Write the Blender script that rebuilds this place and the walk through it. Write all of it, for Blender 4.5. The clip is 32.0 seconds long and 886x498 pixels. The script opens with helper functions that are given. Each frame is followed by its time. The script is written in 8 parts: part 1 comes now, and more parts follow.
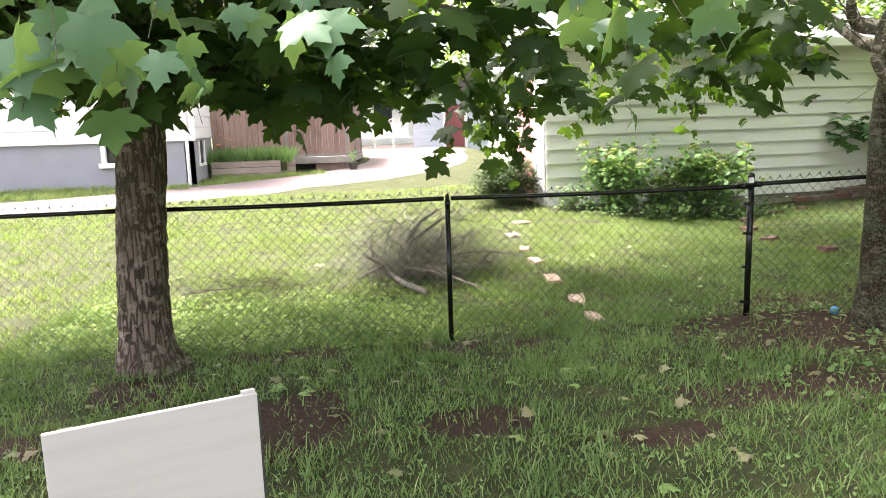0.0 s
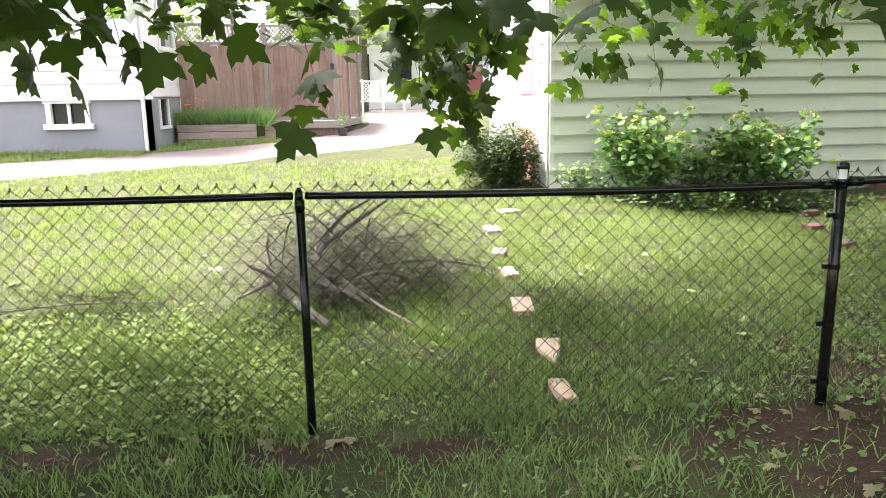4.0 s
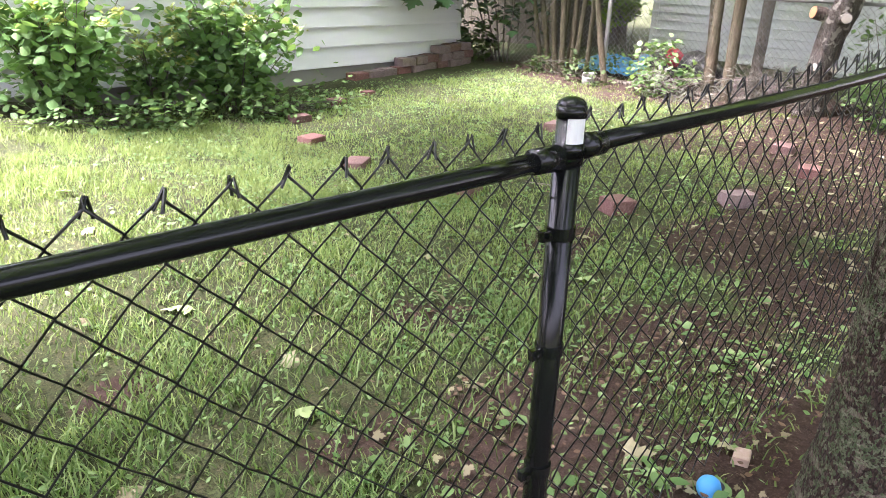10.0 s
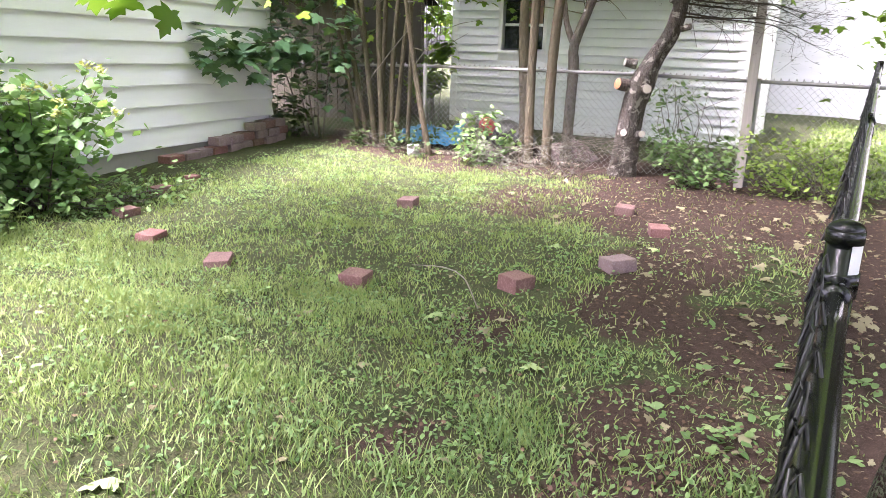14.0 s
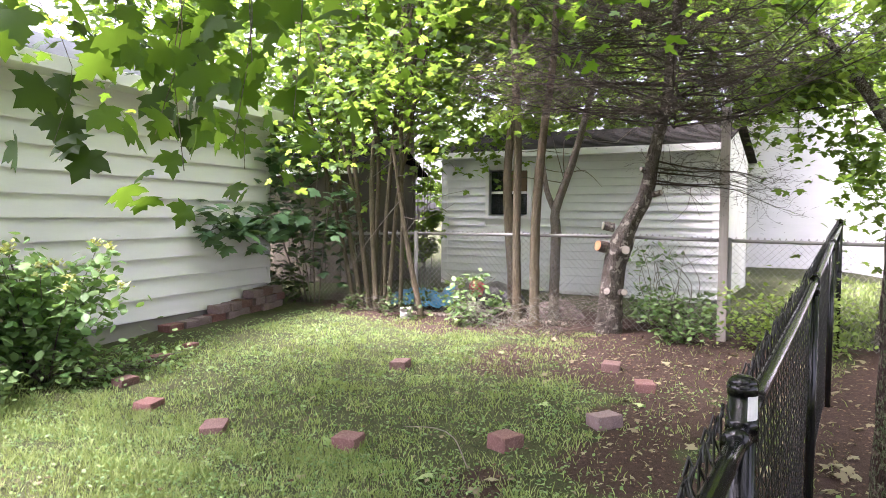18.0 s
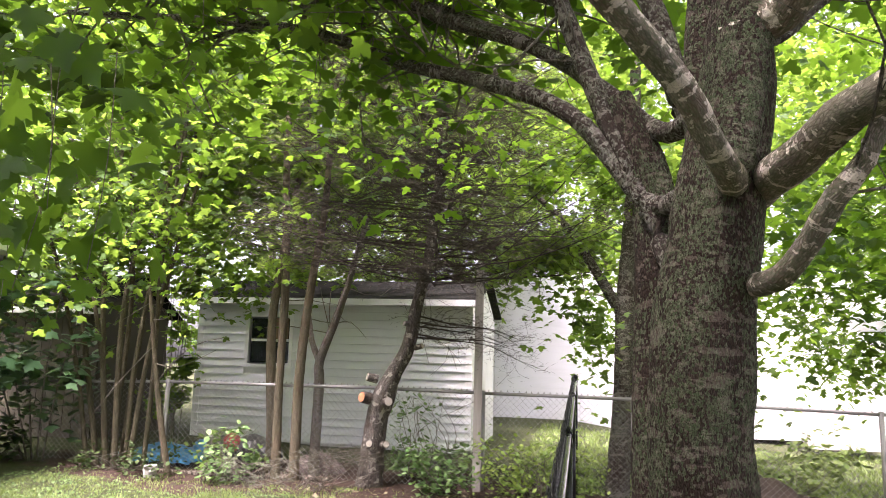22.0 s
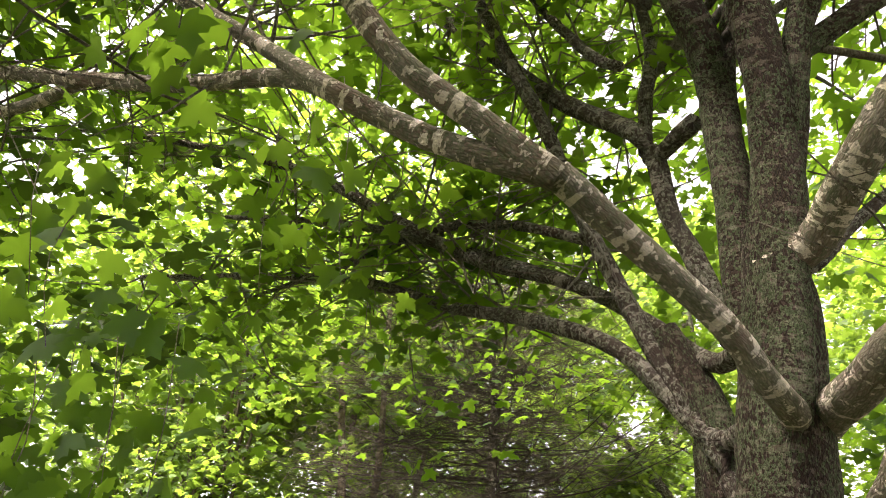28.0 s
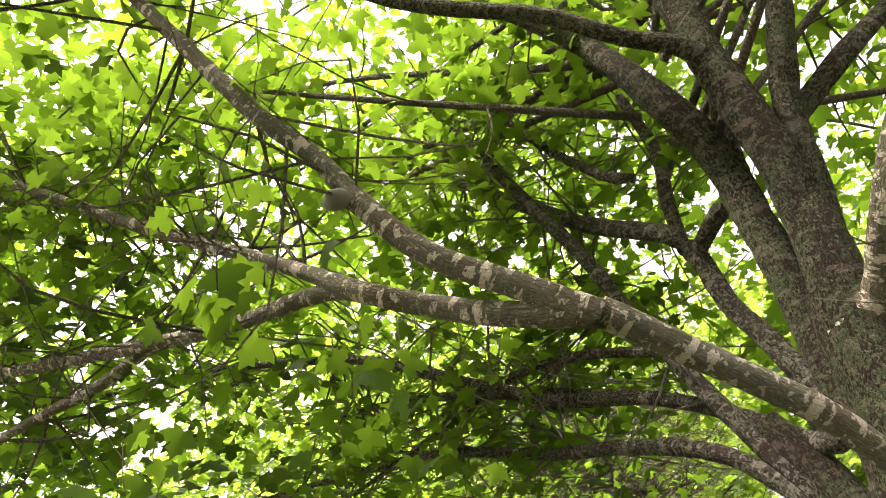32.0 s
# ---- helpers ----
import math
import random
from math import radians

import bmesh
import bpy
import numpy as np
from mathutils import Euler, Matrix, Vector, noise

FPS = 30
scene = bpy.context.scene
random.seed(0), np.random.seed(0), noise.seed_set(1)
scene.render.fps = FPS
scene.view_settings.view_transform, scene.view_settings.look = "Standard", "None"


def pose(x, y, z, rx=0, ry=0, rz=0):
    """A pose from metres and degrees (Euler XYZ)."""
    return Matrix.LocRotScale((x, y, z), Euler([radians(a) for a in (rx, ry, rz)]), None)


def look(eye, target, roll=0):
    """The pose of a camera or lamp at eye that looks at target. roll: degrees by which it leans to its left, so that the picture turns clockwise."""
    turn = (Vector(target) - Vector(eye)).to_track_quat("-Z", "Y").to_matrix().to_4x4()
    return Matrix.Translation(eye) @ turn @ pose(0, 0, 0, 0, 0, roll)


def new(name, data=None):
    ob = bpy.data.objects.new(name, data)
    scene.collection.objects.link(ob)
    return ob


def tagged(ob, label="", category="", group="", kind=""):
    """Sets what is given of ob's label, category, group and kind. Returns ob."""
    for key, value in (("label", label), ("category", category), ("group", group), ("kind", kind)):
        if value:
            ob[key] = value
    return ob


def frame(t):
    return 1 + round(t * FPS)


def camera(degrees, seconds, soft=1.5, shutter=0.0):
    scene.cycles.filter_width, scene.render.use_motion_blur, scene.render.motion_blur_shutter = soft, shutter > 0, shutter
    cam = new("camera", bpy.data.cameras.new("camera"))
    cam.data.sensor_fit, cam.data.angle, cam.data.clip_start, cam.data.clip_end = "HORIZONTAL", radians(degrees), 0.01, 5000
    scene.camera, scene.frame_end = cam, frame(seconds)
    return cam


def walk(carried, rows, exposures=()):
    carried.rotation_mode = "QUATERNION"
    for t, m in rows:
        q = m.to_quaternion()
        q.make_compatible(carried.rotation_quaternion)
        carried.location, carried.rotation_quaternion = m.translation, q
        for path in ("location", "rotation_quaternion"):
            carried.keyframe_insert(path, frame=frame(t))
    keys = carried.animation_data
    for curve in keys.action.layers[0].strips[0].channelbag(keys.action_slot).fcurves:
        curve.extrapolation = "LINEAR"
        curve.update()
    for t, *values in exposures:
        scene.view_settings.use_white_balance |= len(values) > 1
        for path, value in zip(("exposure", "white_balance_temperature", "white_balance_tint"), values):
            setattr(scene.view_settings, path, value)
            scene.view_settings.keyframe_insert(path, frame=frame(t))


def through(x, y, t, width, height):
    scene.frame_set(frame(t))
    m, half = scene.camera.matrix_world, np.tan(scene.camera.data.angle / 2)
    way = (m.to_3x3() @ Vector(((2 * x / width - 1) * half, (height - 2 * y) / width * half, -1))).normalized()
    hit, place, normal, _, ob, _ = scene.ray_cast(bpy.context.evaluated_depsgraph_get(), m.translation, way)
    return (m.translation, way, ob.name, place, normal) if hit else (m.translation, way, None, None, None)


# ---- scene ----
cam = camera(62.5, 32.0, soft=0.65)

# time, eye, target, roll
PATH = [
    (0, (-0.483, -5.252, 1.571), (-0.318, -3.286, 1.243), -1.8),
    (0.5, (-0.288, -4.897, 1.52), (-0.156, -2.927, 1.201), -1.5),
    (1, (-0.134, -4.561, 1.478), (-0.025, -2.59, 1.156), -1.5),
    (1.5, (-0.071, -4.346, 1.483), (0.037, -2.379, 1.143), -1.3),
    (2, (0.105, -4.021, 1.476), (0.195, -2.057, 1.111), -1.7),
    (2.5, (0.199, -3.73, 1.476), (0.269, -1.769, 1.09), -1.8),
    (4.5, (0.653, -2.811, 1.457), (0.715, -0.858, 1.033), -0.6),
    (5, (0.799, -2.6, 1.438), (0.909, -0.652, 0.999), -0.6),
    (5.5, (0.894, -2.434, 1.429), (1.074, -0.495, 0.973), -0.7),
    (6, (0.929, -2.2, 1.404), (1.192, -0.276, 0.927), -0.7),
    (6.5, (1.013, -2.013, 1.395), (1.366, -0.109, 0.895), -0.8),
    (7, (1.171, -1.821, 1.384), (1.632, 0.053, 0.86), -0.5),
    (7.5, (1.252, -1.656, 1.376), (1.841, 0.17, 0.811), -0.2),
    (8, (1.276, -1.45, 1.361), (2.014, 0.302, 0.741), 0.4),
    (8.5, (1.3, -1.28, 1.359), (2.188, 0.381, 0.686), 1.1),
    (9, (1.36, -1.087, 1.34), (2.393, 0.471, 0.628), 1.8),
    (9.5, (1.39, -0.905, 1.337), (2.546, 0.561, 0.618), 1.8),
    (10, (1.328, -0.723, 1.34), (2.618, 0.635, 0.638), 2.2),
    (10.5, (1.285, -0.57, 1.348), (2.676, 0.7, 0.676), 2.0),
    (11, (1.329, -0.391, 1.357), (2.816, 0.786, 0.722), 1.9),
    (11.5, (1.341, -0.273, 1.372), (2.892, 0.829, 0.755), 1.8),
    (12, (1.312, -0.122, 1.363), (2.91, 0.914, 0.754), 1.9),
    (12.5, (1.26, -0.019, 1.362), (2.894, 0.965, 0.76), 2.1),
    (13, (1.243, -0.011, 1.36), (2.902, 0.941, 0.777), 2.3),
    (13.5, (1.185, 0.002, 1.366), (2.866, 0.937, 0.816), 2.1),
    (15.5, (1.127, 0.042, 1.368), (2.845, 0.982, 0.962), 0.9),
    (16, (1.136, 0.058, 1.392), (2.85, 1.028, 1.045), 0.5),
    (16.5, (1.138, 0.068, 1.395), (2.846, 1.07, 1.112), 0.3),
    (17, (1.093, 0.064, 1.403), (2.8, 1.086, 1.199), 0.3),
    (17.5, (1.04, -0.049, 1.424), (2.754, 0.973, 1.288), 0.3),
    (18, (0.971, -0.141, 1.425), (2.724, 0.818, 1.341), 0.5),
    (18.5, (0.928, -0.098, 1.417), (2.766, 0.69, 1.369), 0.7),
    (19, (0.879, -0.046, 1.418), (2.786, 0.555, 1.396), 1.1),
    (19.5, (0.867, -0.051, 1.418), (2.817, 0.397, 1.431), 1.5),
    (20, (0.855, -0.05, 1.426), (2.826, 0.284, 1.495), 1.8),
    (20.5, (0.847, -0.05, 1.437), (2.82, 0.249, 1.57), 1.9),
    (21, (0.842, -0.051, 1.447), (2.809, 0.253, 1.651), 1.8),
    (21.5, (0.835, -0.043, 1.454), (2.79, 0.278, 1.726), 1.7),
    (22, (0.837, -0.038, 1.459), (2.781, 0.299, 1.786), 1.6),
    (22.5, (0.837, -0.04, 1.463), (2.77, 0.311, 1.838), 1.5),
    (23, (0.834, -0.041, 1.467), (2.755, 0.321, 1.889), 1.3),
    (23.5, (0.838, -0.042, 1.474), (2.745, 0.33, 1.949), 1.0),
    (24, (0.829, -0.045, 1.48), (2.72, 0.337, 2.01), 0.7),
    (24.5, (0.825, -0.044, 1.489), (2.696, 0.345, 2.078), 0.5),
    (25, (0.817, -0.044, 1.494), (2.669, 0.353, 2.138), 0.3),
    (25.5, (0.811, -0.049, 1.498), (2.641, 0.356, 2.196), 0.1),
    (27.5, (0.817, -0.065, 1.517), (2.567, 0.374, 2.379), 0.0),
    (28, (0.801, -0.072, 1.525), (2.53, 0.376, 2.425), -0.4),
    (28.5, (0.791, -0.08, 1.528), (2.494, 0.374, 2.473), -1.0),
    (29, (0.778, -0.088, 1.533), (2.451, 0.371, 2.527), -2.0),
    (29.5, (0.773, -0.089, 1.54), (2.419, 0.375, 2.578), -3.0),
    (30, (0.782, -0.088, 1.543), (2.396, 0.381, 2.627), -4.5),
    (30.5, (0.779, -0.091, 1.549), (2.362, 0.385, 2.675), -6.4),
    (31, (0.765, -0.102, 1.555), (2.317, 0.386, 2.719), -8.7),
    (31.5, (0.752, -0.122, 1.566), (2.276, 0.372, 2.763), -11.7),
    (32, (0.738, -0.151, 1.573), (2.228, 0.353, 2.809), -15.0),
]
walk(cam, [(t, look(eye, target, roll)) for t, eye, target, roll in PATH], exposures=[(0.0, 2.95, 6600, 17), (5.0, 2.9, 6400, 16), (7.0, 2.85, 6200, 16), (8.0, 3.0, 6200, 22), (10.0, 3.5, 6000, 31), (13.0, 3.54, 6000, 34), (16.0, 3.42, 6000, 34), (18.0, 3.2, 6100, 34), (20.0, 3.0, 6200, 34), (22.0, 2.85, 6400, 31), (25.0, 2.9, 6800, 24), (28.0, 2.92, 7200, 21), (32.0, 2.95, 7300, 21)])

# ---- light: a bright hazy summer sky ----
SUN_AZ, SUN_EL = -60.0, 65.0          # degrees from +y towards +x, and above the horizon
world = bpy.data.worlds.new("sky")
scene.world = world
world.use_nodes = True
wt = world.node_tree
wt.nodes.clear()
w_out = wt.nodes.new("ShaderNodeOutputWorld")
w_bg = wt.nodes.new("ShaderNodeBackground")
w_sky = wt.nodes.new("ShaderNodeTexSky")
w_sky.sky_type = "NISHITA"
w_sky.sun_disc = False
w_sky.sun_elevation = radians(SUN_EL)
w_sky.sun_rotation = radians(SUN_AZ)
w_sky.air_density, w_sky.dust_density, w_sky.ozone_density = 1.0, 6.0, 0.6
w_bg.inputs["Strength"].default_value = 0.13
w_haze = wt.nodes.new("ShaderNodeHueSaturation")
w_haze.inputs["Saturation"].default_value = 0.35          # a milky, hazy sky
wt.links.new(w_sky.outputs[0], w_haze.inputs["Color"])
wt.links.new(w_haze.outputs[0], w_bg.inputs[0])
wt.links.new(w_bg.outputs[0], w_out.inputs[0])

sun_data = bpy.data.lights.new("sun", "SUN")
sun_data.energy, sun_data.angle, sun_data.color = 2.9, radians(16), (1.0, 0.96, 0.90)
sun = new("sun", sun_data)
az, el = radians(SUN_AZ), radians(SUN_EL)
sun_way = Vector((math.sin(az) * math.cos(el), math.cos(az) * math.cos(el), math.sin(el)))
sun.matrix_world = look(sun_way * 60, (0, 0, 0))

# ---- materials ----
class Net:
    """A small node-graph writer for one material."""
    def __init__(self, name):
        self.mat = bpy.data.materials.new(name)
        self.mat.use_nodes = True
        self.t = self.mat.node_tree
        self.t.nodes.clear()
        self.out = self.t.nodes.new("ShaderNodeOutputMaterial")
        self.b = self.t.nodes.new("ShaderNodeBsdfPrincipled")
        self.t.links.new(self.b.outputs[0], self.out.inputs[0])
        self.co = self.t.nodes.new("ShaderNodeTexCoord").outputs["Object"]

    def node(self, kind, **inputs):
        n = self.t.nodes.new(kind)
        for key, value in inputs.items():
            self.put(n.inputs[key.replace("_", " ")], value)
        return n

    def put(self, socket, value):
        if hasattr(value, "is_output"):
            self.t.links.new(value, socket)
        else:
            socket.default_value = value

    def scaled(self, sx, sy, sz, source=None):
        n = self.t.nodes.new("ShaderNodeMapping")
        self.put(n.inputs["Vector"], source or self.co)
        n.inputs["Scale"].default_value = (sx, sy, sz)
        return n.outputs[0]

    def noise(self, scale, detail=4.0, rough=0.55, vec=None):
        n = self.t.nodes.new("ShaderNodeTexNoise")
        self.put(n.inputs["Vector"], vec or self.co)
        n.inputs["Scale"].default_value, n.inputs["Detail"].default_value, n.inputs["Roughness"].default_value = scale, detail, rough
        return n.outputs["Fac"]

    def voronoi(self, scale, vec=None, feature="F1", out="Distance"):
        n = self.t.nodes.new("ShaderNodeTexVoronoi")
        n.feature = feature
        self.put(n.inputs["Vector"], vec or self.co)
        n.inputs["Scale"].default_value = scale
        return n.outputs[out]

    def ramp(self, fac, *stops):
        n = self.t.nodes.new("ShaderNodeValToRGB")
        self.put(n.inputs[0], fac)
        e = n.color_ramp.elements
        while len(e) < len(stops):
            e.new(0.5)
        for k, (pos, c) in enumerate(stops):
            e[k].position = pos
            e[k].color = (*c, 1) if not isinstance(c, (int, float)) else (c, c, c, 1)
        return n.outputs[0]

    def mix(self, fac, a, b, mode="MIX"):
        n = self.t.nodes.new("ShaderNodeMix")
        n.data_type, n.blend_type = "RGBA", mode
        self.put(n.inputs[0], fac)
        for s, v in ((n.inputs[6], a), (n.inputs[7], b)):
            self.put(s, v if hasattr(v, "is_output") else (*v, 1))
        return n.outputs[2]

    def math(self, op, a, b=0.0, clamp=False):
        n = self.t.nodes.new("ShaderNodeMath")
        n.operation, n.use_clamp = op, clamp
        self.put(n.inputs[0], a)
        self.put(n.inputs[1], b)
        return n.outputs[0]

    def rand(self):
        return self.t.nodes.new("ShaderNodeObjectInfo").outputs["Random"]

    def island(self):
        return self.t.nodes.new("ShaderNodeNewGeometry").outputs["Random Per Island"]

    def done(self, color, rough=0.8, bump=None, strength=0.3, dist=0.01, metal=0.0, spec=None):
        self.put(self.b.inputs["Base Color"], color if hasattr(color, "is_output") else (*color, 1))
        self.put(self.b.inputs["Roughness"], rough)
        self.b.inputs["Metallic"].default_value = metal
        if spec is not None:
            self.b.inputs["Specular IOR Level"].default_value = spec
        if bump is not None:
            n = self.node("ShaderNodeBump", Strength=strength, Distance=dist, Height=bump)
            self.t.links.new(n.outputs[0], self.b.inputs["Normal"])
        return self.mat


def mat_paint(name, base, dirty, rough=0.5, grain=(1, 1, 1), amount=0.6, low=0.45, high=0.8, relief=0.12):
    n = Net(name)
    big = n.noise(1.3, 5, vec=n.scaled(*grain))
    fine = n.noise(38, 3, vec=n.scaled(*grain))
    f = n.ramp(big, (low, 0.0), (high, amount))
    c = n.mix(f, base, dirty)
    c = n.mix(n.math("MULTIPLY", fine, 0.16), c, tuple(k * 0.6 for k in base))
    return n.done(c, rough, fine, relief, 0.004)


def mat_wood(name, a, b, rough=0.8, along="z"):
    n = Net(name)
    s = {"x": (1.2, 22, 22), "y": (22, 1.2, 22), "z": (22, 22, 1.2)}[along]
    g = n.noise(2.2, 6, 0.65, n.scaled(*s))
    blot = n.noise(2.5, 3)
    c = n.mix(n.ramp(g, (0.3, 0.0), (0.75, 1.0)), a, b)
    c = n.mix(n.ramp(blot, (0.4, 0.0), (0.75, 0.5)), c, tuple(k * 0.55 for k in a))
    c = n.mix(n.math("MULTIPLY", n.rand(), 0.35), c, tuple(min(1, k * 1.5) for k in b))
    return n.done(c, rough, g, 0.4, 0.004)


def mat_bark(name, dark, light, lichen, pale=None, pale_amount=0.0, scale=1.0, lichen_amount=0.5, furrow=0.25, pale_from=0.57):
    n = Net(name)
    ridge = n.noise(26 * scale, 7, 0.72, n.scaled(1.6, 1.6, 0.22))
    plate = n.noise(60 * scale, 5, 0.7, n.scaled(1.3, 1.3, 0.55))
    crack = n.voronoi(40 * scale, n.scaled(1.3, 1.3, 0.16), "DISTANCE_TO_EDGE")
    h = n.math("ADD", n.math("ADD", n.math("MULTIPLY", ridge, 0.7), n.math("MULTIPLY", plate, 0.3)), n.math("MULTIPLY", n.ramp(crack, (0.0, 0.0), (0.25, 1.0)), furrow))
    lo = 0.36 + furrow * 0.5
    c = n.mix(n.ramp(h, (lo, 0.0), (lo + 0.32, 1.0)), dark, light)
    tone = n.noise(2.2, 4, 0.6)
    c = n.mix(n.ramp(tone, (0.4, 0.0), (0.65, 0.6)), c, (dark[0] * 1.9, dark[1] * 1.5, dark[2] * 1.4))
    li = n.noise(4.2, 6, 0.72)
    speck = n.noise(120, 4, 0.75)
    lm = n.math("MULTIPLY", n.ramp(li, (0.38, 0.0), (0.52, 1.0)), n.ramp(speck, (0.46, 0.0), (0.54, 1.0)))
    c = n.mix(n.math("MULTIPLY", lm, lichen_amount), c, lichen)
    if pale:
        p = n.math("MULTIPLY", n.ramp(n.noise(13, 3, 0.6), (pale_from, 0.0), (pale_from + 0.035, 1.0)), n.ramp(speck, (0.3, 0.6), (0.5, 1.0)))
        c = n.mix(n.math("MULTIPLY", p, pale_amount), c, pale)
    return n.done(c, 0.92, n.math("ADD", h, n.math("MULTIPLY", lm, 0.25)), 1.0, 0.02, spec=0.2)


def mat_maple_bark(name, dark, light, lichen, moss, pale, flakes=0.6, bands=0.0, plates=1.0, relief=0.45):
    """Maple bark along the limb's own grain: small upright plates, crusts of lichen and moss, and pale rings where the skin has peeled."""
    n = Net(name)
    at = n.t.nodes.new("ShaderNodeAttribute")
    at.attribute_name = "grain"
    g = at.outputs["Vector"]
    plate = n.voronoi(95 * plates, n.scaled(1.0, 1.0, 0.30, g), "DISTANCE_TO_EDGE")
    rough = n.noise(55, 6, 0.72, n.scaled(1.0, 1.0, 0.35, g))
    furrow = n.noise(24, 6, 0.7, n.scaled(1.5, 1.5, 0.12, g))
    h = n.math("ADD", n.math("MULTIPLY", n.ramp(plate, (0.0, 0.0), (0.22, 1.0)), relief), n.math("ADD", n.math("MULTIPLY", rough, 0.45), n.math("MULTIPLY", furrow, 0.5)))
    c = n.mix(n.ramp(h, (0.10 + relief, 0.0), (0.60 + relief, 1.0)), dark, light)
    tone = n.noise(5.0, 5, 0.65, n.scaled(1, 1, 0.7, g))
    c = n.mix(n.ramp(tone, (0.46, 0.0), (0.62, 0.65)), c, (dark[0] * 1.5, dark[1] * 1.05, dark[2] * 0.95))
    # crusts of lichen: ragged cells in drifts
    drift = n.noise(6.5, 5, 0.7, n.scaled(1, 1, 0.6, g))
    cells = n.voronoi(150, n.scaled(1, 1, 0.62, g), "F1", "Color")
    sep = n.t.nodes.new("ShaderNodeSeparateColor")
    n.put(sep.inputs[0], cells)
    crust = n.math("MULTIPLY", n.ramp(n.math("ADD", drift, n.math("MULTIPLY", sep.outputs[0], 0.34)), (0.63, 0.0), (0.72, 1.0)), n.ramp(n.noise(210, 3, 0.7, g), (0.38, 0.0), (0.52, 1.0)))
    c = n.mix(n.math("MULTIPLY", crust, flakes), c, n.mix(sep.outputs[1], lichen, moss))
    skin = n.noise(15.0, 4, 0.6, n.scaled(0.6, 0.6, 1.7, g))
    ring = n.ramp(n.math("ADD", skin, n.math("MULTIPLY", n.noise(44, 3, 0.6, g), 0.12)), (0.64, 0.0), (0.67, 1.0))
    spot = n.ramp(n.noise(30, 3, 0.6, n.scaled(1, 1, 1.3, g)), (0.595, 0.0), (0.62, 1.0))
    fine = n.ramp(n.noise(160, 3, 0.7, g), (0.30, 0.35), (0.50, 1.0))
    mask = n.math("MULTIPLY", n.math("MAXIMUM", n.math("MULTIPLY", ring, bands), n.math("MULTIPLY", spot, bands * 0.9)), fine)
    c = n.mix(mask, c, pale)
    return n.done(c, 0.92, n.math("ADD", h, n.math("MULTIPLY", crust, 0.3)), 1.0, 0.012 + 0.018 * relief, spec=0.2)


def mat_leaf(name, top, under, glow, gloss=0.4, through=0.45, patch=None):
    """A leaf that lets light through: diffuse and gloss above, a translucent share behind."""
    n = Net(name)
    r = n.island()
    veins = n.noise(60, 2)
    c = n.mix(n.math("FRACT", n.math("MULTIPLY", r, 7.31)), top, under)
    c = n.mix(n.math("MULTIPLY", veins, 0.3), c, tuple(k * 0.6 for k in top))
    if patch:
        c = n.mix(n.ramp(n.noise(1.7, 4, 0.6), (0.42, 0.0), (0.62, 0.75)), c, patch)
    n.done(c, gloss, spec=0.22)
    tr = n.node("ShaderNodeBsdfTranslucent", Color=n.mix(r, glow, tuple(k * 0.7 for k in glow)))
    m = n.node("ShaderNodeMixShader")
    n.put(m.inputs[0], n.ramp(r, (0.0, through * 0.3), (1.0, min(0.9, through * 1.4))))
    n.t.links.new(n.b.outputs[0], m.inputs[1])
    n.t.links.new(tr.outputs[0], m.inputs[2])
    n.t.links.new(m.outputs[0], n.out.inputs[0])
    return n.mat


def mat_ground():
    """Lawn soil: dark thatch under the grass, red-brown bare patches, needle litter beneath the trees."""
    n = Net("lawn_soil")
    at = n.t.nodes.new("ShaderNodeAttribute")
    at.attribute_name = "bare"
    bare = at.outputs["Fac"]
    n1, n2, n3 = n.noise(3.2, 6, 0.65), n.noise(24, 5, 0.7), n.noise(140, 3, 0.7)
    grass = n.mix(n.ramp(n1, (0.3, 0.0), (0.7, 1.0)), (0.030, 0.042, 0.015), (0.078, 0.092, 0.036))
    grass = n.mix(n.ramp(n2, (0.45, 0.0), (0.68, 0.7)), grass, (0.10, 0.082, 0.046))
    grass = n.mix(n.ramp(n3, (0.47, 0.0), (0.58, 0.8)), grass, (0.016, 0.018, 0.009))
    soil = n.mix(n.ramp(n2, (0.3, 0.0), (0.7, 1.0)), (0.022, 0.013, 0.010), (0.062, 0.038, 0.030))
    soil = n.mix(n.ramp(n3, (0.5, 0.0), (0.68, 0.7)), soil, (0.115, 0.078, 0.058))
    edge = n.math("ADD", n.math("ADD", n.math("MULTIPLY", bare, 0.8), 0.2), n.math("MULTIPLY", n.math("SUBTRACT", n.math("ADD", n.math("MULTIPLY", n1, 0.5), n.math("MULTIPLY", n2, 0.5)), 0.5), 1.5))
    c = n.mix(n.ramp(edge, (0.4, 0.0), (0.6, 1.0)), grass, soil)
    return n.done(c, 0.95, n.math("ADD", n2, n3), 0.6, 0.02, spec=0.15)


M_GROUND = mat_ground()
M_SIDING = mat_paint("white_siding", (0.77, 0.745, 0.78), (0.52, 0.52, 0.50), 0.45, (0.7, 0.7, 5), 0.35)
M_SIDING_OLD = mat_paint("weathered_white_siding", (0.72, 0.73, 0.74), (0.48, 0.48, 0.45), 0.55, (0.8, 0.8, 4), 0.35)
M_TRIM = mat_paint("white_trim", (0.78, 0.78, 0.77), (0.55, 0.54, 0.50), 0.5)
M_FOUNDATION = mat_paint("grey_foundation_paint", (0.30, 0.30, 0.34), (0.22, 0.22, 0.24), 0.8)
M_CONCRETE = mat_paint("old_concrete", (0.28, 0.26, 0.24), (0.16, 0.145, 0.13), 0.9)
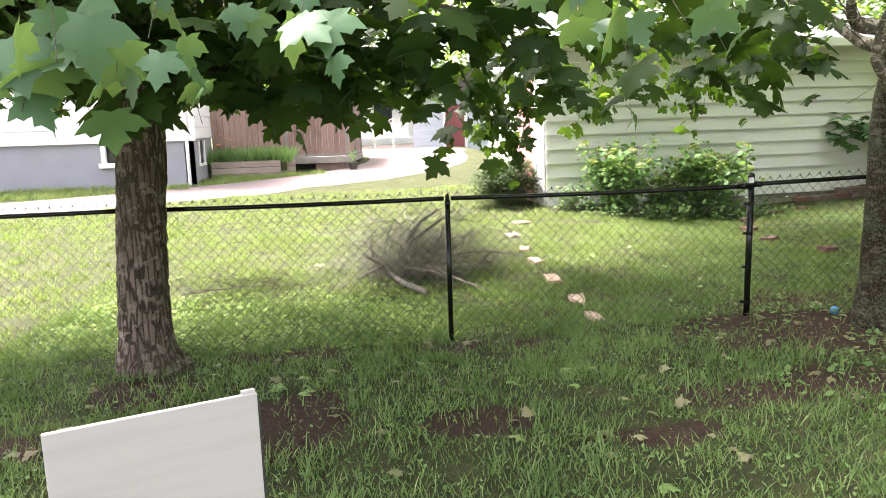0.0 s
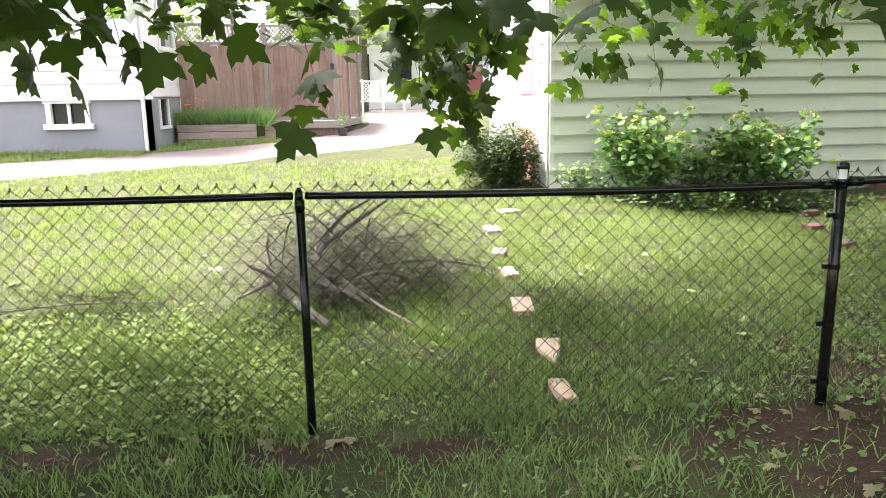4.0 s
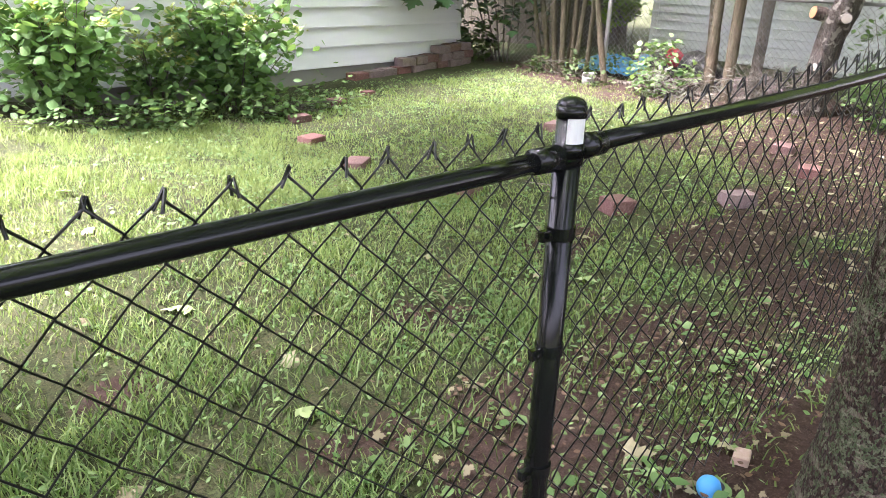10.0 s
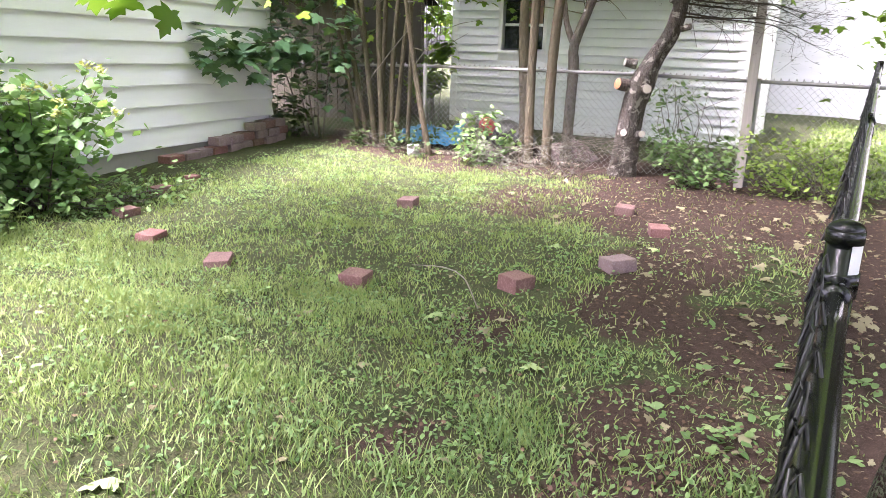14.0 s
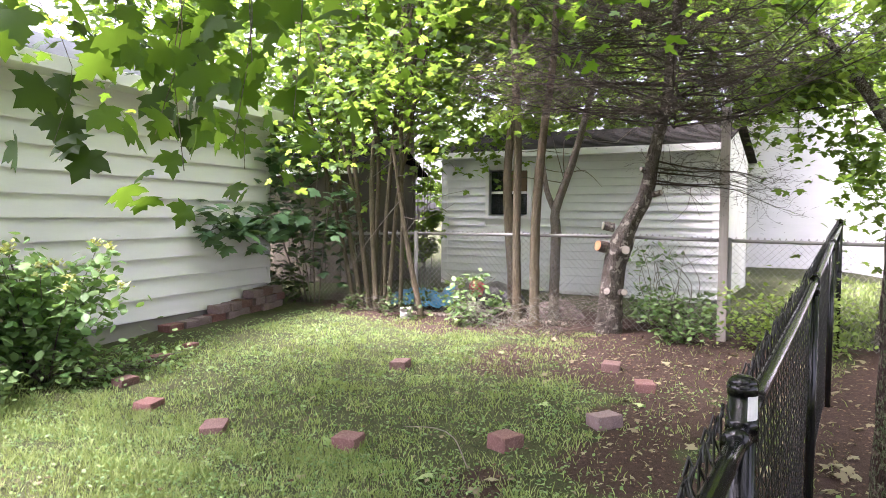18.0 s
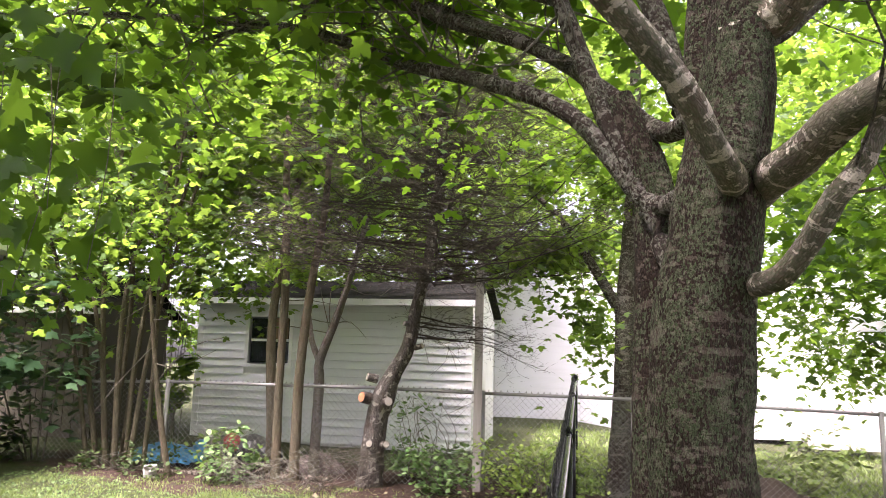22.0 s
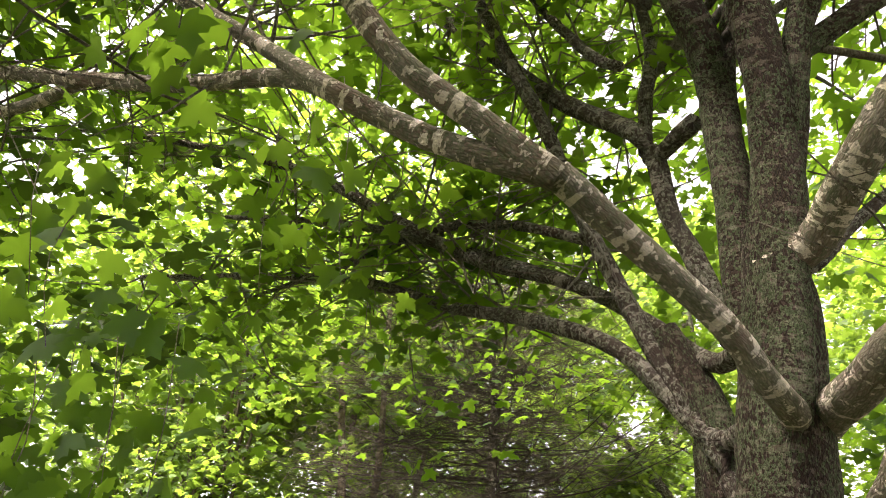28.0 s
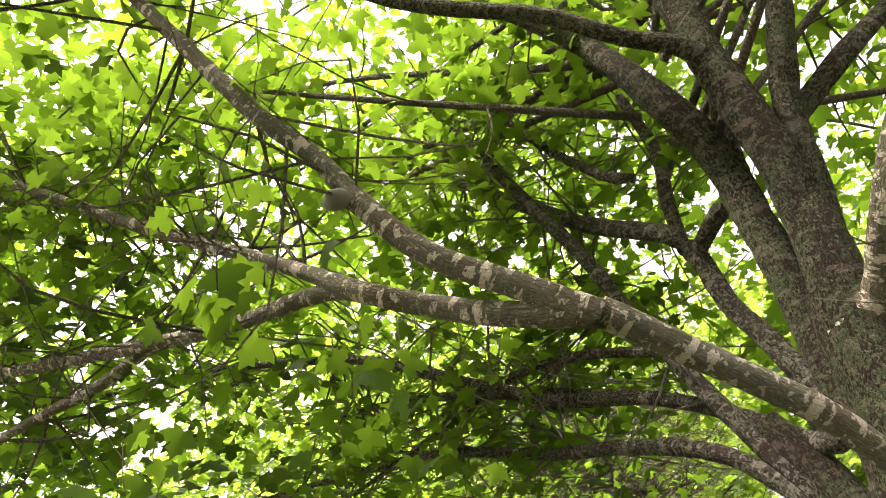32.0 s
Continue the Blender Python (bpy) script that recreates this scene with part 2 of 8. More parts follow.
# tan paint with the trees' deep shade put into its base colour
M_TAN = mat_paint("shaded_tan_paint", (0.062, 0.052, 0.034), (0.03, 0.03, 0.018), 0.75, (6, 6, 0.5))
M_RED = mat_paint("red_door_paint", (0.20, 0.045, 0.05), (0.15, 0.04, 0.045), 0.5)
M_BLUESHED = mat_paint("pale_blue_siding", (0.45, 0.50, 0.56), (0.35, 0.38, 0.42), 0.6, (0.7, 0.7, 5))
M_WOOD_FENCE = mat_wood("weathered_cedar", (0.17, 0.10, 0.085), (0.30, 0.20, 0.17))
M_WOOD_GREY = mat_wood("silvered_timber", (0.16, 0.14, 0.125), (0.31, 0.28, 0.255))
M_PLANTER = mat_wood("planter_timber", (0.22, 0.16, 0.14), (0.36, 0.29, 0.26), along="x")
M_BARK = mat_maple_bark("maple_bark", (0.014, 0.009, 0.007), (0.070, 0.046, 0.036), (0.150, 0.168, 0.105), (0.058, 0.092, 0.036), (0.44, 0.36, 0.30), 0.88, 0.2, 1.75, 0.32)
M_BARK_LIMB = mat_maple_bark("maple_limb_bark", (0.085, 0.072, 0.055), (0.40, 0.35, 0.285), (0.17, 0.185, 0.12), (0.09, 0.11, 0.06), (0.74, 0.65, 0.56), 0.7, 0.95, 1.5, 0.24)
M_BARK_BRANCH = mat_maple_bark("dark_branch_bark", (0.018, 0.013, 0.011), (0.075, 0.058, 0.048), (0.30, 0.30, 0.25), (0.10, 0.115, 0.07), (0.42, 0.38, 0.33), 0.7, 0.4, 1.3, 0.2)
M_BARK_OLD = mat_bark("furrowed_bark", (0.05, 0.036, 0.03), (0.26, 0.20, 0.17), (0.24, 0.25, 0.18), (0.40, 0.35, 0.29), 0.55, 0.6, 0.3, 0.6)
M_BARK_TWIG = mat_bark("twig_bark", (0.06, 0.05, 0.04), (0.20, 0.17, 0.14), (0.3, 0.3, 0.25), None, 0, 1.5, 0.5)
M_BARK_PALE = mat_bark("sapling_bark", (0.05, 0.04, 0.026), (0.17, 0.135, 0.09), (0.17, 0.18, 0.12), None, 0, 1.2, 0.3, 0.1)
M_BARK_DEAD = mat_bark("bleached_branch", (0.11, 0.10, 0.085), (0.40, 0.365, 0.32), (0.3, 0.3, 0.25), None, 0, 1.2, 0.2, 0.1)
M_BARK_PINE = mat_bark("pine_bark", (0.022, 0.016, 0.013), (0.11, 0.085, 0.07), (0.30, 0.29, 0.25), (0.46, 0.42, 0.36), 0.6, 1.0, 0.4)
M_BARK_CLUMP = mat_bark("dark_stem_bark", (0.038, 0.031, 0.020), (0.16, 0.13, 0.085), (0.15, 0.16, 0.10), None, 0, 1.2, 0.4, 0.1)
M_PINE_TWIG = mat_bark("dead_pine_twig", (0.020, 0.015, 0.012), (0.075, 0.058, 0.046), (0.1, 0.1, 0.08), None, 0, 1.5, 0.2)
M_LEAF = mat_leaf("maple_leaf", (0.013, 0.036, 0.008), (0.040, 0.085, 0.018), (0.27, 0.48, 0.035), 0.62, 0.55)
# the maple leaf again, darkened to stand for the crown's shade
M_LEAF_SHADE = mat_leaf("maple_leaf_shaded", (0.016, 0.036, 0.010), (0.040, 0.075, 0.020), (0.14, 0.26, 0.02), 0.55, 0.28)
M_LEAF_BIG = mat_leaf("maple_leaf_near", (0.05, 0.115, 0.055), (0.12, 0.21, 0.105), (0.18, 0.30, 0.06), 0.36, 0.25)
M_LEAF_FAR = mat_leaf("tree_leaf_far", (0.035, 0.075, 0.016), (0.085, 0.145, 0.032), (0.32, 0.50, 0.06), 0.55, 0.58)
M_LEAF_SHRUB = mat_leaf("hydrangea_leaf", (0.12, 0.24, 0.085), (0.26, 0.39, 0.16), (0.30, 0.50, 0.10), 0.45, 0.4)
M_LEAF_DARK = mat_leaf("yew_needle", (0.03, 0.058, 0.016), (0.095, 0.135, 0.045), (0.08, 0.13, 0.025), 0.6, 0.15)
M_NEEDLE = mat_leaf("dry_pine_needle", (0.026, 0.024, 0.014), (0.058, 0.050, 0.030), (0.07, 0.055, 0.03), 0.7, 0.15)
M_DRY = mat_leaf("dry_grey_needle", (0.085, 0.09, 0.064), (0.165, 0.165, 0.125), (0.2, 0.19, 0.12), 0.7, 0.15)
# one grass in two copies: darker to stand for shade, paler for sunlight
M_GRASS = mat_leaf("shaded_grass_blade", (0.075, 0.145, 0.038), (0.30, 0.39, 0.155), (0.22, 0.35, 0.07), 0.5, 0.3, (0.10, 0.16, 0.06))
M_GRASS_LIT = mat_leaf("sunlit_grass_blade", (0.13, 0.225, 0.055), (0.40, 0.46, 0.19), (0.36, 0.48, 0.10), 0.5, 0.3, (0.16, 0.20, 0.07))
M_WEED = mat_leaf("weed_leaf", (0.07, 0.15, 0.045), (0.21, 0.31, 0.12), (0.24, 0.36, 0.08), 0.5, 0.3)
M_IVY = mat_leaf("ground_ivy_leaf", (0.10, 0.18, 0.038), (0.27, 0.35, 0.085), (0.36, 0.5, 0.08), 0.5, 0.35)
M_LITTER = mat_leaf("fallen_leaf", (0.17, 0.14, 0.085), (0.30, 0.28, 0.17), (0.3, 0.3, 0.1), 0.6, 0.15)
M_BLACK = mat_paint("black_coated_steel", (0.006, 0.007, 0.007), (0.015, 0.015, 0.014), 0.16, amount=0.8, relief=0.03)
M_BLACK.node_tree.nodes["Principled BSDF"].inputs["Specular IOR Level"].default_value = 0.32
M_WIRE = mat_paint("black_coated_wire", (0.008, 0.008, 0.008), (0.02, 0.018, 0.016), 0.35)
M_GALV = mat_paint("dull_galvanised_steel", (0.27, 0.26, 0.25), (0.12, 0.10, 0.09), 0.55)
M_STICKER = mat_paint("white_sticker", (0.8, 0.8, 0.8), (0.6, 0.6, 0.6), 0.4)
M_SHINGLE = mat_paint("asphalt_shingle", (0.02, 0.019, 0.018), (0.05, 0.045, 0.04), 0.95, (3, 3, 3))
M_SHINGLE.node_tree.nodes["Principled BSDF"].inputs["Specular IOR Level"].default_value = 0.05
M_SHINGLE_GREY = mat_paint("grey_shingle", (0.32, 0.33, 0.36), (0.22, 0.22, 0.24), 0.9, (3, 3, 3))
M_BLUE_TARP = mat_paint("blue_tarp", (0.03, 0.20, 0.42), (0.05, 0.12, 0.22), 0.4)
M_TOY_RED = mat_paint("red_plastic", (0.45, 0.03, 0.05), (0.25, 0.03, 0.04), 0.4)
M_DARK = mat_paint("dark_plastic", (0.02, 0.02, 0.022), (0.05, 0.05, 0.05), 0.5)
M_BALL = mat_paint("blue_rubber", (0.05, 0.28, 0.58), (0.04, 0.18, 0.40), 0.45)
M_TABLE = mat_paint("white_woodgrain_laminate", (0.46, 0.43, 0.435), (0.38, 0.355, 0.36), 0.4, (1, 1, 16), 0.8)
M_POT = mat_paint("dark_glazed_pot", (0.04, 0.035, 0.035), (0.08, 0.07, 0.06), 0.4)


def mat_brick(name, a, b, spots):
    n = Net(name)
    big, fine = n.noise(9, 5, 0.65), n.noise(90, 4, 0.7)
    c = n.mix(n.rand(), a, b)
    c = n.mix(n.ramp(big, (0.45, 0.0), (0.72, 0.8)), c, tuple(k * 0.55 for k in a))
    c = n.mix(n.ramp(fine, (0.5, 0.0), (0.75, 0.7)), c, spots)
    return n.done(c, 0.9, n.math("ADD", big, fine), 0.7, 0.006)


M_BRICK = mat_brick("red_concrete_block", (0.17, 0.072, 0.062), (0.12, 0.070, 0.062), (0.34, 0.23, 0.20))
M_BRICK_GREY = mat_brick("purplish_block", (0.17, 0.12, 0.12), (0.20, 0.135, 0.13), (0.34, 0.28, 0.27))
M_STONE = mat_brick("pale_paver", (0.42, 0.31, 0.245), (0.39, 0.27, 0.215), (0.53, 0.42, 0.355))


def mat_drive():
    n = Net("driveway_gravel")
    a, b, c3 = n.noise(0.6, 5, 0.6), n.noise(30, 4, 0.7), n.voronoi(60)
    c = n.mix(n.ramp(a, (0.35, 0.0), (0.7, 1.0)), (0.175, 0.135, 0.128), (0.125, 0.10, 0.094))
    c = n.mix(n.ramp(b, (0.4, 0.0), (0.7, 0.6)), c, (0.26, 0.205, 0.195))
    return n.done(c, 0.95, n.math("ADD", b, c3), 0.5, 0.02)


M_DRIVE = mat_drive()


def mat_glass():
    n = Net("window_glass")
    n.b.inputs["Transmission Weight"].default_value = 0.0
    return n.done((0.02, 0.024, 0.03), n.ramp(n.noise(3), (0.3, 0.03), (0.7, 0.09)), spec=0.9)


M_GLASS = mat_glass()

# ---- building helpers ----
def smooth(e0, e1, v):
    k = min(1.0, max(0.0, (v - e0) / (e1 - e0)))
    return k * k * (3 - 2 * k)


def ground_z(x, y):
    """Height of the ground: level round the black fence, rising gently towards the drive and the back fence."""
    z = 0.032 * max(0.0, min(x, 2.3)) * (1 - 0.7 * smooth(2.3, 4.2, x))
    z += 0.060 * max(0.0, min(y, 16.0) - 1.2) * (1 - 0.85 * smooth(2.0, 4.5, x)) + 0.05 * smooth(3.6, 5.6, y) * smooth(2.5, 4.5, x)
    z += 0.028 * max(0.0, min(x, 11.0) - 4.0) * smooth(-3.5, 0.5, y) - 0.02 * max(0.0, min(x, 16.0) - 4.0) * smooth(0.5, -3.5, y)
    return z


def finish(ob, material, parent=None, label="", shade=False):
    if material is not None:
        ob.data.materials.append(material)
    if parent is not None:
        ob.parent = parent
    if label:
        ob["label"] = label
    if shade:
        ob.data.polygons.foreach_set("use_smooth", [True] * len(ob.data.polygons))
    return ob


def part(name, bm, material, parent=None, label="", shade=False):
    """One mesh object out of a bmesh, under a thing or a part."""
    me = bpy.data.meshes.new(name)
    bm.to_mesh(me)
    bm.free()
    return finish(new(name, me), material, parent, label, shade)


def raw(name, verts, faces, material, parent=None, label="", shade=False):
    """One mesh object out of arrays of corners and faces."""
    me = bpy.data.meshes.new(name)
    verts = np.asarray(verts, dtype=np.float32)
    faces = np.asarray(faces, dtype=np.int32)
    me.vertices.add(len(verts))
    me.vertices.foreach_set("co", verts.ravel())
    nf, k = faces.shape
    me.loops.add(nf * k)
    me.loops.foreach_set("vertex_index", faces.ravel())
    me.polygons.add(nf)
    me.polygons.foreach_set("loop_start", np.arange(nf, dtype=np.int32) * k)
    me.update(calc_edges=True)
    return finish(new(name, me), material, parent, label, shade)


def base(name, x, y, z, label, category, group="", rz=0.0):
    ob = new(name)
    ob.matrix_world = pose(x, y, z, 0, 0, rz)
    ob.empty_display_size = 0.1
    return tagged(ob, label, category, group)


def add_box(bm, c, s, rz=0.0, bevel=0.0, m=None):
    mat = (m or Matrix.Identity(4)) @ Matrix.Translation(c) @ Matrix.Rotation(radians(rz), 4, "Z") @ Matrix.Diagonal((*s, 1))
    got = bmesh.ops.create_cube(bm, size=1.0, matrix=mat)
    if bevel:
        edges = {e for v in got["verts"] for e in v.link_edges}
        bmesh.ops.bevel(bm, geom=list(edges), offset=bevel, segments=2, affect="EDGES", profile=0.7)
    return bm


def box(c, s, rz=0.0, bevel=0.0):
    return add_box(bmesh.new(), c, s, rz, bevel)


def add_cyl(bm, p, q, r1, r2=None, sides=12, cap=True):
    p, q = Vector(p), Vector(q)
    d = q - p
    m = Matrix.Translation((p + q) / 2) @ d.to_track_quat("Z", "Y").to_matrix().to_4x4()
    bmesh.ops.create_cone(bm, cap_ends=cap, segments=sides, radius1=r1, radius2=r1 if r2 is None else r2, depth=d.length, matrix=m)
    return bm


def cyl(p, q, r1, r2=None, sides=12):
    return add_cyl(bmesh.new(), p, q, r1, r2, sides)


def curve_points(ctrl, step=0.08):
    """A smooth line through control points (x, y, z, radius)."""
    c = np.array(ctrl, dtype=float)
    c = np.vstack([2 * c[0] - c[1], c, 2 * c[-1] - c[-2]])
    out = []
    for k in range(1, len(c) - 2):
        n = max(2, int(np.linalg.norm(c[k + 1, :3] - c[k, :3]) / step))
        for j in range(n):
            t = j / n
            a, b, d, e = c[k - 1], c[k], c[k + 1], c[k + 2]
            out.append(0.5 * ((2 * b) + (d - a) * t + (2 * a - 5 * b + 4 * d - e) * t * t + (3 * b - a - 3 * d + e) * t ** 3))
    out.append(c[-2])
    out = np.array(out)
    out[:, 3] = np.maximum(out[:, 3], 0.0015)
    return out


def tube_arrays(pts, sides=10, rough=0.06, seed=0):
    """Rings round a line of (x, y, z, radius), uneven like bark, closed at the end."""
    rng = np.random.RandomState(seed)
    p, r = pts[:, :3], pts[:, 3]
    n = len(p)
    d = np.gradient(p, axis=0)
    d /= np.linalg.norm(d, axis=1)[:, None] + 1e-9
    ref = np.where(np.abs(d[:, 2:3]) > 0.9, np.array([[1.0, 0, 0]]), np.array([[0, 0, 1.0]]))
    ref = np.repeat(ref[:1], n, axis=0) if abs(d[0, 2]) > 0.9 else ref
    u = np.cross(d, ref)
    u /= np.linalg.norm(u, axis=1)[:, None] + 1e-9
    v = np.cross(d, u)
    a = np.linspace(0, 2 * np.pi, sides, endpoint=False)
    wob = 1 + rough * (rng.rand(n, sides) - 0.5) * 2
    wob *= 1 + rough * np.sin(a * 3 + rng.rand() * 6)[None, :]
    ring = p[:, None, :] + (r[:, None] * wob)[:, :, None] * (np.cos(a)[None, :, None] * u[:, None, :] + np.sin(a)[None, :, None] * v[:, None, :])
    verts = ring.reshape(-1, 3)
    i = np.arange(n - 1)[:, None] * sides
    j = np.arange(sides)[None, :]
    k = (j + 1) % sides
    faces = np.stack([i + j, i + k, i + sides + k, i + sides + j], -1).reshape(-1, 4)
    tip = len(verts)
    verts = np.vstack([verts, p[-1:] + d[-1:] * r[-1], p[:1]])
    last = (n - 1) * sides
    caps = [[last + q, last + (q + 1) % sides, tip, tip] for q in range(sides)]
    caps = [[c[0], c[1], c[2], c[2]] for c in caps]
    return verts, faces, [(c[0], c[1], c[2]) for c in caps]


def tubes(name, lines, material, parent=None, label="", sides=8, rough=0.06, step=0.08, seed=0):
    """Several tapered limbs in one mesh."""
    vs, fs, gs, off = [], [], [], 0
    turn = np.linspace(0, 2 * np.pi, sides, endpoint=False)
    for q, ctrl in enumerate(lines):
        pts = curve_points(ctrl, step)
        a, b = pts[0].copy(), pts[-1].copy()
        a[:3] -= (pts[1, :3] - pts[0, :3]) * 0.02
        b[:3] += (pts[-1, :3] - pts[-2, :3]) * 0.02
        a[3] = b[3] = 0.0004
        line = np.vstack([a, pts, b])
        v, f, _ = tube_arrays(line, sides, rough, seed + q)
        far_ = np.concatenate([[0], np.cumsum(np.linalg.norm(np.diff(line[:, :3], axis=0), axis=1))]) + q * 3.7 + seed * 0.37
        g = np.stack([np.outer(pts[:, 3].mean() + 0 * far_, np.cos(turn)), np.outer(pts[:, 3].mean() + 0 * far_, np.sin(turn)), np.repeat(far_[:, None], sides, 1)], -1).reshape(-1, 3)
        gs.append(np.vstack([g, g[-1:], g[:1]]))
        vs.append(v)
        fs.append(f + off)
        off += len(v)
    ob = raw(name, np.vstack(vs), np.vstack(fs), material, parent, label, shade=True)
    if sides >= 8:
        layer = ob.data.attributes.new("grain", "FLOAT_VECTOR", "POINT")   # round and along the limb
        layer.data.foreach_set("vector", np.vstack(gs).astype(np.float32).ravel())
    return ob


# outline of one maple leaf, stem at the origin, tip along +y, about 1 long
_half = [(0.0, 0.02), (0.13, -0.07), (0.40, -0.13), (0.33, 0.03), (0.52, 0.10), (0.74, 0.36), (0.52, 0.37), (0.44, 0.50), (0.22, 0.47), (0.33, 0.72), (0.17, 0.76), (0.0, 1.04)]
MAPLE = np.array(_half + [(-x, y) for x, y in _half[-2:0:-1]])
_h2 = [(0.0, 0.0), (0.38, -0.10), (0.30, 0.08), (0.70, 0.34), (0.24, 0.45), (0.28, 0.71), (0.0, 1.02)]
MAPLE_LOW = np.array(_h2 + [(-x, y) for x, y in _h2[-2:0:-1]])
OVAL = np.array([(0, 0), (0.22, 0.2), (0.32, 0.45), (0.2, 0.75), (0, 1.0), (-0.2, 0.75), (-0.32, 0.45), (-0.22, 0.2)])
NEEDLE = np.array([(-0.02, 0), (0.02, 0), (0.0, 1.0)])


def leaf_cloud(name, places, size, material, parent=None, label="", shape=MAPLE_LOW, droop=0.6, spread=0.35, cup=0.12, seed=1, kind="", ways=None):
    """Many flat leaves as islands of one mesh: fans of triangles round each leaf's heart."""
    rng = np.random.RandomState(seed)
    places = np.asarray(places, dtype=float)
    n, k = len(places), len(shape)
    yaw = rng.rand(n) * 2 * np.pi
    tip = np.stack([np.cos(yaw), np.sin(yaw), -droop + (rng.rand(n) - 0.5) * 1.1], 1)
    if ways is not None:
        tip = np.asarray(ways, dtype=float) + (rng.rand(n, 3) - 0.5) * 0.3
    tip /= np.linalg.norm(tip, axis=1)[:, None]
    up = np.stack([(rng.rand(n) - 0.5) * 1.3, (rng.rand(n) - 0.5) * 1.3, np.ones(n)], 1)
    side = np.cross(tip, up)
    side /= np.linalg.norm(side, axis=1)[:, None] + 1e-9
    nor = np.cross(side, tip)
    s = size * (1 + spread * (rng.rand(n) * 2 - 1))
    outline = np.vstack([[(0.0, 0.36)], shape])
    lift = -cup * (np.abs(outline[:, 0]) * 1.2 + (outline[:, 1] - 0.36) ** 2)
    v = places[:, None, :] + s[:, None, None] * (outline[None, :, 0, None] * side[:, None, :] + outline[None, :, 1, None] * tip[:, None, :] + lift[None, :, None] * nor[:, None, :])
    tri = np.array([(0, 1 + q, 1 + (q + 1) % k) for q in range(k)])
    f = (np.arange(n)[:, None, None] * (k + 1) + tri[None]).reshape(-1, 3)
    ob = raw(name, v.reshape(-1, 3), f, material, parent, label)
    if kind:
        ob["kind"] = kind
    return ob


def blob_points(rng, n, c, r):
    d = rng.normal(size=(n, 3))
    d /= np.linalg.norm(d, axis=1)[:, None]
    return np.array(c) + d * np.array(r) * (rng.rand(n, 1) ** 0.45)


def clumps(rng, n, lo, hi, count, size):
    """Leaf places in irregular clumps inside a box, with gaps between the clumps."""
    lo, hi = np.array(lo), np.array(hi)
    c = lo + rng.rand(count, 3) * (hi - lo)
    pick = rng.randint(0, count, n)
    return c[pick] + rng.normal(size=(n, 3)) * size * (0.6 + 0.8 * rng.rand(count)[pick][:, None])

# ---- the ground: one sheet out to the horizon ----
def axis_steps(lo, hi, fine, far):
    core = np.arange(lo, hi + fine / 2, fine)
    out, step = [], fine
    while (out[-1] if out else 0) < far:
        step *= 1.22
        out.append((out[-1] if out else 0) + step)
    out = np.array(out)
    return np.concatenate([lo - out[::-1], core, hi + out])


# bare patches: centre, half widths, how bare
BARE = (
    (-1.02, -1.40, 0.32, 0.55, 1.0), (0.0, -1.55, 0.36, 0.22, 0.9), (0.9, -1.92, 0.36, 0.14, 0.7), (1.5, -1.5, 0.45, 0.26, 0.7), (2.1, -1.45, 0.5, 0.3, 0.65),
    (2.4, -0.25, 0.75, 0.36, 1.0), (3.15, -0.5, 1.5, 0.7, 1.0), (0.6, -0.25, 0.3, 0.13, 0.9), (-0.05, -0.18, 0.28, 0.13, 0.9), (-2.0, -0.75, 0.42, 0.3, 0.7),
    (-1.3, -0.2, 0.6, 0.14, 0.7), (-2.3, -1.5, 0.4, 0.3, 0.6), (2.4, 0.72, 0.28, 0.18, 0.6), (2.75, 0.29, 0.6, 0.3, 0.8), (3.1, 0.55, 0.5, 0.26, 0.7), (1.98, 1.41, 0.16, 0.12, 0.6),
    (3.8, 0.56, 0.5, 0.3, 0.8), (3.16, 1.25, 0.25, 0.2, 0.55), (4.33, 1.5, 0.35, 0.2, 0.6), (5.1, 0.95, 0.6, 0.35, 0.9), (3.75, 0.36, 0.5, 0.3, 0.7), (4.7, 0.25, 0.8, 0.4, 0.85),
    (8.2, 1.0, 2.0, 1.5, 1.0), (6.6, -0.8, 3.2, 1.2, 1.0), (6.4, -2.6, 4.2, 2.2, 1.0), (9.3, 4.0, 1.3, 2.8, 0.9), (5.9, 0.9, 0.8, 0.5, 0.7), (7.4, 2.5, 1.0, 0.5, 0.6))


def bare_amount(x, y):
    """How far the soil shows: under the maples, along the fence foot and in the litter by the back fence."""
    v = 0.0
    edge = 0.30 * noise.noise(Vector((x * 2.3, y * 2.3, 7.0))) + 0.22 * noise.noise(Vector((x * 7.0, y * 7.0, 2.0)))
    for cx, cy, rx, ry, a in BARE:
        if abs(x - cx) > rx * 1.7 or abs(y - cy) > ry * 1.7:
            continue
        d = math.hypot((x - cx) / rx, (y - cy) / ry) + edge
        v = max(v, a * (1 - smooth(0.6, 1.15, d)))
    return v


gx, gy = axis_steps(-4.0, 11.0, 0.09, 600), axis_steps(-5.0, 7.5, 0.09, 600)
verts, bare = [], []
for yy in gy:
    for xx in gx:
        near = smooth(40, 14, math.hypot(xx - 2, yy))
        n = noise.noise(Vector((xx * 1.3, yy * 1.3, 0))) * 0.018 + noise.noise(Vector((xx * 6, yy * 6, 3))) * 0.008
        verts.append((xx, yy, ground_z(xx, yy) + n * near))
        bare.append(bare_amount(xx, yy) if near > 0.3 else 0.0)
nx = len(gx)
faces = [(j * nx + i, j * nx + i + 1, (j + 1) * nx + i + 1, (j + 1) * nx + i) for j in range(len(gy) - 1) for i in range(nx - 1)]
ground = raw("ground", verts, faces, M_GROUND, shade=True)
layer = ground.data.attributes.new("bare", "FLOAT", "POINT")
layer.data.foreach_set("value", bare)
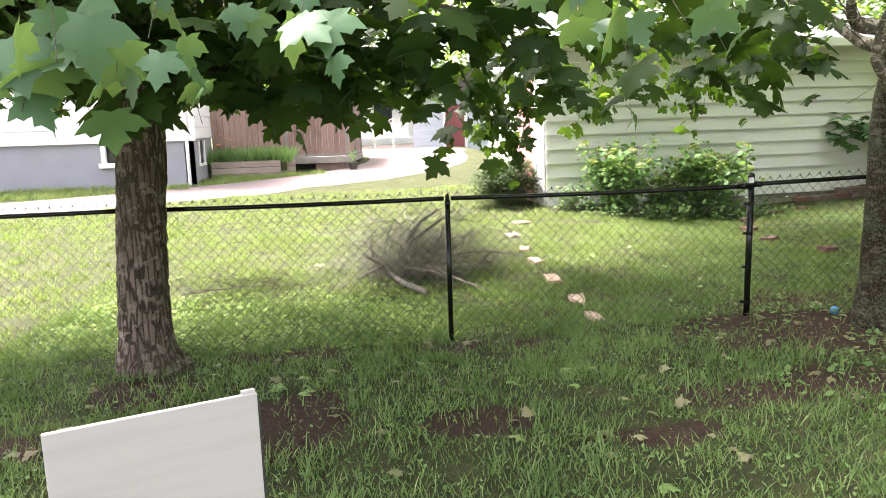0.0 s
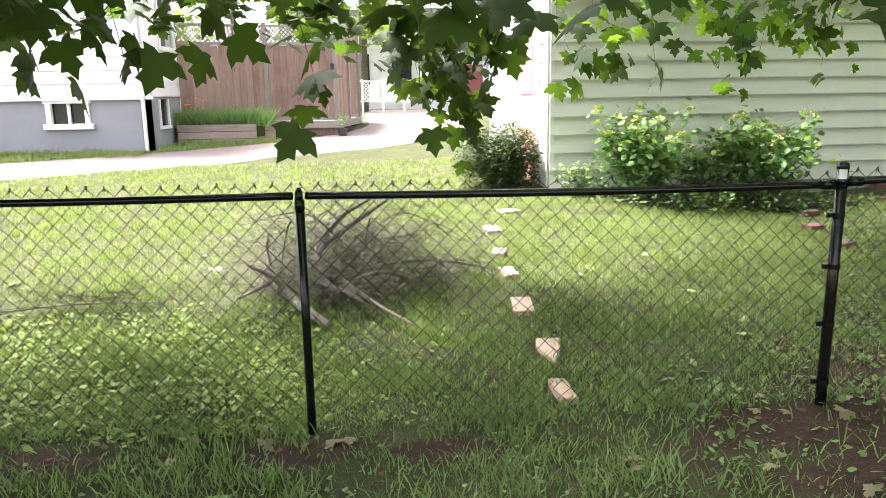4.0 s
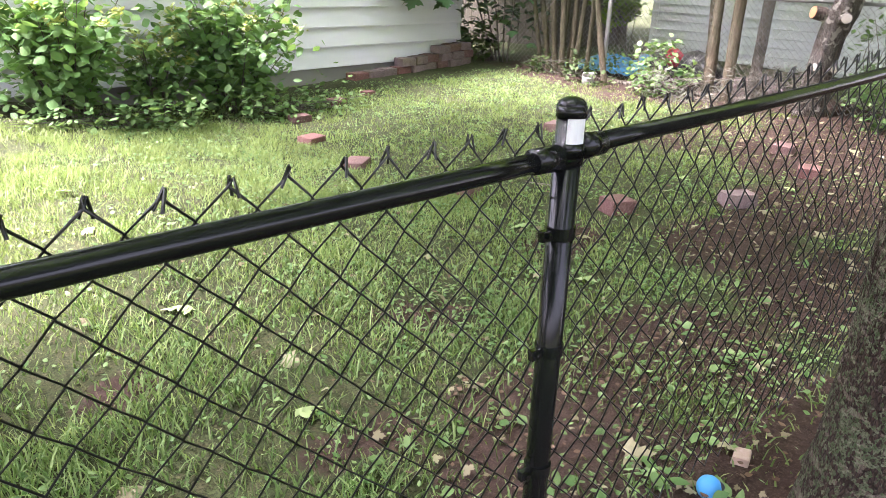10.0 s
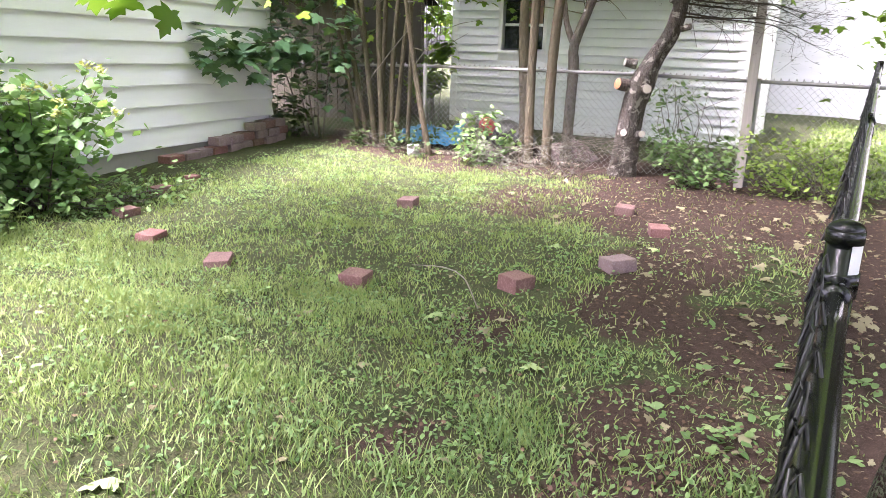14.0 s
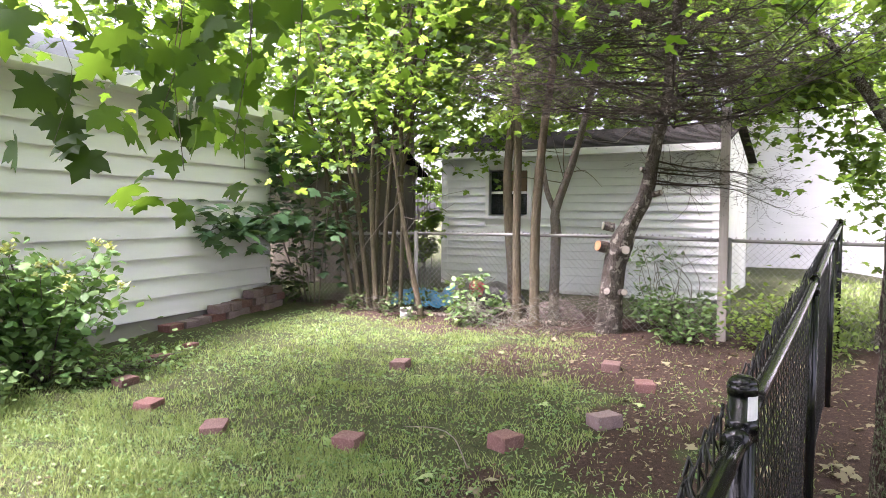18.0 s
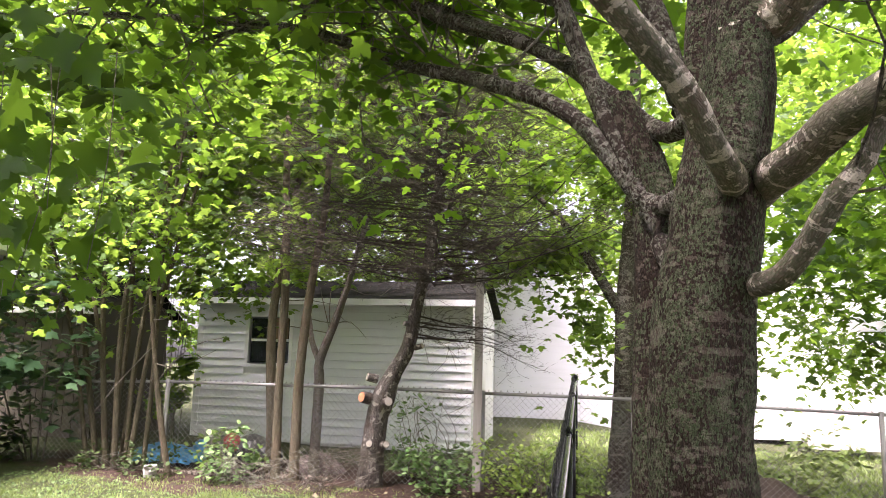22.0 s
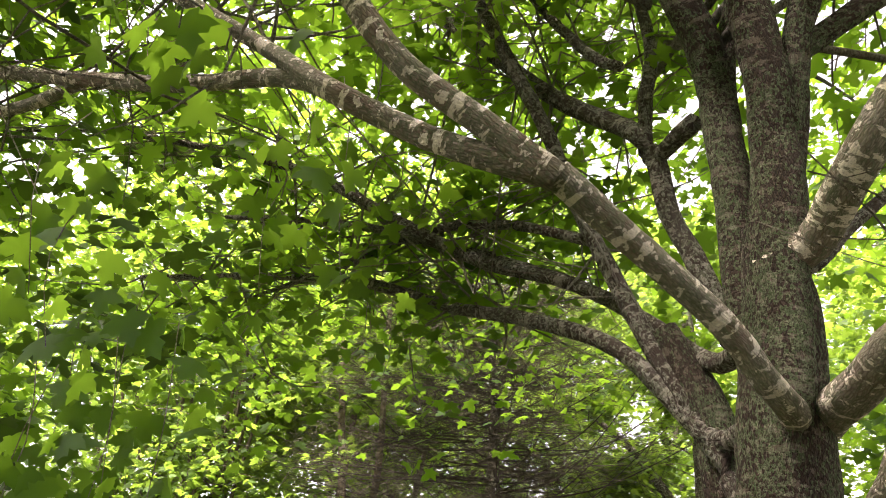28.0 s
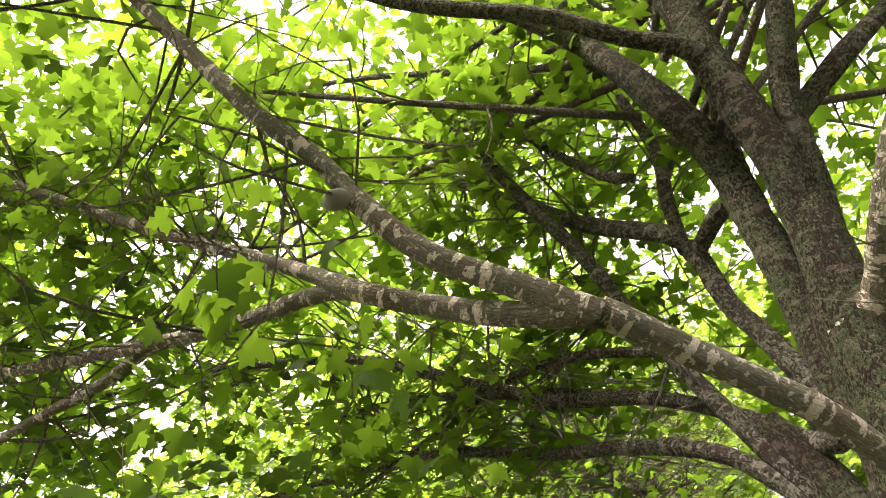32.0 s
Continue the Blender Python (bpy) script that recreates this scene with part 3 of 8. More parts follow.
tagged(ground, "shaded lawn with bare red-brown soil patches", "ground", kind="structure")


def ribbon(name, centre, widths, material, lift, label, category):
    """A strip laid on the ground along a line of (x, y)."""
    pts = curve_points([(x, y, 0, w) for (x, y), w in zip(centre, widths)], 0.4)
    d = np.gradient(pts[:, :2], axis=0)
    d /= np.linalg.norm(d, axis=1)[:, None]
    across = np.linspace(-1, 1, 9)
    v = []
    for k in range(len(pts)):
        for a in across:
            wob = 1 + 0.05 * noise.noise(Vector((pts[k, 0] * 0.8, pts[k, 1] * 0.8, a)))
            x, y = pts[k, 0] - d[k, 1] * a * pts[k, 3] * wob, pts[k, 1] + d[k, 0] * a * pts[k, 3] * wob
            v.append((x, y, ground_z(x, y) + lift * (1.0 if abs(a) < 0.99 else -1.5)))
    m = len(across)
    f = [(k * m + q + 1, k * m + q, (k + 1) * m + q, (k + 1) * m + q + 1) for k in range(len(pts) - 1) for q in range(m - 1)]
    return tagged(raw(name, v, f, material, shade=True), label, category, kind="structure")


ribbon("driveway", [(-30, 2.0), (-14, 5.4), (-8.5, 7.4), (-5.6, 8.4), (-3.4, 9.4), (-1.5, 10.7), (0.2, 12.6), (0.6, 15.5), (0.2, 20), (0, 27)], [0.95, 0.95, 1.0, 1.05, 1.1, 1.2, 1.55, 1.6, 1.7, 1.8], M_DRIVE, 0.02, "pale pinkish gravel driveway curving behind the lawn", "driveway")

# ---- lap-sided walls ----
def lap_wall(owner, p, q, z0, z1, pitch, material, holes=(), proud=0.016, name="siding_board", out=None):
    """Lapped boards between two plan points, each a part; a hole is (from, to, low, high) along the wall."""
    p, q = Vector((*p, 0)), Vector((*q, 0))
    d = (q - p).normalized()
    nrm = Vector((d.y, -d.x, 0)) if out is None else Vector((*out, 0)).normalized()
    length = (q - p).length
    rows = int(math.ceil((z1 - z0) / pitch))
    inv = owner.matrix_world.inverted()
    for k in range(rows):
        lo, hi = z0 + k * pitch, min(z1, z0 + (k + 1) * pitch + 0.012)
        spans = [(0.0, length)]
        for a, b, l, h in holes:
            if lo < h - 0.01 and hi > l + 0.01:
                spans = [s for u, v in spans for s in ((u, min(v, a)), (max(u, b), v)) if s[1] - s[0] > 0.01]
        for u, v in spans:
            bm = bmesh.new()
            sag = 0.002 * math.sin(k * 1.7)
            prof = [(0.0, lo), (proud, lo - 0.004), (proud + 0.002, lo + 0.006), (0.004, hi), (0.0, hi)]
            n = max(1, int((v - u) / 1.2))
            rings = []
            for j in range(n + 1):
                s = u + (v - u) * j / n
                w = 0.0025 * noise.noise(Vector((s * 0.9, k * 3.1, 0.5))) + sag
                rings.append([bm.verts.new(inv @ (p + d * s + nrm * o + Vector((0, 0, z + w)))) for o, z in prof])
            for j in range(n):
                for i in range(len(prof)):
                    i2 = (i + 1) % len(prof)
                    bm.faces.new((rings[j][i], rings[j + 1][i], rings[j + 1][i2], rings[j][i2]))
            bm.faces.new(rings[0])
            bm.faces.new(rings[-1][::-1])
            bmesh.ops.recalc_face_normals(bm, faces=bm.faces)
            part(name, bm, material, owner)


def wall_core(owner, name, p, q, z0, z1, thick, material, holes=()):
    """A thick wall between two plan points, outer face on the line, with openings cut through it."""
    p, q = Vector((*p, 0)), Vector((*q, 0))
    d = (q - p).normalized()
    inn = Vector((-d.y, d.x, 0))
    length = (q - p).length
    inv = owner.matrix_world.inverted()
    cuts = [(0, length, z0, z1)]
    for a, b, l, h in holes:
        nxt = []
        for u, v, s, t in cuts:
            if b <= u or a >= v:
                nxt.append((u, v, s, t))
                continue
            for piece in ((u, a, s, t), (b, v, s, t), (max(u, a), min(v, b), s, l), (max(u, a), min(v, b), h, t)):
                if piece[1] - piece[0] > 0.005 and piece[3] - piece[2] > 0.005:
                    nxt.append(piece)
        cuts = nxt
    bm = bmesh.new()
    for u, v, s, t in cuts:
        a, b = p + d * u, p + d * v
        cs = [a, b, b + inn * thick, a + inn * thick]
        lo = [bm.verts.new(inv @ (c + Vector((0, 0, s)))) for c in cs]
        hi = [bm.verts.new(inv @ (c + Vector((0, 0, t)))) for c in cs]
        bm.faces.new(lo[::-1])
        bm.faces.new(hi)
        for i in range(4):
            bm.faces.new((lo[i], lo[(i + 1) % 4], hi[(i + 1) % 4], hi[i]))
    return part(name, bm, material, owner)


# ---- the white garage ----
GA, GB = (2.03, 5.67), (8.44, 6.62)
gd = Vector((GB[0] - GA[0], GB[1] - GA[1], 0)).normalized()
gn = Vector((-gd.y, gd.x, 0))
GC, GD = (GB[0] + gn.x * 2.9, GB[1] + gn.y * 2.9), (GA[0] + gn.x * 2.9, GA[1] + gn.y * 2.9)
G_EAVE = 2.72
garage = base("garage", 5.2, 6.1, 0.0, "white lap-sided garage with a grey shingle roof beside the lawn", "garage")
for nm, a, b, holes in (("wall_front", GA, GB, ()), ("wall_right", GB, GC, ()), ("wall_back", GC, GD, ()), ("wall_left", GD, GA, ((1.6, 2.45, 0.33, 2.3),))):
    wall_core(garage, nm, a, b, 0.0, G_EAVE, 0.12, M_TRIM, holes)
wall_core(garage, "foundation", (GA[0] - gn.x * 0.01, GA[1] - gn.y * 0.01), (GB[0] - gn.x * 0.01, GB[1] - gn.y * 0.01), -0.1, 0.33, 0.01, M_CONCRETE)
lap_wall(garage, GA, GB, 0.335, G_EAVE, 0.213, M_SIDING, (), 0.042)
lap_wall(garage, GB, GC, 0.335, G_EAVE, 0.213, M_SIDING)
lap_wall(garage, GD, GA, 0.335, G_EAVE, 0.213, M_SIDING, ((1.52, 2.53, 0.0, 2.38),))
ga, gb = Vector((*GA, 0)), Vector((*GB, 0))
gw = Matrix.Translation(-garage.matrix_world.translation)
for c, s in ((ga, 1), (gb, -1)):
    bm = bmesh.new()
    ang = math.degrees(math.atan2(gd.y, gd.x))
    add_box(bm, c + gd * 0.03 * s - gn * 0.012 + Vector((0, 0, 1.53)), (0.06, 0.028, 2.38), ang, 0.003, gw)
    add_box(bm, c - gd * 0.012 * s + gn * 0.03 + Vector((0, 0, 1.53)), (0.028, 0.06, 2.38), ang, 0.003, gw)
    part("corner_board", bm, M_TRIM, garage)
# roof: two slopes, ridge along the front wall, with soffit, fascia and courses of shingles
mid = 1.45
for side in (-1, 1):
    e0 = ga - gd * 0.25 + gn * (mid + side * (mid + 0.32)) + Vector((0, 0, G_EAVE + 0.06))
    e1 = gb + gd * 0.25 + gn * (mid + side * (mid + 0.32)) + Vector((0, 0, G_EAVE + 0.06))
    r0, r1 = ga - gd * 0.25 + gn * mid + Vector((0, 0, G_EAVE + 0.72)), gb + gd * 0.25 + gn * mid + Vector((0, 0, G_EAVE + 0.72))
    for k in range(22):
        a, b = k / 22, (k + 1.25) / 22
        up = Vector((0, 0, 0.012))
        q = [e0.lerp(r0, a) + up, e1.lerp(r1, a) + up, e1.lerp(r1, min(b, 1)), e0.lerp(r0, min(b, 1))]
        lowq = [c - Vector((0, 0, 0.03)) for c in q]
        roof_bm = bmesh.new()
        vs = [roof_bm.verts.new(gw @ c) for c in q + lowq]
        for ids in ((0, 1, 2, 3), (7, 6, 5, 4), (0, 4, 5, 1), (1, 5, 6, 2), (2, 6, 7, 3), (3, 7, 4, 0)):
            roof_bm.faces.new([vs[i] for i in ids])
        part("shingle_course", roof_bm, M_SHINGLE_GREY, garage)
    mc = (e0 + e1) / 2
    part("fascia", add_box(bmesh.new(), mc + Vector((0, 0, -0.06)), ((e1 - e0).length, 0.03, 0.13), ang, 0.004, gw), M_TRIM, garage)
    part("soffit", add_box(bmesh.new(), mc - gn * side * 0.165 + Vector((0, 0, -0.11)), ((e1 - e0).length, 0.30, 0.016), ang, 0.0, gw), M_TRIM, garage)
for end in (ga, gb):
    gable = bmesh.new()
    v = [gable.verts.new(gw @ c) for c in (end + Vector((0, 0, G_EAVE)), end + gn * 2.9 + Vector((0, 0, G_EAVE)), end + gn * 1.45 + Vector((0, 0, G_EAVE + 0.66)))]
    gable.faces.new(v)
    part("gable", gable, M_SIDING, garage)
# faded pink door in the left wall
dc = ga + gn * 0.86
door = part("side_door", add_box(bmesh.new(), dc - gd * 0.004 + Vector((0, 0, 1.31)), (0.04, 0.84, 1.96), ang, 0.004, gw), mat_paint("faded_pink_door", (0.55, 0.22, 0.22), (0.42, 0.2, 0.2), 0.5), garage, "faded pink door")
for s in (-1, 1):
    part("door_casing", add_box(bmesh.new(), dc + gn * 0.47 * s - gd * 0.012 + Vector((0, 0, 1.35)), (0.03, 0.09, 2.04), ang, 0.003, gw), M_TRIM, garage)
part("door_panel", add_box(bmesh.new(), dc - gd * 0.026 + Vector((0, 0, 1.75)), (0.008, 0.5, 0.6), ang, 0.003, gw), mat_paint("pink_door_panel", (0.48, 0.19, 0.19), (0.40, 0.18, 0.18), 0.5), door)

# ---- the black chain-link fence ----
POSTS = [(-11.4, 0.06), (-9.1, 0.05), (-6.85, 0.03), (-4.55, 0.02), (-2.27, 0.01), (0.0, 0.0), (2.29, 0.0), (4.57, -0.04), (6.85, -0.08), (9.13, -0.12)]
RAIL_Z = [1.065, 1.065, 1.065, 1.065, 1.065, 1.065, 1.068, 1.165, 1.28, 1.385]


def loop_cap(bm, x, y, z):
    bmesh.ops.create_uvsphere(bm, u_segments=14, v_segments=8, radius=0.0250, matrix=Matrix.Translation((x, y, z)) @ Matrix.Diagonal((1, 1, 0.6, 1)))
    return bm


fence = base("black_fence", 0.0, 0.0, 0.0, "black vinyl-coated chain-link fence along the lawn", "fence")
for k, (px, py) in enumerate(POSTS):
    terminal = k in (6, 9)
    z0 = ground_z(px, py)
    if terminal:
        top = 1.145 if k == 6 else 1.43
        post = part("terminal_post", cyl((px, py, z0 - 0.05), (px, py, top), 0.0235, sides=20), M_BLACK, fence, shade=True)
        cap = bmesh.new()
        add_cyl(cap, (px, py, top - 0.012), (px, py, top + 0.006), 0.0255, sides=20)
        loop_cap(cap, px, py, top + 0.006)
        part("post_cap", cap, M_BLACK, post, "domed black cap", True)
        for bz in (0.17, 0.44, 0.70, 0.925):
            band = bmesh.new()
            add_cyl(band, (px, py, bz), (px, py, bz + 0.022), 0.0265, sides=20)
            add_box(band, (px - 0.036, py, bz + 0.011), (0.03, 0.012, 0.02), 0, 0.002)
            add_cyl(band, (px - 0.038, py - 0.012, bz + 0.011), (px - 0.038, py + 0.014, bz + 0.011), 0.005, sides=8)
            part("tension_band", band, M_BLACK, post)
        for sx in (-1, 1):
            rz = RAIL_Z[k] + (0.0 if sx < 0 else 0.012)
            if k == 9 and sx > 0:
                continue
            cup = bmesh.new()
            add_cyl(cup, (px + sx * 0.028, py, rz), (px + sx * 0.085, py - 0.003 * sx, rz), 0.0225, 0.021, 16)
            add_cyl(cup, (px, py, rz - 0.012), (px, py, rz + 0.012), 0.027, sides=20)
            part("rail_cup", cup, M_BLACK, post, shade=True)
    else:
        post = part("line_post", cyl((px, py, z0 - 0.05), (px, py, RAIL_Z[k] - 0.02), 0.019, sides=16), M_BLACK, fence, shade=True)
        cap = bmesh.new()
        add_cyl(cap, (px, py, RAIL_Z[k] - 0.06), (px, py, RAIL_Z[k] - 0.018), 0.0215, sides=16)
        add_cyl(cap, (px - 0.014, py, RAIL_Z[k]), (px + 0.014, py, RAIL_Z[k]), 0.0225, sides=16)
        add_cyl(cap, (px, py, RAIL_Z[k] + 0.022), (px, py, RAIL_Z[k] + 0.034), 0.012, 0.008, 10)
        part("loop_cap", cap, M_BLACK, post, "black loop cap", True)
sticker = bmesh.new()
for a in range(-3, 3):
    a0, a1 = radians(248 + a * 14), radians(248 + (a + 1) * 14)
    v = [sticker.verts.new((2.29 + 0.0243 * math.cos(q), 0.0243 * math.sin(q), z)) for q, z in ((a0, 1.082), (a1, 1.082), (a1, 1.138), (a0, 1.138))]
    sticker.faces.new(v)
part("sticker", sticker, M_STICKER, fence, "white paper sticker on the post")


def rail_ends(k):
    (x0, y0), (x1, y1) = POSTS[k], POSTS[k + 1]
    z0, z1 = RAIL_Z[k], RAIL_Z[k + 1]
    if k in (6,):
        z0 += 0.012
    return (x0, y0, z0), (x1, y1, z1)


for k in range(len(POSTS) - 1):
    a, b = (Vector(v) for v in rail_ends(k))
    pts = [(*a.lerp(b, t), 0.0165) for t in np.linspace(0.012, 0.988, 7)]
    pts = [(x, y, z - 0.008 * math.sin(math.pi * i / 6), r) for i, (x, y, z, r) in enumerate(pts)]
    tubes("top_rail", [pts], M_BLACK, fence, sides=14, rough=0.0, step=0.3)


def mesh_panel(owner, a, b, low, material, pitch=0.062, wire=0.0022, name="wire_mesh", above=0.045, sides=4, twist=True, offset=0.0):
    """Chain-link fabric between two rail ends: zigzag wires hooked into one another, with knuckled tips above the rail."""
    a, b = Vector(a), Vector(b)
    length = (b - a).xy.length
    d = (b - a) / length
    side = Vector((-d.y, d.x, 0)).normalized()
    n = int(length / pitch)
    lines = []
    for k in range(n):
        x0 = (k + 0.5) * pitch
        top = a.z + (b.z - a.z) * x0 / length + above
        bot = low(a.x + d.x * x0, a.y + d.y * x0) + 0.02
        m = max(4, int((top - bot) / (pitch * 0.98)))
        pts = []
        for j in range(m + 1):
            s = x0 + pitch * 0.5 * (1 if (j + k) % 2 else -1) * 1.04
            w = 0.004 * noise.noise(Vector((s * 5, j * 0.7, k * 0.2)))
            bulge = 0.0032 * (1 if j % 2 else -1) + 0.012 * noise.noise(Vector((s * 1.5, j * 0.12, 2.0)))
            pt = a + d * s + side * (bulge + offset)
            pts.append((pt.x, pt.y, top - (top - bot) * j / m + w))
        if twist:
            e = pts[0]
            ph = k * 1.3
            pts = [(e[0] + 0.010 * math.cos(ph), e[1] + 0.012 * math.sin(ph), e[2] - 0.014), (e[0] + 0.004, e[1] + 0.006 * math.sin(ph), e[2] + 0.010)] + pts
        lines.append(pts)
    vs, fs, off = [], [], 0
    for pts in lines:
        arr = np.array([(*p, wire) for p in pts])
        v, f, _ = tube_arrays(arr, sides, 0.0)
        vs.append(v)
        fs.append(f + off)
        off += len(v)
    return raw(name, np.vstack(vs), np.vstack(fs), material, owner)


for k in range(2, len(POSTS) - 1):
    a, b = rail_ends(k)
    far = k < 4
    ob = mesh_panel(fence, a, b, ground_z, M_WIRE, pitch=0.0385, sides=3 if far else 4, offset=0.023)
    ob["kind"] = "stuff"

# ---- the grey chain-link fence at the back ----
back = base("back_fence", 9.13, 2.0, 0.0, "dull galvanised chain-link fence among shrubs", "fence")
bi = Matrix.Translation((-9.13, -2.0, 0.0))
BP = [(9.0, 8.6), (9.05, 7.25), (9.13, 4.72), (9.13, 2.1), (9.16, 0.9), (9.2, -0.74), (9.13, -3.2), (9.1, -6.0)]
BZ = [1.14, 1.17, 1.23, 1.235, 1.215, 1.20, 1.13, 1.10]
for k, (px, py) in enumerate(BP):
    z0 = ground_z(px, py)
    part("steel_post", cyl(bi @ Vector((px, py, z0 - 0.05)), bi @ Vector((px, py, BZ[k] + 0.03)), 0.026, sides=12), M_GALV, back, shade=True)
for k in range(len(BP) - 1):
    a, b = Vector((*BP[k], BZ[k])), Vector((*BP[k + 1], BZ[k + 1]))
    part("top_rail", cyl(bi @ a, bi @ b, 0.018, sides=10), M_GALV, back, shade=True)
    ob = mesh_panel(back, bi @ a, bi @ b, lambda x, y: ground_z(x + 9.13, y + 2.0), M_GALV, pitch=0.034, wire=0.0026, sides=3, above=0.03)
    ob["kind"] = "stuff"
pole = base("wooden_pole", 9.12, 0.95, ground_z(9.12, 0.95) - 0.02, "tall weathered grey timber pole against the back fence", "pole")
part("shaft", box((-0.04, 0.0, 1.26), (0.07, 0.09, 2.56), 4, 0.008), M_WOOD_GREY, pole)
part("iron_strap", box((-0.04, 0.0, 1.62), (0.078, 0.098, 0.02), 4, 0.002), M_GALV, pole)

# ---- the white shed behind the back fence ----
SX0, SX1, SY0, SY1, S_EAVE = 12.1, 15.6, 1.42, 5.95, 2.46
shed = base("white_shed", 13.8, 3.6, 0.0, "white narrow-lap shed with a dark shingle roof and one sash window", "shed")
W_Y0, W_Y1, W_Z0, W_Z1 = 4.37, 5.08, 1.47, 2.24
holes = ((SY1 - W_Y1, SY1 - W_Y0, W_Z0, W_Z1),)
wall_core(shed, "wall_front", (SX0, SY1), (SX0, SY0), -0.05, S_EAVE, 0.1, M_TRIM, holes)
wall_core(shed, "wall_side", (SX0, SY0), (SX1, SY0), -0.05, S_EAVE, 0.1, M_TRIM)
wall_core(shed, "wall_side", (SX1, SY1), (SX0, SY1), -0.05, S_EAVE, 0.1, M_TRIM)
wall_core(shed, "wall_back", (SX1, SY0), (SX1, SY1), -0.05, S_EAVE, 0.1, M_TRIM)
lap_wall(shed, (SX0, SY1), (SX0, SY0), 0.28, S_EAVE, 0.128, M_SIDING_OLD, ((SY1 - W_Y1 - 0.05, SY1 - W_Y0 + 0.05, W_Z0 - 0.05, W_Z1 + 0.05),), 0.032)
si = Matrix.Translation((-13.8, -3.6, 0))
for yy in (SY0 + 0.04, SY1 - 0.04):
    part("corner_board", add_box(bmesh.new(), (SX0 - 0.014, yy, 1.37), (0.024, 0.11, 2.18), 0, 0.003, si), M_TRIM, shed)
win = part("window", add_box(bmesh.new(), (SX0 + 0.05, (W_Y0 + W_Y1) / 2, (W_Z0 + W_Z1) / 2), (0.012, W_Y1 - W_Y0 - 0.06, W_Z1 - W_Z0 - 0.06), 0, 0, si), M_GLASS, shed, "sash window with dark panes")
for c, s in (((SX0 - 0.005, W_Y0 - 0.02, 1.855), (0.05, 0.06, 0.86)), ((SX0 - 0.005, W_Y1 + 0.02, 1.855), (0.05, 0.06, 0.86)), ((SX0 - 0.005, 4.725, W_Z1 + 0.02), (0.05, 0.63, 0.06)),
             ((SX0 - 0.012, 4.725, W_Z0 - 0.02), (0.07, 0.83, 0.055)), ((SX0 + 0.03, 4.725, 1.86), (0.035, 0.63, 0.04))):
    part("window_frame", add_box(bmesh.new(), c, s, 0, 0.003, si), M_TRIM, win)
part("blind", add_box(bmesh.new(), (SX0 + 0.038, 4.60, 2.05), (0.008, 0.36, 0.34), 0, 0, si), mat_paint("tan_blind", (0.24, 0.15, 0.10), (0.2, 0.12, 0.09), 0.8), win, "tan blind behind the upper pane")
xm = (SX0 + SX1) / 2
for side in (-1, 1):
    xe = xm + side * (xm - SX0 + 0.25)
    for k in range(16):
        a, b = k / 16, min(1, (k + 1.3) / 16)
        q = []
        for s, up in ((a, 0.012), (b, 0.0)):
            xx, zz = xe + (xm - xe) * s, S_EAVE + 0.06 + 0.52 * s + up
            q.append([(xx, SY0 - 0.12, zz), (xx, SY1 + 0.12, zz)])
        srb = bmesh.new()
        vs = [srb.verts.new(si @ Vector(c)) for c in (*q[0], *q[1][::-1])] + [srb.verts.new(si @ (Vector(c) - Vector((0, 0, 0.03)))) for c in (*q[0], *q[1][::-1])]
        for ids in ((0, 1, 2, 3), (7, 6, 5, 4), (0, 4, 5, 1), (1, 5, 6, 2), (2, 6, 7, 3), (3, 7, 4, 0)):
            srb.faces.new([vs[i] for i in ids])
        part("shingle_course", srb, M_SHINGLE, shed)
    sfb = bmesh.new()
    add_box(sfb, (xe, (SY0 + SY1) / 2, S_EAVE + 0.015), (0.025, SY1 - SY0 + 0.24, 0.1), 0, 0.003, si)
    add_box(sfb, ((xe + SX0 if side < 0 else xe + SX1) / 2, (SY0 + SY1) / 2, S_EAVE - 0.025), (0.24, SY1 - SY0 + 0.2, 0.014), 0, 0, si)
    part("fascia", sfb, M_TRIM, shed)
for yy in (SY0, SY1):
    sgb = bmesh.new()
    v = [sgb.verts.new(si @ Vector(c)) for c in ((SX0, yy, S_EAVE), (SX1, yy, S_EAVE), (xm, yy, S_EAVE + 0.48))]
    sgb.faces.new(v)
    part("gable", sgb, M_TRIM, shed)

# ---- the small tan shed behind the garage corner ----
tan = base("tan_shed", 11.6, 8.0, 0.2, "small tan board shed with a dark roof in deep shade", "shed")
ti = Matrix.Translation((-11.6, -8.0, -0.2))
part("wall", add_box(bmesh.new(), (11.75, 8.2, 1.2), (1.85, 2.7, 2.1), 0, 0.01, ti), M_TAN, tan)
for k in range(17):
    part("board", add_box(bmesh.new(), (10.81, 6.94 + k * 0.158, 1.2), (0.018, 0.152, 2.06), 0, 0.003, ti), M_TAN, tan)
for side in (-1, 1):
    trb = bmesh.new()
    v = [trb.verts.new(ti @ Vector(c)) for c in ((11.75 + side * 1.15, 6.7, 2.2), (11.75 + side * 1.15, 9.75, 2.2), (11.75, 9.75, 2.85), (11.75, 6.7, 2.85))]
    trb.faces.new(v)
    bmesh.ops.solidify(trb, geom=list(trb.faces), thickness=0.05)
    part("roof", trb, M_SHINGLE, tan, "dark shingle roof")
part("fascia", add_box(bmesh.new(), (10.6, 8.2, 2.18), (0.025, 3.05, 0.09), 0, 0.003, ti), M_TRIM, tan)
trb = bmesh.new()
trb.faces.new([trb.verts.new(ti @ Vector(c)) for c in ((10.83, 6.86, 2.2), (12.67, 6.86, 2.2), (11.75, 6.86, 2.78))])
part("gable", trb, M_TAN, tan)

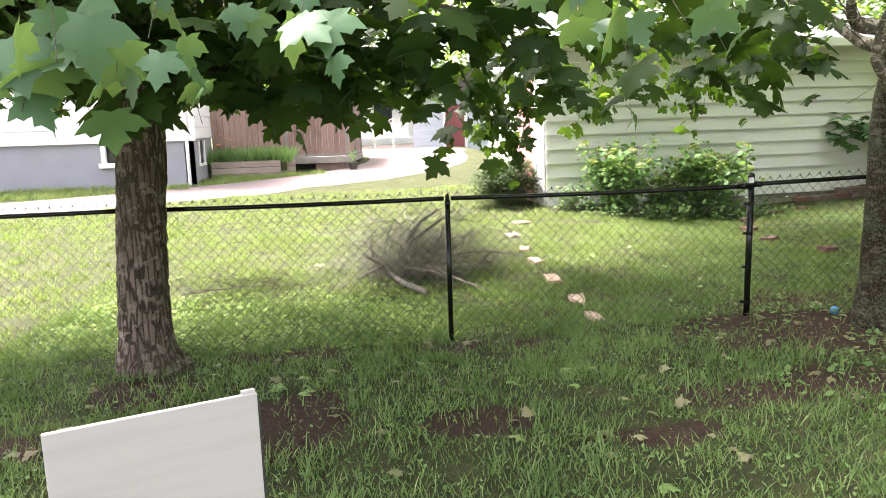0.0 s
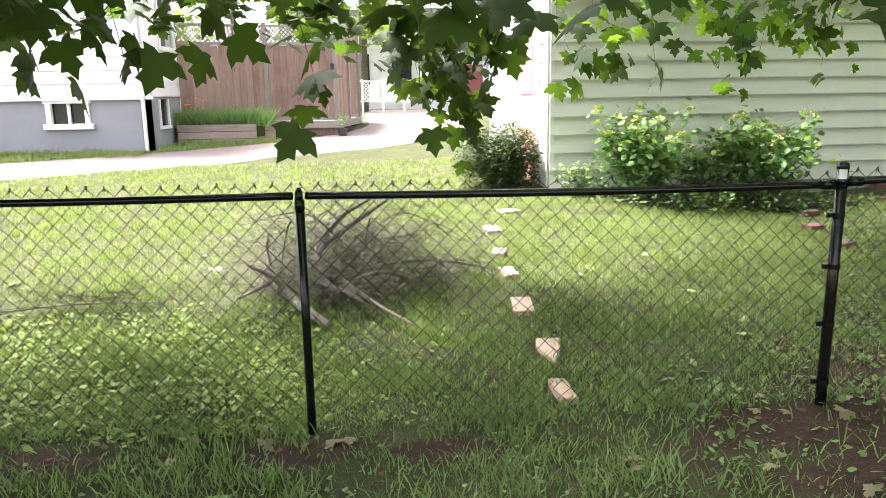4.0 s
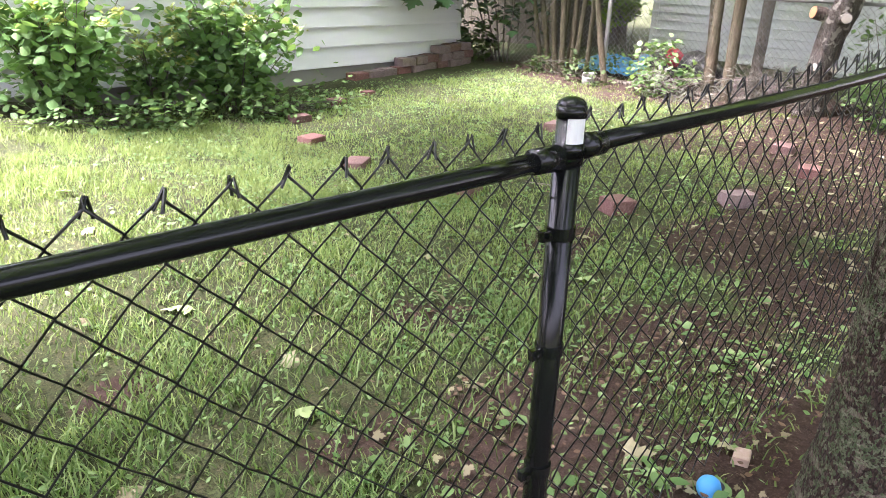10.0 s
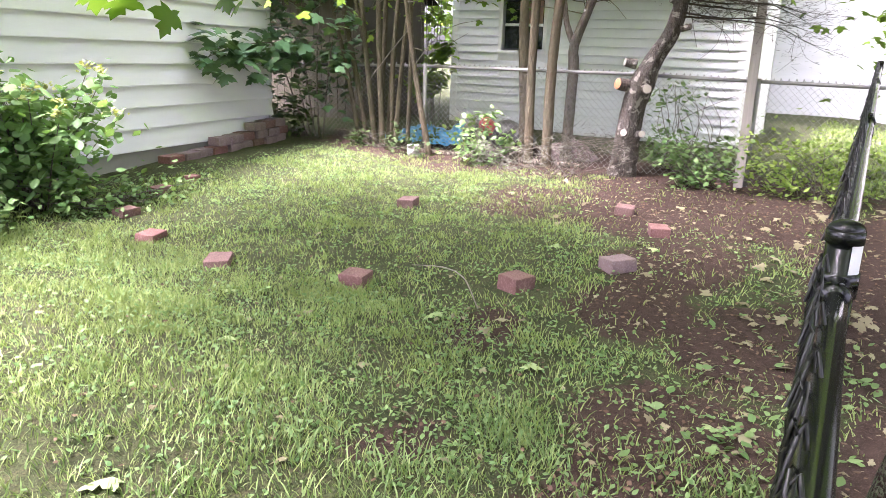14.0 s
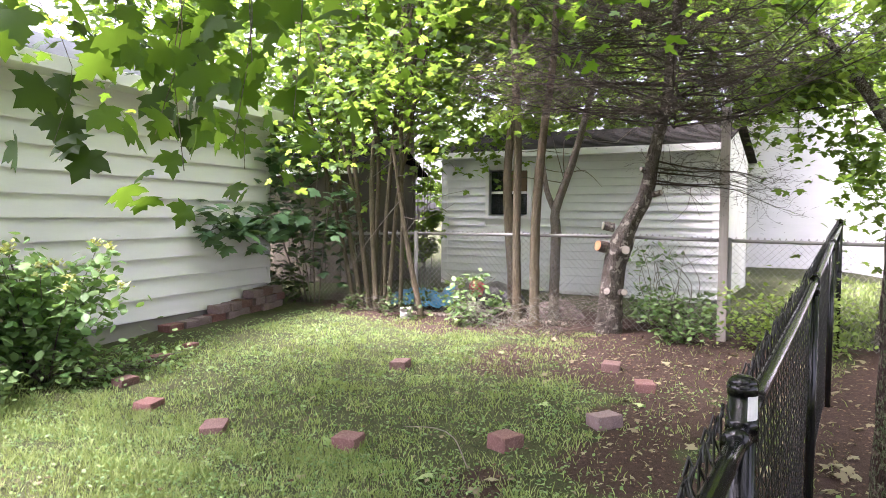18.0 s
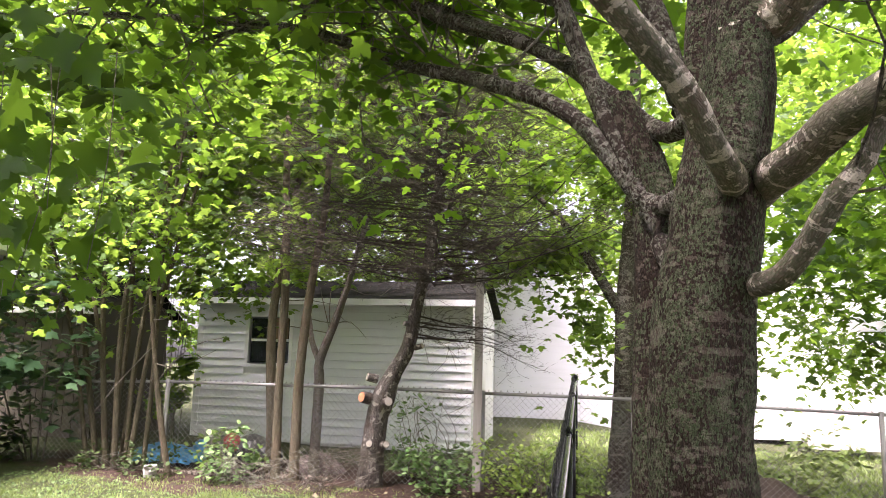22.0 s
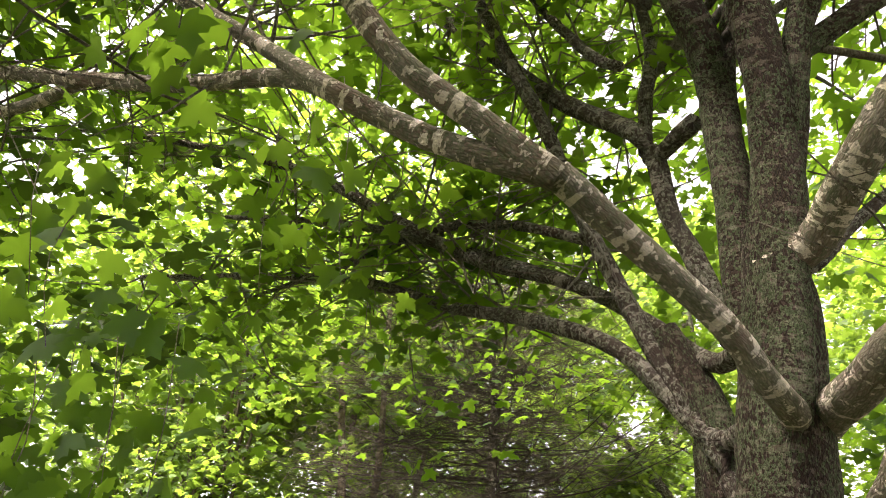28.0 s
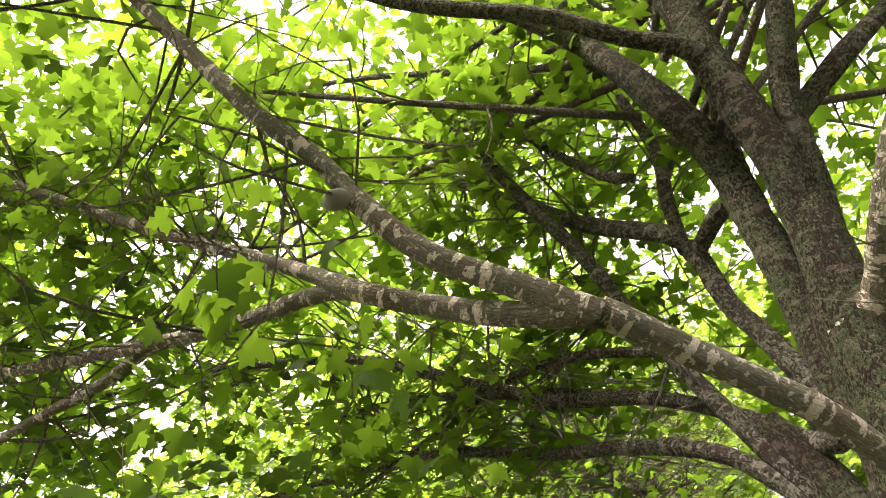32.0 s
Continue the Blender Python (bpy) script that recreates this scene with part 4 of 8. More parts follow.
# ---- the house across the drive ----
HX, HY, HZ = -4.27, 10.4, 0.55
house = base("house", -8.0, 12.0, HZ, "white lap-sided house on a grey painted foundation", "house")
hi_ = Matrix.Translation((8.0, -12.0, -HZ))
wx0 = -14.0
hw0, hw1, hwz0, hwz1 = -6.12, -5.38, 1.0, 1.48
wall_core(house, "foundation_wall", (wx0, HY), (HX, HY), HZ - 0.3, 1.5, 0.2, M_FOUNDATION, ((hw0 - wx0, hw1 - wx0, hwz0, hwz1),))
wall_core(house, "foundation_wall", (HX, HY), (HX, HY + 1.6), HZ - 0.3, 1.5, 0.2, M_FOUNDATION, ((0.35, 0.85, 0.95, 1.46),))
wall_core(house, "wall_front", (wx0, HY - 0.02), (HX, HY - 0.02), 1.5, 4.2, 0.22, M_TRIM)
wall_core(house, "wall_side", (HX + 0.02, HY), (HX + 0.02, HY + 1.6), 1.5, 4.2, 0.22, M_TRIM, ((0.6, 1.3, 2.4, 3.4),))
lap_wall(house, (wx0, HY - 0.02), (HX, HY - 0.02), 1.52, 4.2, 0.23, M_SIDING)
lap_wall(house, (HX + 0.02, HY), (HX + 0.02, HY + 1.6), 1.52, 4.2, 0.23, M_SIDING, ((0.5, 1.4, 2.3, 3.5),))
for yy in (0.05,):
    part("corner_board", add_box(bmesh.new(), (HX + 0.0, HY - 0.03, 2.9), (0.1, 0.05, 2.6), 0, 0.004, hi_), M_TRIM, house)
part("water_table", add_box(bmesh.new(), ((wx0 + HX) / 2, HY - 0.045, 1.5), (HX - wx0 + 0.1, 0.05, 0.07), 0, 0.005, hi_), M_TRIM, house)
part("downspout", add_cyl(bmesh.new(), hi_ @ Vector((HX - 0.12, HY - 0.09, HZ)), hi_ @ Vector((HX - 0.12, HY - 0.09, 4.2)), 0.035, sides=10), M_TRIM, house, "white downspout")
bw = part("basement_window", add_box(bmesh.new(), ((hw0 + hw1) / 2, HY + 0.08, (hwz0 + hwz1) / 2), (hw1 - hw0 - 0.1, 0.012, hwz1 - hwz0 - 0.1), 0, 0, hi_), M_GLASS, house, "basement window with a white frame")
for c, s in ((((hw0 + hw1) / 2, HY, hwz1 - 0.02), (hw1 - hw0 + 0.1, 0.09, 0.09)), (((hw0 + hw1) / 2, HY - 0.01, hwz0 + 0.01), (hw1 - hw0 + 0.14, 0.12, 0.1)),
             ((hw0 + 0.03, HY, 1.24), (0.09, 0.09, 0.36)), ((hw1 - 0.03, HY, 1.24), (0.09, 0.09, 0.36)), (((hw0 + hw1) / 2, HY + 0.03, 1.24), (0.05, 0.05, 0.36))):
    part("window_frame", add_box(bmesh.new(), c, s, 0, 0.004, hi_), M_TRIM, bw)
sw = part("side_window", add_box(bmesh.new(), (HX - 0.1, HY + 0.95, 2.9), (0.012, 0.7, 1.0), 0, 0, hi_), M_GLASS, house)
for c, s in (((HX + 0.03, HY + 0.56, 2.9), (0.06, 0.08, 1.1)), ((HX + 0.03, HY + 1.34, 2.9), (0.06, 0.08, 1.1)), ((HX + 0.03, HY + 0.95, 3.42), (0.06, 0.7, 0.08)), ((HX + 0.03, HY + 0.95, 2.38), (0.08, 0.7, 0.08)), ((HX + 0.0, HY + 0.95, 2.9), (0.04, 0.7, 0.05))):
    part("window_frame", add_box(bmesh.new(), c, s, 0, 0.004, hi_), M_TRIM, sw)
sb = part("side_basement_window", add_box(bmesh.new(), (HX - 0.08, HY + 0.6, 1.2), (0.012, 0.5, 0.5), 0, 0, hi_), M_GLASS, house)
for c, s in (((HX + 0.005, HY + 0.37, 1.2), (0.04, 0.06, 0.52)), ((HX + 0.005, HY + 0.83, 1.2), (0.04, 0.06, 0.52)), ((HX + 0.01, HY + 0.6, 0.95), (0.06, 0.54, 0.06))):
    part("window_frame", add_box(bmesh.new(), c, s, 0, 0.004, hi_), M_TRIM, sb)
hr = bmesh.new()
v = [hr.verts.new(hi_ @ Vector(c)) for c in ((wx0 - 0.3, HY - 0.5, 4.15), (HX + 0.4, HY - 0.5, 4.15), (HX + 0.4, HY + 3, 5.9), (wx0 - 0.3, HY + 3, 5.9))]
hr.faces.new(v)
v = [hr.verts.new(hi_ @ Vector(c)) for c in ((wx0 - 0.3, HY + 3, 5.9), (HX + 0.4, HY + 3, 5.9), (HX + 0.4, HY + 6.5, 4.15), (wx0 - 0.3, HY + 6.5, 4.15))]
hr.faces.new(v)
bmesh.ops.solidify(hr, geom=list(hr.faces), thickness=0.12)
part("roof", hr, M_SHINGLE_GREY, house)

# ---- the cedar privacy screen round a low deck ----
DZ = 0.68
deck = base("privacy_screen", -2.3, 12.6, DZ - 0.05, "weathered reddish cedar privacy screen with a lattice top", "fence")
di = Matrix.Translation((2.3, -12.6, -(DZ - 0.05)))


def screen_run(p, q, z0, z1, lattice, board=0.125):
    p, q = Vector((*p, 0)), Vector((*q, 0))
    d = (q - p).normalized()
    ln = (q - p).length
    ang_ = math.degrees(math.atan2(d.y, d.x))
    n = int(ln / board)
    for k in range(n):
        c = p + d * (k + 0.5) * ln / n
        h = z1 - z0 + 0.01 * math.sin(k * 2.3)
        part("board", add_box(bmesh.new(), c + Vector((0, 0, z0 + h / 2)), (ln / n - 0.006, 0.02 + 0.004 * (k % 3), h), ang_, 0, di), M_WOOD_FENCE, deck)
    for z in (z0 + 0.02, z1 + 0.03):
        part("screen_rail", add_box(bmesh.new(), (p + q) / 2 + Vector((0, 0, z)), (ln, 0.06, 0.06), ang_, 0.005, di), M_WOOD_GREY, deck)
    if lattice:
        bm = bmesh.new()
        m = int(ln / 0.09)
        for k in range(-3, m + 1):
            for s in (-1, 1):
                a = p + d * max(0, min(ln, k * 0.09 + (0 if s > 0 else 0.3)))
                b = p + d * max(0, min(ln, k * 0.09 + (0.3 if s > 0 else 0)))
                if (b - a).length < 0.05:
                    continue
                add_cyl(bm, di @ (a + Vector((0, 0, z1 + 0.06))), di @ (b + Vector((0, 0, z1 + 0.36))), 0.011, sides=4)
        part("lattice", bm, M_WOOD_GREY, deck, "diagonal lattice strips")
        part("top_rail", add_box(bmesh.new(), (p + q) / 2 + Vector((0, 0, z1 + 0.38)), (ln, 0.07, 0.05), ang_, 0.005, di), M_WOOD_GREY, deck)


screen_run((-4.2, 11.8), (-2.65, 12.5), 0.98, 2.5, True)
screen_run((-2.6, 12.5), (-1.25, 12.4), 1.0, 2.5, True)
screen_run((-1.18, 12.45), (-0.98, 14.9), 1.0, 2.5, True, 0.15)
for x, y in ((-2.63, 12.5), (-1.21, 12.39), (-1.08, 13.6), (-0.96, 14.9)):
    part("screen_post", add_box(bmesh.new(), (x, y, 1.8), (0.09, 0.09, 2.3), 3, 0.006, di), M_WOOD_GREY, deck)
part("deck_rim", add_box(bmesh.new(), (-1.95, 12.36, 0.90), (1.75, 0.06, 0.14), -4, 0.005, di), M_WOOD_GREY, deck)
part("deck_rim", add_box(bmesh.new(), (-1.03, 13.6, 0.90), (0.06, 2.5, 0.14), -5, 0.005, di), M_WOOD_GREY, deck)
part("skirt_board", add_box(bmesh.new(), (-1.55, 12.4, 0.74), (0.85, 0.05, 0.2), -4, 0.005, di), M_WOOD_FENCE, deck)
part("deck_floor", add_box(bmesh.new(), (-2.2, 13.65, 0.95), (2.2, 2.3, 0.05), -5, 0.0, di), M_WOOD_GREY, deck)
part("wall_lantern", add_box(bmesh.new(), (-1.26, 12.34, 2.06), (0.07, 0.05, 0.12), 0, 0.006, di), M_DARK, deck, "small dark lantern box")

planter = base("raised_planter", -3.4, 11.5, 0.55, "long grey timber planter full of daylilies", "planter")
pi_ = Matrix.Translation((3.4, -11.5, -0.55))
for z in (0.62, 0.76, 0.90):
    for c, s, a in (((-3.42, 11.4, z), (1.5, 0.05, 0.13), 2), ((-4.27, 11.6, z), (0.45, 0.05, 0.13), -40), ((-2.55, 11.66, z), (0.42, 0.05, 0.13), 40)):
        part("timber", add_box(bmesh.new(), c, s, a, 0.006, pi_), M_PLANTER, planter)
part("soil", add_box(bmesh.new(), (-3.4, 11.72, 0.83), (1.7, 0.5, 0.2), 0, 0.01, pi_), M_GROUND, planter)
rngp = np.random.RandomState(8)
pl = np.stack([-4.3 + rngp.rand(1100) * 1.85, 11.45 + rngp.rand(1100) * 0.45, 0.9 + rngp.rand(1100) * 0.03], 1)
yw = rngp.rand(1100) * 6.28
lily = leaf_cloud("daylilies", pl, 0.36, M_LEAF_SHRUB, shape=np.array([(-0.035, 0), (0.035, 0), (0.03, 0.6), (0.0, 1.0), (-0.03, 0.6)]), ways=np.stack([np.cos(yw) * 0.55, np.sin(yw) * 0.55, 0.9 + 0 * yw], 1), cup=0.1, seed=5)
tagged(lily, "clump of strappy green daylilies in the planter", "plant", kind="stuff")
lb = np.stack([-4.15 + rngp.rand(26) * 0.5, 11.6 + rngp.rand(26) * 0.3, 1.25 + rngp.rand(26) * 0.3], 1)
tagged(leaf_cloud("lily_flowers", lb, 0.07, mat_paint("orange_petal", (0.6, 0.2, 0.05), (0.5, 0.15, 0.04), 0.6), shape=OVAL, droop=-0.4, seed=6), "orange daylily flowers above the leaves", "flower", kind="stuff")

pot = base("flower_pot", -1.08, 12.1, 0.645, "small dark pot with a thin plant by the deck corner", "pot")
bm = bmesh.new()
add_cyl(bm, (0, 0, 0), (0, 0, 0.17), 0.075, 0.10, 16)
add_cyl(bm, (0, 0, 0.155), (0, 0, 0.185), 0.11, 0.11, 16)
part("vessel", bm, M_POT, pot)
leaf_cloud("sprig", blob_points(rngp, 40, (0, 0, 0.36), (0.10, 0.10, 0.18)), 0.07, M_LEAF_SHRUB, pot, shape=OVAL, seed=9)

# ---- far down the drive: pale blue shed with a red door, lattice panels, a porch ----
fshed = base("blue_shed", 3.0, 20.0, 0.8, "pale blue lap-sided shed with a red door far down the drive", "shed")
fi = Matrix.Translation((-3.0, -20.0, -0.8))
wall_core(fshed, "wall_front", (0.7, 19.1), (3.4, 18.6), 0.75, 2.7, 0.12, M_BLUESHED)
lap_wall(fshed, (0.7, 19.1), (3.4, 18.6), 0.8, 2.7, 0.11, M_BLUESHED, proud=0.012)
wall_core(fshed, "wall_side", (3.4, 18.6), (3.7, 21.0), 0.75, 2.7, 0.12, M_BLUESHED)
part("door", add_box(bmesh.new(), (2.06, 18.82, 1.55), (0.6, 0.05, 1.5), -11, 0.004, fi), M_RED, fshed, "dark red door")
for s in (-0.41, 0.41):
    part("door_casing", add_box(bmesh.new(), (2.06 + s * 0.85, 18.82 - s * 0.16, 1.58), (0.08, 0.07, 1.6), -11, 0.004, fi), M_TRIM, fshed)
bm = bmesh.new()
v = [bm.verts.new(fi @ Vector(c)) for c in ((0.4, 18.7, 2.65), (3.7, 18.1, 2.65), (3.9, 20.0, 3.5), (0.7, 20.5, 3.5))]
bm.faces.new(v)
bmesh.ops.solidify(bm, geom=list(bm.faces), thickness=0.1)
part("roof", bm, M_SHINGLE, fshed)

lat = base("lattice_panel", -0.1, 19.3, 0.9, "white lattice panels beyond the drive", "fence")
for k in range(4):
    x0 = -1.4 + k * 0.62
    bm = bmesh.new()
    for q in range(-5, 7):
        for s in (-1, 1):
            a0, b0 = q * 0.1, q * 0.1 + 0.5 * s
            pts = []
            for t in np.linspace(0, 1, 6):
                xx = a0 + (b0 - a0) * t
                if 0 <= xx <= 0.58:
                    pts.append((xx, t * 0.55))
            if len(pts) > 1:
                add_cyl(bm, (x0 + pts[0][0] - 0.3, 0, 0.42 + pts[0][1]), (x0 + pts[-1][0] - 0.3, 0, 0.42 + pts[-1][1]), 0.012, sides=4)
    for z in (0.40, 0.99):
        add_box(bm, (x0 - 0.01, 0, z), (0.62, 0.03, 0.04))
    part("lattice", bm, M_TRIM, lat)
    part("lattice_post", box((x0 - 0.32, 0, 0.52), (0.06, 0.06, 1.05)), M_TRIM, lat)

farhouse = base("far_house", -1.0, 30.0, 0.9, "distant white house with a porch behind trees", "house")
wi = Matrix.Translation((1.0, -30.0, -0.9))
part("wall", add_box(bmesh.new(), (-1.5, 30.0, 2.9), (7.0, 5.0, 4.0), 0, 0.02, wi), M_SIDING, farhouse)
for x in (-3.6, -1.9, -0.2):
    part("window", add_box(bmesh.new(), (x, 27.47, 2.5), (0.8, 0.05, 1.2), 0, 0.01, wi), M_GLASS, farhouse)
bm = bmesh.new()
for side in (-1, 1):
    v = [bm.verts.new(wi @ Vector(c)) for c in ((-5.3, 30 + side * 3.0, 4.8), (2.3, 30 + side * 3.0, 4.8), (2.3, 30, 6.8), (-5.3, 30, 6.8))]
    bm.faces.new(v)
bmesh.ops.solidify(bm, geom=list(bm.faces), thickness=0.1)
part("roof", bm, M_SHINGLE_GREY, farhouse)

# ---- beyond the back fence: a white porch with brick steps, and a low outbuilding ----
porch = base("white_porch_house", 20.5, -6.6, 0.0, "sunlit white house with brick steps beyond the back fence", "house")
oi = Matrix.Translation((-20.5, 6.6, 0.0))
part("wall", add_box(bmesh.new(), (23.0, -5.0, 2.1), (3.0, 16.0, 4.4), 0, 0.02, oi), M_SIDING, porch)
for k in range(6):
    part("step", add_box(bmesh.new(), (18.6 + k * 0.3, -6.1, 0.08 + k * 0.17), (0.9 if k < 5 else 1.4, 1.6, 0.17), 0, 0.01, oi), mat_paint("pinkish_step", (0.62, 0.57, 0.55), (0.5, 0.45, 0.43), 0.9) if k == 0 else bpy.data.materials["pinkish_step"], porch)
for y in (-8.8,):
    part("window", add_box(bmesh.new(), (21.48, y, 1.9), (0.05, 0.8, 1.0), 0, 0.01, oi), M_GLASS, porch)
outb = base("right_outbuilding", 9.1, -3.3, -0.1, "white lap-sided outbuilding with a dark eave", "shed", rz=-23)
ri = Matrix.Translation((-9.1, 3.3, 0.1))
for k in range(15):
    part("siding_board", add_box(bmesh.new(), (9.094, -5.24, 0.13 + k * 0.128), (0.022, 3.68, 0.116), 0, 0.003, ri), M_SIDING_OLD, outb)
part("wall", add_box(bmesh.new(), (10.2, -5.2, 0.95), (2.2, 3.8, 2.1), 0, 0.01, ri), M_SIDING_OLD, outb)
part("corner_board", add_box(bmesh.new(), (9.085, -3.36, 0.95), (0.05, 0.13, 2.1), 0, 0.004, ri), M_TRIM, outb)
bm = bmesh.new()
v = [bm.verts.new(ri @ Vector(c)) for c in ((8.8, -2.95, 2.06), (8.8, -7.3, 2.06), (11.2, -7.3, 2.22), (11.2, -2.95, 2.22))]
bm.faces.new(v)
bmesh.ops.solidify(bm, geom=list(bm.faces), thickness=-0.05)
part("roof", bm, M_SHINGLE, outb)
part("fascia", add_box(bmesh.new(), (8.78, -5.12, 2.02), (0.025, 4.3, 0.12), 0, 0.003, ri), M_TRIM, outb)

# ---- trees ----
def twigs_from(lines, rng, per_metre, length, rise, r0=0.006, start=0.2):
    """Thin side shoots along limbs; gives the shoots and their ends."""
    out = []
    for ctrl in lines:
        pts = curve_points(ctrl, 0.1)
        d = np.linalg.norm(np.diff(pts[:, :3], axis=0), axis=1).sum()
        for _ in range(int(d * per_metre)):
            k = rng.randint(int(len(pts) * start), len(pts))
            p = pts[k, :3]
            way = rng.normal(size=3)
            way[2] = way[2] * 0.5 + rise
            way /= np.linalg.norm(way)
            ln = length * (0.5 + rng.rand())
            bend = rng.normal(size=3) * 0.15 * ln
            m, e = p + way * ln * 0.5 + bend, p + way * ln + np.array([0, 0, -0.05 * ln])
            r = min(pts[k, 3] * 0.5, r0)
            out.append([(*p, r), (*m, r * 0.7), (*e, 0.002)])
    return out


def along(rng, lines, n, scatter, lo=0.3):
    """Leaf places scattered round shoots."""
    ends = []
    for _ in range(n):
        l = lines[rng.randint(len(lines))]
        a, b = np.array(l[-2][:3]), np.array(l[-1][:3])
        ends.append(a + (b - a) * (lo + rng.rand() * (1.15 - lo)))
    return np.array(ends) + rng.normal(size=(n, 3)) * scatter


